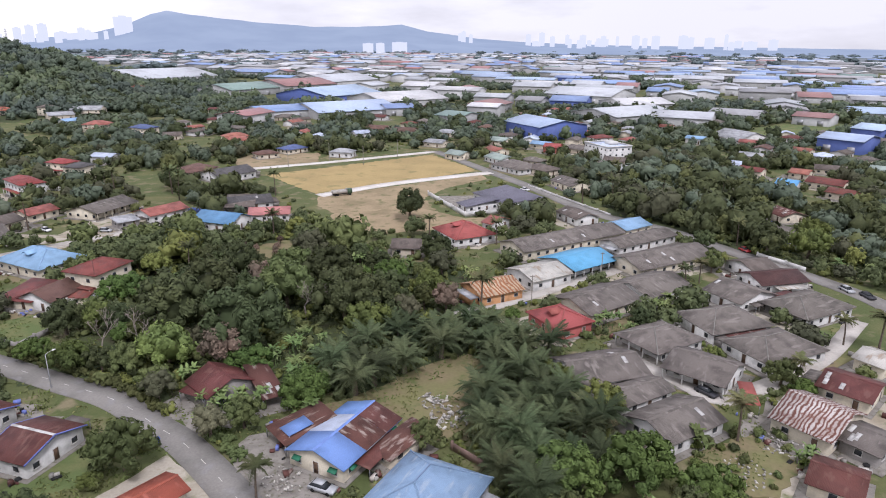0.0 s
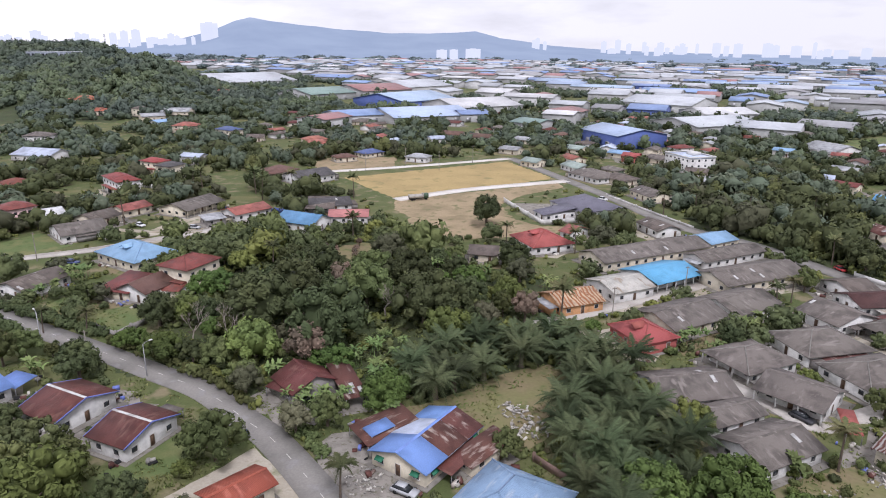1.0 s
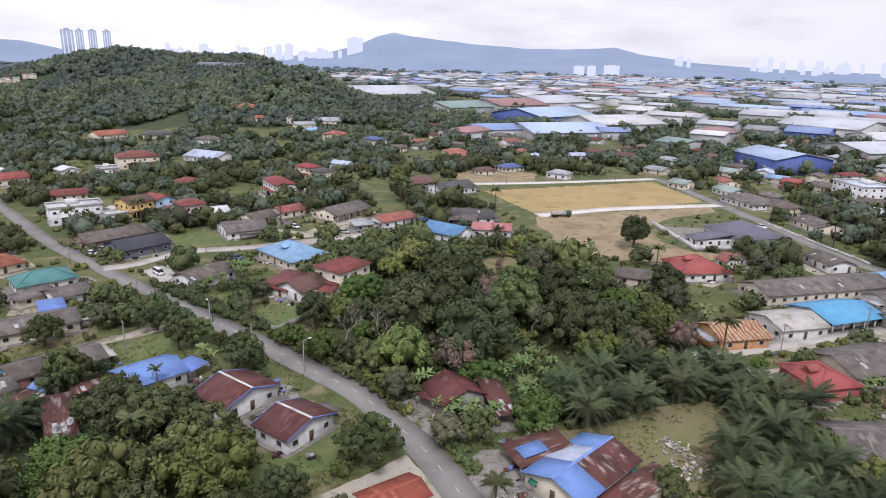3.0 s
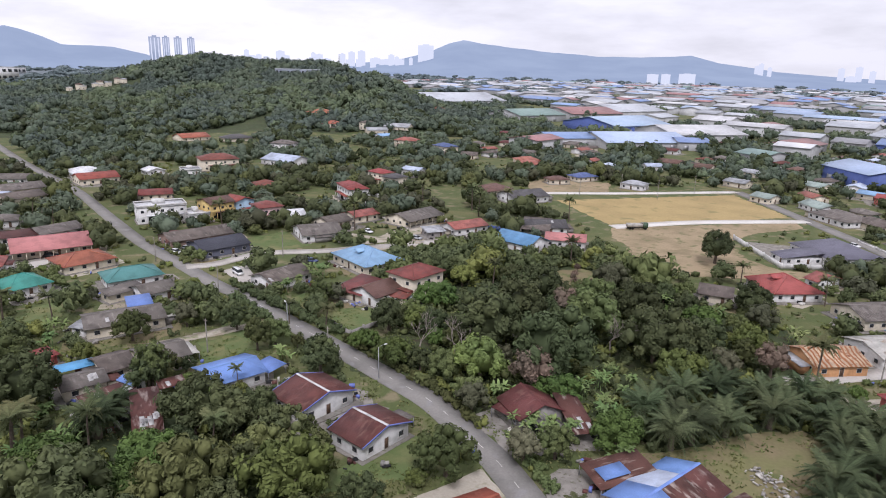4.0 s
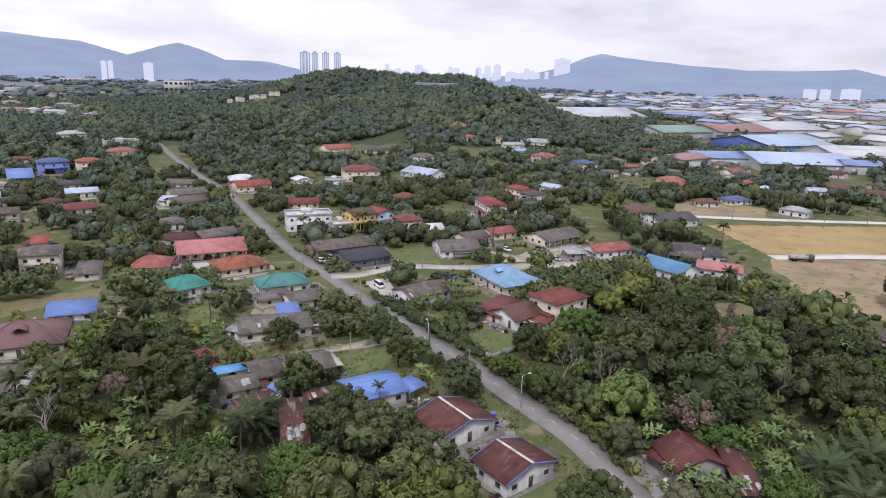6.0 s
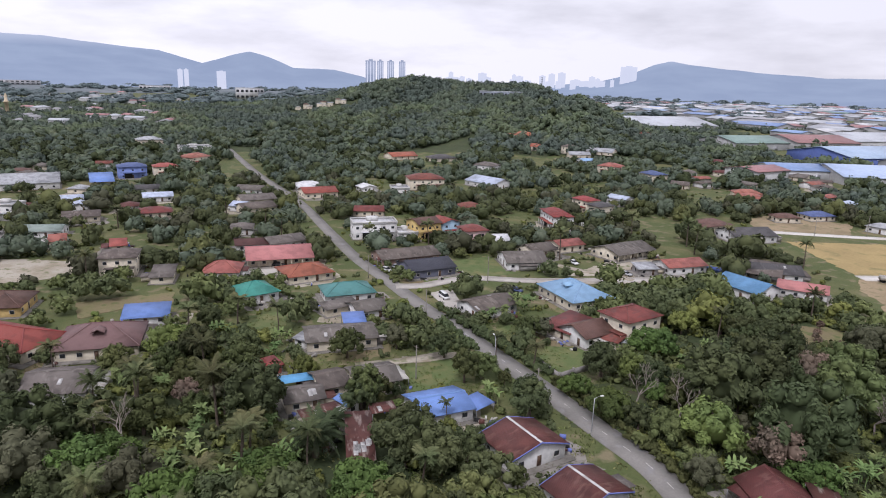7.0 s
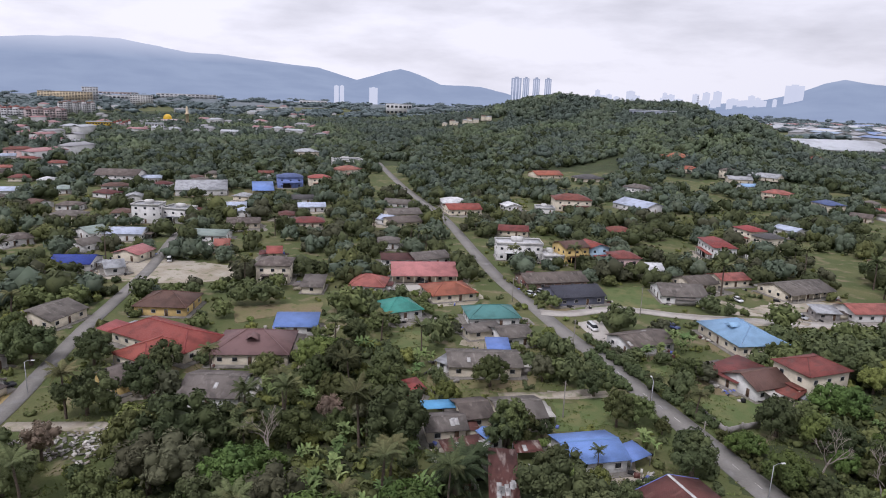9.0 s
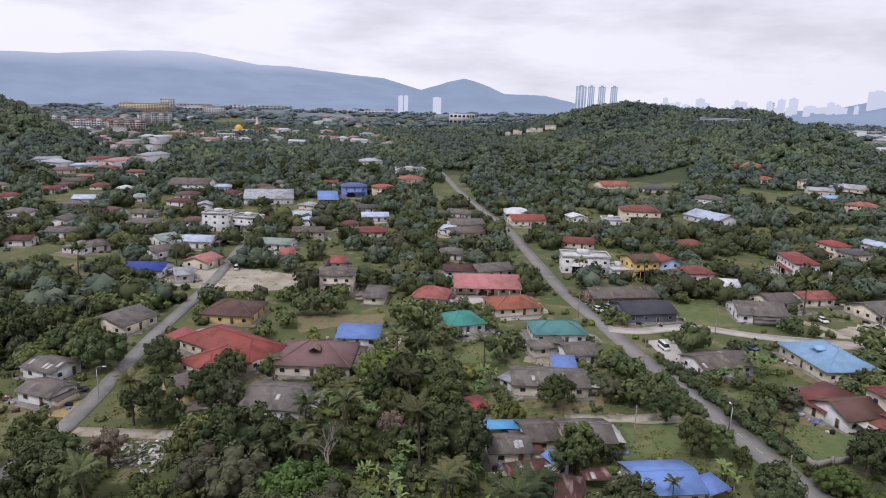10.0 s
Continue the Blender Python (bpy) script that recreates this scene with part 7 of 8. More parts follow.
# distance haze is painted in: these surfaces glow in pale blue tones
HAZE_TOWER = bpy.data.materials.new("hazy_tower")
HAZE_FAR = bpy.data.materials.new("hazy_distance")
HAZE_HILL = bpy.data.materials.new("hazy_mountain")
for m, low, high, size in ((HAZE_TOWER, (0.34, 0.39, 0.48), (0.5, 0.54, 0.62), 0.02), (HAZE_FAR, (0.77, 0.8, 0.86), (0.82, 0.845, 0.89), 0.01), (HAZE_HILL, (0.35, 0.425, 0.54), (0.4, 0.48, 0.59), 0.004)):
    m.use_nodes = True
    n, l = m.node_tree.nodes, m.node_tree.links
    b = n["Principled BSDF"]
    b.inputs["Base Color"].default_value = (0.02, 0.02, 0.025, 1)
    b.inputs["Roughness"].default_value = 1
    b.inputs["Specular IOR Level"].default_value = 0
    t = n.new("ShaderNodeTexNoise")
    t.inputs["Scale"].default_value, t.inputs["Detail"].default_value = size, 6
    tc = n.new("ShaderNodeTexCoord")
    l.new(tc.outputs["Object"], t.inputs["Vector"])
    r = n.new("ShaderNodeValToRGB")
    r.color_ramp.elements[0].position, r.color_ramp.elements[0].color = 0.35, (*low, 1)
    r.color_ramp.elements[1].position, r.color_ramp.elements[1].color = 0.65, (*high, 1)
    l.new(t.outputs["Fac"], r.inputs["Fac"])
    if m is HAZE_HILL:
        # low cloud and haze painted into the glow, paler towards the tops
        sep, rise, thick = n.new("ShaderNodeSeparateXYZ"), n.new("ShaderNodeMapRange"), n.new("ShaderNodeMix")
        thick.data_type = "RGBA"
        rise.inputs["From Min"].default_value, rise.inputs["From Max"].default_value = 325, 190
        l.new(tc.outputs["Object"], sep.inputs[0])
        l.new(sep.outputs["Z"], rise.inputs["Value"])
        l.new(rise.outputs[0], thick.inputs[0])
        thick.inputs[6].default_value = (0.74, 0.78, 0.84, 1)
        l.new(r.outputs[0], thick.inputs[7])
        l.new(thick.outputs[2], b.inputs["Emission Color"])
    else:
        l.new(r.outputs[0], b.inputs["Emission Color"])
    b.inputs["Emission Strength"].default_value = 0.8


def polar(az, far):
    return -17 - math.sin(radians(az)) * far, 3 + math.cos(radians(az)) * far


def far_tower(az, far, wide, el, mat, deep=None, label="tall pale apartment tower in the haze"):
    x, y = polar(az, far)
    high = 63 + math.tan(radians(el)) * far
    base = thing("tower", x, y, 0, az, label, "tower block", "towers on the skyline")
    w, d = wide / 2, (deep or wide * 0.7) / 2
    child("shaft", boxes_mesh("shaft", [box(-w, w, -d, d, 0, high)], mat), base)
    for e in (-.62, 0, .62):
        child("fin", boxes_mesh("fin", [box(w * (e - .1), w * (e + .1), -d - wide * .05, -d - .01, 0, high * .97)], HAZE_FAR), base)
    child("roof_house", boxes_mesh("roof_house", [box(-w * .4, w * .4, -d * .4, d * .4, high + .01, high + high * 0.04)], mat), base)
    return base


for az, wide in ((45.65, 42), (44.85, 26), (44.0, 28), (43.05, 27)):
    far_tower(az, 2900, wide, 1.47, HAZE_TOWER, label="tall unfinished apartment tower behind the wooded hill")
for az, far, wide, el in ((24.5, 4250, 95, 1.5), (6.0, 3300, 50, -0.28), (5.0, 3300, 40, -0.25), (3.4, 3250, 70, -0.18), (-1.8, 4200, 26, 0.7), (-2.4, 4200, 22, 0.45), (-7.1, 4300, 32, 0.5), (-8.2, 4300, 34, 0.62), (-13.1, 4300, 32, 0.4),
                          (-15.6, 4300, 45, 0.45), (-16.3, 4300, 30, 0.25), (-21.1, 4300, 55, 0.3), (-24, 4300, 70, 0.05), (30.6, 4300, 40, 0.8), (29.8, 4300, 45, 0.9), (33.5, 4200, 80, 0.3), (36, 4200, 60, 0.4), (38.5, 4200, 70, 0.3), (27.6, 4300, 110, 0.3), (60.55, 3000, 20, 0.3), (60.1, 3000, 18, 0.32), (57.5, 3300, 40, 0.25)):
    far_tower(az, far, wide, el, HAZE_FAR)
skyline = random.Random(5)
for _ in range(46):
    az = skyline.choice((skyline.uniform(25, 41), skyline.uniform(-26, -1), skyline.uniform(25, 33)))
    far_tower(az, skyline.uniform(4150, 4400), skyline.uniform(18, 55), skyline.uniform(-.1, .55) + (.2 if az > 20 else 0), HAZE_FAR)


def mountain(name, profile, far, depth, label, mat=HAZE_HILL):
    """A far range: ridge heights by bearing, sloping towards the viewer."""
    az = np.arange(profile[-1][0], profile[0][0] + 0.01, 0.12)
    el = np.interp(az, [p[0] for p in profile[::-1]], [p[1] for p in profile[::-1]])
    steps = 9
    V = []
    for a, e in zip(az, el):
        top = max(2.0, 63 + math.tan(radians(e)) * far)
        for k in range(steps):
            t = k / (steps - 1)
            d = far - depth * (1 - t)
            x, y = polar(a, d)
            rough = noise.fractal(Vector((x / 160, y / 160, 0.3)), 1.0, 2.0, 4) * 9 * (0.35 + 0.65 * math.sin(math.pi * t)) * min(1, top / 80)
            V.append((x, y, top * t ** 1.25 + rough * (t > 0)))
    idx = np.arange(len(V)).reshape(-1, steps)
    q = np.stack([idx[:-1, :-1], idx[:-1, 1:], idx[1:, 1:], idx[1:, :-1]], -1).reshape(-1, 4)
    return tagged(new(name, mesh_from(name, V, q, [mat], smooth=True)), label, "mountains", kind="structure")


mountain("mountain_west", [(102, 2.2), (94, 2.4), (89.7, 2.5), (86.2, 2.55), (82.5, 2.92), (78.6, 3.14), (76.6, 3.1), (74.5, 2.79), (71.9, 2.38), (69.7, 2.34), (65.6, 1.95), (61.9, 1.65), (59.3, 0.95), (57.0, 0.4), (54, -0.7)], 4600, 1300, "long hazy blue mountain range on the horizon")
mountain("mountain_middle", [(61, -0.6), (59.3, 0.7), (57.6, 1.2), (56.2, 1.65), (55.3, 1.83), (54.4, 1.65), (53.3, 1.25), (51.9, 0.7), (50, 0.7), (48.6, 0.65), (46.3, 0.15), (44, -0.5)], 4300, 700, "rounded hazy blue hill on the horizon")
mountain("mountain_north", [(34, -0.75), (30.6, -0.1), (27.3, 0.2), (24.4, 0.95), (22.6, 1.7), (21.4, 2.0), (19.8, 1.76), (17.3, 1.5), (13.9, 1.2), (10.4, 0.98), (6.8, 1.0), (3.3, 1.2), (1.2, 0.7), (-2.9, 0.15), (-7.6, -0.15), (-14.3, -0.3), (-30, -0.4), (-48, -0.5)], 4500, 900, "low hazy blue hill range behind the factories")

PLAIN_WHITE = material("town_white", (0.55, 0.55, 0.55), 0.8, second=(0.45, 0.44, 0.43), scale=0.05, fine=0.5)
PLAIN_CREAM = material("town_cream", (0.62, 0.5, 0.33), 0.8, second=(0.52, 0.44, 0.32), scale=0.05, fine=0.5)
PLAIN_GREY = material("town_grey", (0.3, 0.33, 0.38), 0.8, second=(0.24, 0.26, 0.3), scale=0.05, fine=0.5)
PLAIN_PINK = material("town_pink", (0.5, 0.42, 0.4), 0.8, second=(0.42, 0.36, 0.35), scale=0.05, fine=0.5)
PLAIN_YELLOW = material("town_yellow", (0.62, 0.42, 0.06), 0.8, second=(0.5, 0.35, 0.06), scale=0.05, fine=0.5)
block("apartment_block", -1230, 128, 72, 61, 13, 18, PLAIN_WHITE, "row of white five-storey apartment houses with red-brown roofs", 5, 8, "redbrown")
block("apartment_block", -1197, 172, 95, 55, 13, 18, PLAIN_PINK, "row of pinkish five-storey apartment houses with stepped roofs", 5, 7, "mauve")
block("apartment_block", -1431, 256, 88, 60, 14, 22, PLAIN_WHITE, "white six-storey apartment row with brown roofs", 6, 8, "brown")
block("apartment_block", -1480, 80, 84, 60, 14, 14, PLAIN_WHITE, "white apartment row at the edge of the wooded hill", 4, 8, "mauve")
block("institution_block", -2429, 405, 80, 150, 22, 27, PLAIN_CREAM, "long cream institution block with rows of windows", 6, 18)
block("institution_block", -2445, 478, 80, 46, 24, 42, PLAIN_WHITE, "tall white institution block beside the long one", 9, 6)
block("office_block", -1952, 505, 75, 56, 20, 30, PLAIN_WHITE, "white office block with dark windows", 6, 9)
block("school_block", -1002, 204, 79, 30, 12, 11, PLAIN_YELLOW, "bright yellow three-storey school building", 3, 9)
block("school_block", -1036, 240, 77, 22, 12, 8, PLAIN_WHITE, "white two-storey building beside the yellow school", 2, 6, "redbrown")
block("office_block", -983, 268, 75, 23, 12, 10, PLAIN_WHITE, "white three-storey building among the trees", 3, 6)
block("factory_block", -1612, 1094, 55, 59, 30, 30, PLAIN_WHITE, "large white factory block behind the wood", 2, 5)
block("factory_block", -3123, 1000, 72, 250, 30, 18, PLAIN_WHITE, "long white factory building on the plain", 2, 14)
block("factory_block", -3300, 760, 77, 160, 30, 16, PLAIN_PINK, "long pinkish factory building on the plain", 2, 10)
block("factory_block", -2500, 1300, 62, 110, 30, 16, PLAIN_WHITE, "low white factory shed on the plain", 1, 8)
block("factory_block", -2150, 1480, 55, 90, 30, 18, PLAIN_WHITE, "low white factory shed behind the wood", 1, 7)
block("factory_block", -2700, 620, 78, 120, 30, 14, PLAIN_WHITE, "low white sheds beyond the town", 1, 9)
block("hill_building", -604, 844, 30, 64, 12, 7, PLAIN_GREY, "long low hillside building with a grey-blue roof", 1, 12)
radio_mast(-622, 987, 18)
MOSQUE_GOLD = material("dome_gold", (0.7, 0.45, 0.04), 0.4, fine=2)
mosque(-1113.9, 337.7)


# ---- town houses beyond the wood ----
TOWN_ROOFS = [(SHED_ROOFS["red"], "dull red"), (SHED_ROOFS["grey"], "grey"), (SHED_ROOFS["pale"], "pale grey")]
town = {0: [], 1: [], 2: []}
town_walls = []
for k in range(520):
    az, far = rd.uniform(60, 97), rd.uniform(640, 2100)
    x, y = polar(az, far)
    if land(np.float64(x), np.float64(y)) > 3 or (az < 79 and far < 880) or (far > 1250 and rd.random() < 0.6) or (az < 66 and rd.random() < 0.7) or noise.noise(Vector((x / 110, y / 110, 3.3))) < -0.12:
        continue
    w, d, h = rd.uniform(14, 34), rd.uniform(11, 15), rd.choice((3.2, 6.5, 6.5, 9))
    a = radians(rd.choice((35, 50, 125, 140)) + rd.uniform(-6, 6))
    c, s = math.cos(a), math.sin(a)
    spin = lambda q, up: np.stack([q[:, 0] * c - q[:, 1] * s + x, q[:, 0] * s + q[:, 1] * c + y, q[:, 2] + up], 1)
    rv, rf = hip_roof(w / 2, d / 2, d * 0.17) if rd.random() < 0.6 else gable_roof(w / 2, d / 2, d * 0.15)
    wv, wf = pitch_wall(w, d, h, 0, False, 0.6)
    town[rd.choices((0, 1, 2), (4, 4, 3))[0]].append((spin(rv, h), rf))
    town_walls.append((spin(wv, 0.0), wf))
for k, pieces in town.items():
    tagged(new("town_roofs", boxes_mesh("town_roofs", pieces, TOWN_ROOFS[k][0])), f"many far town houses with {TOWN_ROOFS[k][1]} roofs", "houses", kind="stuff")
tagged(new("town_walls", boxes_mesh("town_walls", town_walls, SHED_WALL)), "many far pale town house walls", "houses", kind="stuff")


# ---- cars, lamps, walls ----
def car_model(colour, name, label, length=4.3, van=False):
    paint = material("car_paint_" + name, colour, 0.3, fine=2, spec=0.6)
    prof = [(-0.5, 0.3), (0.5, 0.3), (0.5, 0.72), (0.47, 0.8), (0.2, 0.92), (-0.46, 0.95), (-0.5, 0.75)] if not van else [(-0.5, 0.3), (0.5, 0.3), (0.5, 0.85), (0.42, 1.05), (-0.48, 1.1), (-0.5, 0.9)]
    cab = [(0.24, 0.9), (0.06, 1.42), (-0.3, 1.45), (-0.46, 0.93)] if not van else [(0.43, 1.02), (0.3, 1.85), (-0.44, 1.9), (-0.49, 1.06)]

    def solid(points, wd0, wd1, z_split):
        v, n = [], len(points)
        for s in (-1, 1):
            v += [(x * length, s * (wd0 if z < z_split else wd1), z) for x, z in points]
        f = [tuple(range(n - 1, -1, -1)), tuple(range(n, 2 * n))] + [(k, (k + 1) % n, (k + 1) % n + n, k + n) for k in range(n)]
        return np.array(v), f

    body = boxes_mesh("body", [solid(prof, 0.84, 0.82, 0.9)], paint)
    cabin = boxes_mesh("cabin_glass", [solid(cab, 0.78, 0.62, 1.2)], GLASS)
    top = boxes_mesh("roof_panel", [box(cab[2][0] * length - .05, cab[1][0] * length + .05, -.62, .62, cab[1][1] + 0.01, cab[2][1] + 0.05)], paint)
    wheel = boxes_mesh("wheel", [(np.array([(math.cos(t) * .31, s, math.sin(t) * .31) for s in (-.1, .1) for t in np.linspace(0, 2 * math.pi, 11)[:-1]]),
                                  [tuple(range(9, -1, -1)), tuple(range(10, 20))] + [(k, (k + 1) % 10, (k + 1) % 10 + 10, k + 10) for k in range(10)])], DARK)
    return dict(body=body, cabin_glass=cabin, roof_panel=top, wheel=wheel, length=length, label=label)


CARS = dict(white=car_model((0.7, 0.7, 0.7), "white", "white parked saloon car"), silver=car_model((0.4, 0.41, 0.42), "silver", "silver parked saloon car"),
            navy=car_model((0.04, 0.06, 0.16), "navy", "dark blue parked car"), red=car_model((0.4, 0.03, 0.03), "red", "red parked hatchback car", 3.7),
            black=car_model((0.03, 0.03, 0.035), "black", "black parked saloon car"), van=car_model((0.7, 0.7, 0.69), "van_white", "white parked van with dark windows", 4.6, True))


def car(kind, x, y, yaw):
    m = CARS[kind]
    base = thing("car", x, y, 0.05, yaw, m["label"], "car", "parked cars")
    child("body", m["body"], base)
    child("cabin_glass", m["cabin_glass"], base)
    child("roof_panel", m["roof_panel"], base)
    for sx in (-0.3, 0.3):
        for sy in (-0.78, 0.78):
            child("wheel", m["wheel"], base, pose(sx * m["length"], sy, 0.31))
    return base


LAMP_WHITE = material("lamp_head", (0.7, 0.7, 0.68), 0.5, fine=5)
POLEWOOD = material("pole_wood", (0.17, 0.14, 0.11), 0.9, fine=6)


def street_lamp(x, y, high=7.5, yaw=0.0):
    base = thing("street_lamp", x, y, 0, yaw, "grey metal street lamp with a short arm", "street lamp", "street lamps along the road")
    child("pole", boxes_mesh("pole", [tube([(0, 0, 0), (0, 0, high)], [0.11, 0.07], 8)], METAL), base)
    child("arm", boxes_mesh("arm", [tube([(0, 0, high - .1), (0.6, 0, high + .25), (1.5, 0, high + .35)], [.05, .045, .04], 6)], METAL), base)
    child("lamp_head", boxes_mesh("lamp_head", [box(1.3, 2.0, -.16, .16, high + .22, high + .38)], LAMP_WHITE), base)
    return base


def utility_pole(x, y, high=8.0):
    base = thing("utility_pole", x, y, 0, 0, "plain grey concrete utility pole with crossbar", "utility pole", "utility poles")
    child("pole", boxes_mesh("pole", [tube([(0, 0, 0), (0, 0, high)], [0.15, 0.1], 8)], CEMENT), base)
    child("crossbar", boxes_mesh("crossbar", [box(-.6, .6, -.05, .05, high - .5, high - .38)], POLEWOOD), base)
    return base


def garden_wall(points, high, mat, label, thick=0.2):
    base = thing("garden_wall", points[0][0], points[0][1], 0, 0, label, "wall")
    for (x0, y0), (x1, y1) in zip(points, points[1:]):
        L, a = math.hypot(x1 - x0, y1 - y0), math.degrees(math.atan2(y1 - y0, x1 - x0))
        m = pose(x0 - points[0][0], y0 - points[0][1], 0, 0, 0, a)
        child("wall_panel", boxes_mesh("wall_panel", [box(0.2, L, -thick / 2, thick / 2, 0, high)], mat), base, m)
        child("pillar", boxes_mesh("pillar", [box(-.2, .2, -.2, .2, 0, high + .3)], mat), base, m)
    return base


def hedge(points, high, tone):
    """A ragged hedge along a line, one mass of foliage."""
    q = np.random.default_rng(int(abs(points[0][0] * 10)))
    vs, fs, n = [], [], 0
    for p in smooth_line(points, 10):
        for _ in range(2):
            v, f = crown(int(q.integers(400, 406)), 1.1, 1.7, 4, 44, 0.26)
            a, s = q.uniform(0, 6.28), high * q.uniform(0.6, 1.25)
            c, e = math.cos(a), math.sin(a)
            w = np.stack([(v[:, 0] * c - v[:, 1] * e) * s + p.x + q.uniform(-1.2, 1.2), (v[:, 0] * e + v[:, 1] * c) * s + p.y + q.uniform(-1.2, 1.2), v[:, 2] * s - 0.1], 1)
            vs.append(w)
            fs.append(f + n)
            n += len(w)
    return tagged(new("hedge", mesh_from("hedge", np.concatenate(vs), np.concatenate(fs), [LEAVES[tone]])), f"ragged {'dark' if tone == 'dark' else 'leafy'} green hedge beside the road", "hedge")


def rubble(x, y, r, n, seed, mat, label, big=1.0):
    q = random.Random(seed)
    pieces = []
    for _ in range(n):
        a, d = q.uniform(0, 6.28), r * q.random() ** 0.7
        sx, sy, sz = q.uniform(.15, .9) * q.random() + .12, q.uniform(.08, .4), q.uniform(.04, .25)
        sx, sy = sx * big, sy * big
        v, f = box(-sx / 2, sx / 2, -sy / 2, sy / 2, 0, sz)
        e = Euler((q.uniform(-.5, .5), q.uniform(-.5, .5), q.uniform(0, 6.28))).to_matrix()
        v = v @ np.array(e).T + (x + math.cos(a) * d, y + math.sin(a) * d, q.uniform(0, .5) * (1 - d / r / 1.2))
        pieces.append((v, f))
    return tagged(new("rubble", boxes_mesh("rubble", pieces, mat)), label, "rubble", kind="stuff")


RUBBLE = material("rubble_mix", (0.42, 0.4, 0.36), 0.9, second=(0.25, 0.23, 0.2), scale=0.8, amount=0.5, fine=4, island=0.5)
DEBRIS = material("pale_debris", (0.46, 0.44, 0.4), 0.9, second=(0.22, 0.19, 0.16), scale=0.5, amount=0.55, fine=4, island=0.5)
GATEBIN = material("blue_plastic", (0.03, 0.07, 0.35), 0.5, fine=5)


def rubbish_bin(x, y):
    base = thing("rubbish_bin", x, y, 0, 35, "blue plastic wheeled rubbish bin by the road", "bin")
    v, f = box(-.5, .5, -.42, .42, 0.12, 1.15)
    v[v[:, 2] < .5, :2] *= 0.85
    child("body", boxes_mesh("body", [(v, f)], GATEBIN), base)
    child("lid", boxes_mesh("lid", [box(-.54, .54, -.47, .46, 1.153, 1.24)], GATEBIN), base)
    for sx in (-.38, .38):
        child("wheel", boxes_mesh("wheel", [box(sx - .05, sx + .05, .25, .5, 0, .24)], DARK), base)
    return base


def lorry(x, y, yaw):
    base = thing("lorry", x, y, 0, yaw, "dark green tipper lorry parked beside the field", "lorry")
    green = material("lorry_green", (0.06, 0.1, 0.06), 0.5, fine=3)
    child("cab", boxes_mesh("cab", [box(2.3, 4.2, -1.15, 1.15, .7, 2.7)], green), base)
    child("windscreen", boxes_mesh("windscreen", [box(4.203, 4.24, -1.0, 1.0, 1.7, 2.5)], GLASS), base)
    child("tipper_body", boxes_mesh("tipper_body", [box(-4.2, 2.1, -1.2, 1.2, 1.1, 2.4), box(1.9, 2.1, -1.2, 1.2, 2.4, 2.9)], RUBBLE), base)
    child("chassis", boxes_mesh("chassis", [box(-4.1, 4.0, -.5, .5, .6, 1.097)], DARK), base)
    for sx in (-3.2, -2.1, 3.2):
        for sy in (-1.0, 1.0):
            child("wheel", boxes_mesh("wheel", [tube([(sx, sy - .15, .5), (sx, sy + .15, .5)], [.5, .5], 10)], DARK), base)
    return base


def fence(points, n, label):
    """A row of short white posts with one rail between them."""
    (x0, y0), (x1, y1) = points[0], points[-1]
    base = thing("fence", x0, y0, float(land(np.float64(x0), np.float64(y0))), math.degrees(math.atan2(y1 - y0, x1 - x0)), label, "fence")
    L = math.hypot(x1 - x0, y1 - y0)
    post = boxes_mesh("post", [box(-.22, .22, -.22, .22, -1.0, 2.0)], WALLS["white"])
    for k in range(n):
        child("post", post, base, pose(L * k / (n - 1), 0, 0))
    child("rail", boxes_mesh("rail", [box(0, L, -.05, .05, 1.0, 1.15)], WALLS["greywall"]), base)
    return base


# ---- odds and ends in the yards ----
CLUTTER = dict(white=(DEBRIS, "pale sacks, boards and boxes"), blue=(TRIM["blue"], "blue barrels and tarpaulins"), rust=(ROOFS["rust"], "rusty sheets and scrap"), dark=(DARK, "dark tyres and bins"))
junk = {k: [] for k in CLUTTER}
jr = random.Random(77)
for hx, hy, ha, hw, hd, hh in HOUSES:
    if math.hypot(hx + 17, hy - 3) > 300:
        continue
    for _ in range(jr.randint(3, 8)):
        side = jr.choice((0, 1, 2, 3))
        u = jr.uniform(-.5, .5)
        ex, ey = ((u * hw, -hd / 2 - jr.uniform(.3, 3.2)), (hw / 2 + jr.uniform(.3, 3.2), u * hd), (u * hw, hd / 2 + jr.uniform(.3, 2)), (-hw / 2 - jr.uniform(.3, 3.2), u * hd))[side]
        t = radians(ha)
        px, py = hx + ex * math.cos(t) - ey * math.sin(t), hy + ex * math.sin(t) + ey * math.cos(t)
        if road_gap(px, py) < 0.5 or house_gap(px, py, 1.0)[0] < 0.15:
            continue
        for _ in range(jr.randint(1, 4)):
            sx, sy, sz = jr.uniform(.2, 1.5), jr.uniform(.2, .8), jr.uniform(.1, .9)
            v, f = box(-sx / 2, sx / 2, -sy / 2, sy / 2, 0, sz)
            m = np.array(Euler((0, 0, jr.uniform(0, 6.28))).to_matrix())
            junk[jr.choices(tuple(CLUTTER), (5, 1, 3, 3))[0]].append((v @ m.T + (px + jr.uniform(-.9, .9), py + jr.uniform(-.9, .9), 0.0), f))
for k, (mat, words) in CLUTTER.items():
    tagged(new("yard_clutter", boxes_mesh("yard_clutter", junk[k], mat)), f"{words} lying about the house yards", "clutter", kind="stuff")
car("van", -144.3, 153.2, -25)
car("white", -176.8, 161.9, -3)
car("silver", -176.6, 166.8, 6)
car("navy", -132.1, 174.1, 1)
car("white", -226.2, 32.4, 143)
car("silver", -161.2, 38.8, 126)
car("van", -278.6, 77.2, 160)
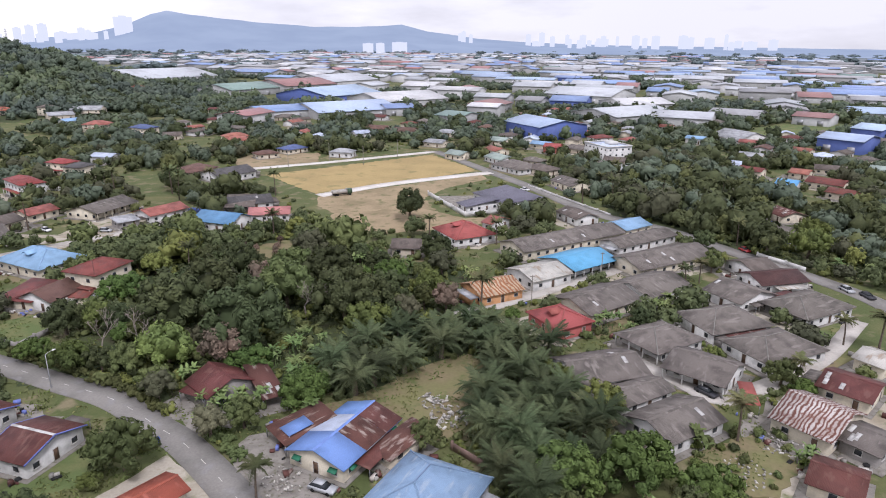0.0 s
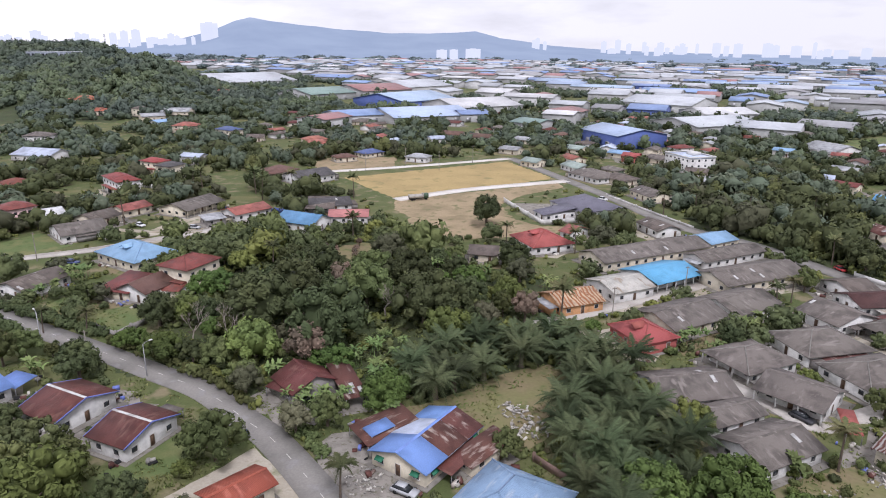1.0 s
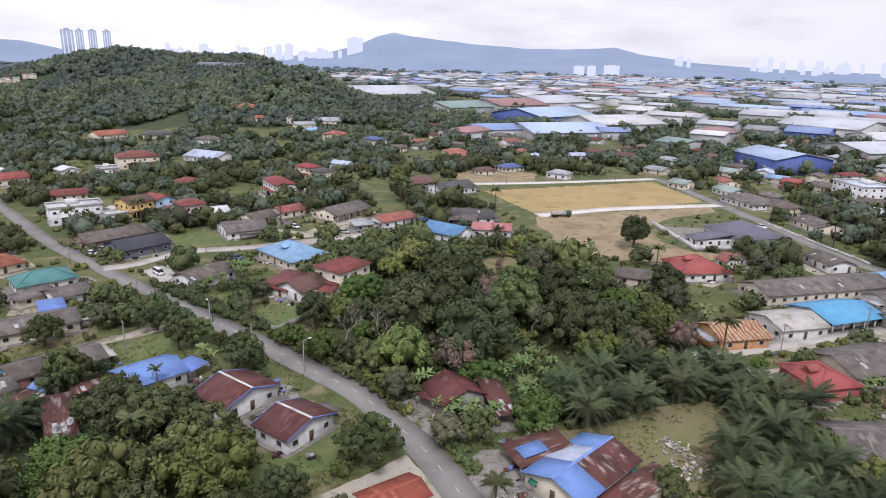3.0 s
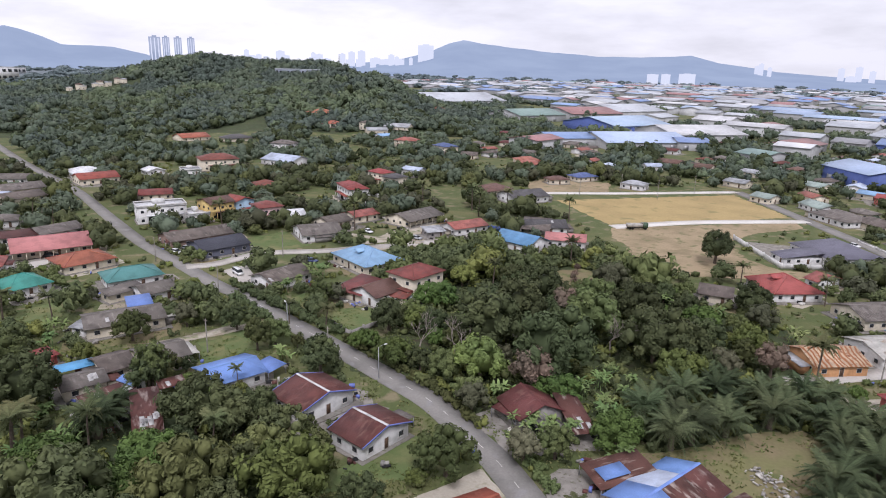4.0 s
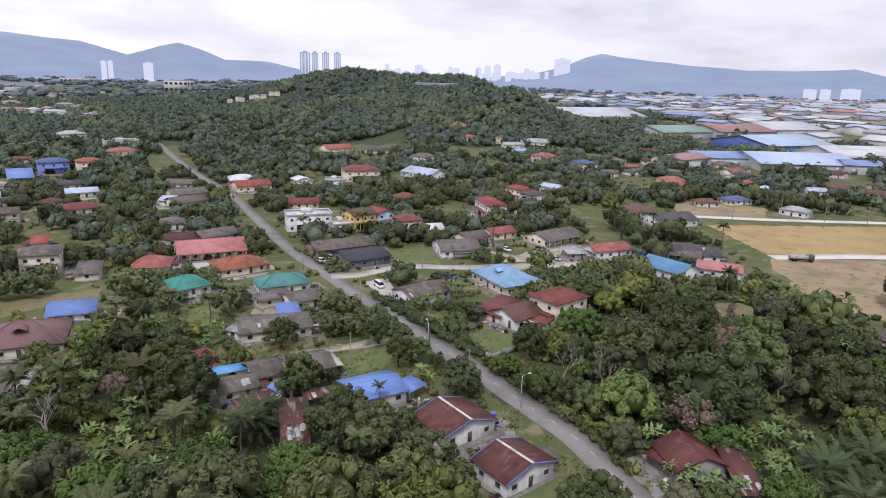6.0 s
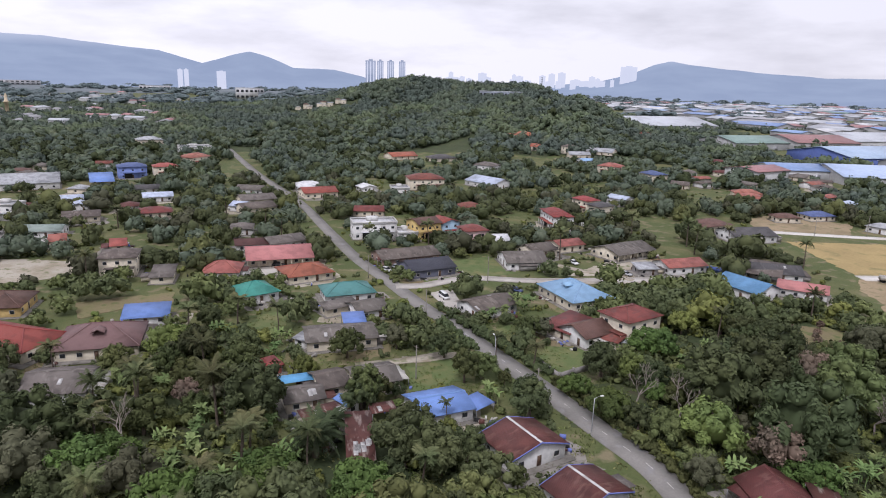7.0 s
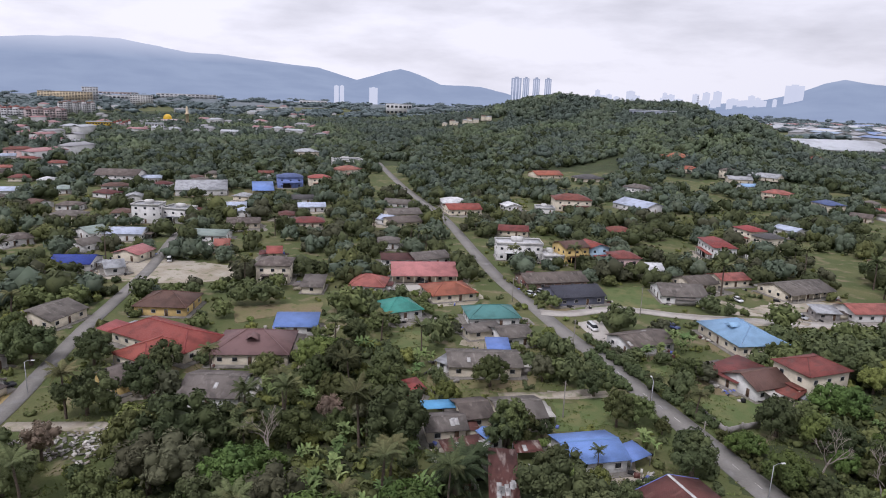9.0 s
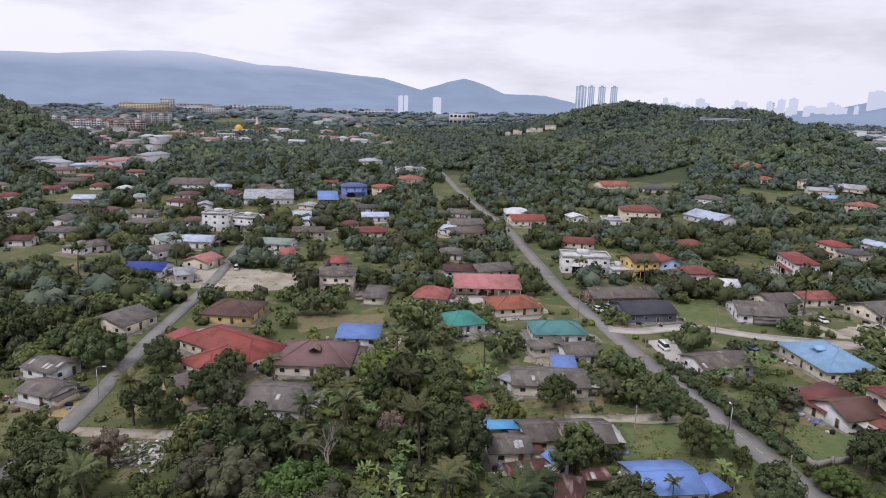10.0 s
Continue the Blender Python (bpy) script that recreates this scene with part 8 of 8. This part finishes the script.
car("white", -135.2, 217.0, -28)
car("white", -159.4, 258.4, -7)
car("silver", -114.8, 216.8, -1)
car("silver", 107.3, 165.0, -81)
car("black", 110.0, 160.4, -83)
car("red", 95.2, 199.8, -73)
car("black", 49.5, 110.5, -54)
car("silver", -17.3, 81.9, -23)
car("black", -207.6, 140.1, 39)
car("white", 35.9, 286.8, -48)
car("white", -101.3, 364.4, 38)
car("red", -187.8, 14.6, 114)
car("black", -189.3, 17.0, 108)
street_lamp(-73.5, 111.1, 7.0, 60)
street_lamp(-103.7, 122.0, 7.5, 140)
street_lamp(-184.2, 20.6, 7.0, 60)
utility_pole(-137.8, 137.4, 8)
utility_pole(-175.3, 151.7, 8)
utility_pole(-87.3, 113.8, 8)
utility_pole(-144.1, 175.4, 9)
utility_pole(-79.4, 336.4, 10)
utility_pole(-61.8, 356.9, 10)
utility_pole(-42.3, 347.7, 10)
utility_pole(-26.1, 373.4, 10)
utility_pole(22.2, 154.2, 8)
utility_pole(43.8, 173.1, 8)
utility_pole(-113.2, 105.7, 8)
rubble(1.3, 102.2, 4, 70, 3, RUBBLE, "scattered pale rubble and broken blocks in the clearing", 1.7)
rubble(-1.8, 107.1, 3, 45, 4, RUBBLE, "scattered pale rubble and broken blocks in the clearing", 1.6)
rubble(-154.9, 25.6, 7, 190, 5, DEBRIS, "debris of a torn-down house beside the track", 1.9)
rubble(-161.3, 18.5, 4, 60, 6, DEBRIS, "debris of a torn-down house beside the track", 1.8)
rubble(-23.8, 84.4, 4, 70, 8, RUBBLE, "pale junk heaped beside the house")
rubble(55.8, 94.0, 4, 70, 9, RUBBLE, "pale rubble on the grass plot", 1.2)
rubble(46.6, 86.5, 4, 60, 10, RUBBLE, "pale rubble on the grass plot")
garden_wall([(1.7, 92.3), (7.7, 86.3), (13.4, 80.6)], 1.4, WALLS["brownwall"], 'low brown garden wall with weeds along it')
garden_wall([(-6.5, 276.3), (-2.0, 265.0), (3.2, 252.5), (8.3, 240.5), (17.0, 244.0), (26.5, 247.5)], 1.9, WALLS["white"], 'white compound wall round the modern house')
garden_wall([(-96.5, 130.6), (-89.8, 127.3), (-88.7, 131.6), (-87.2, 135.9)], 1.5, WALLS["greywall"], 'grey garden wall with gate pillars')
garden_wall([(-101.7, 232.3), (-94.8, 243.5), (-86.9, 246.0)], 2.0, SHED_BLUE, 'blue metal sheet fence beside the house')
garden_wall([(38.6, 296.3), (43.0, 287.0), (48.2, 276.0), (52.4, 267.0), (56.6, 258.1), (60.0, 251.0), (63.4, 244.0)], 0.8, WALLS["white"], 'white garden wall with pillars along the road')
garden_wall([(96.8, 194.5), (101.6, 186.5), (104.4, 180.5)], 1.4, WALLS["white"], 'white garden wall with pillars along the road')
hedge([(-140.3, 146.1), (-123.7, 138.6), (-114.0, 135.7), (-102.0, 130.9), (-92.9, 128.0)], 1.15, 'dark')
hedge([(-89.7, 125.4), (-79.0, 120.7), (-68.1, 115.1), (-58.7, 110.6), (-48.5, 102.5)], 0.8, 'mid')
hedge([(-131.8, 136.8), (-123.0, 131.9), (-114.1, 127.9)], 1.0, 'dark')
hedge([(-42.4, 100.9), (-34.9, 92.9), (-31.2, 89.6)], 0.7, 'mid')
hedge([(-195.6, 168.1), (-180.1, 163.2), (-165.5, 155.4)], 0.7, 'mid')
rubbish_bin(-46.2, 93.1)
lorry(-43.0, 275.2, 27)
fence([(-471.4, 460.5), (-471.0, 571.9)], 24, 'row of white posts along the far field')
fence([(-176.9, 283.4), (-164.4, 279.3)], 13, 'short white picket fence beside the two-storey house')
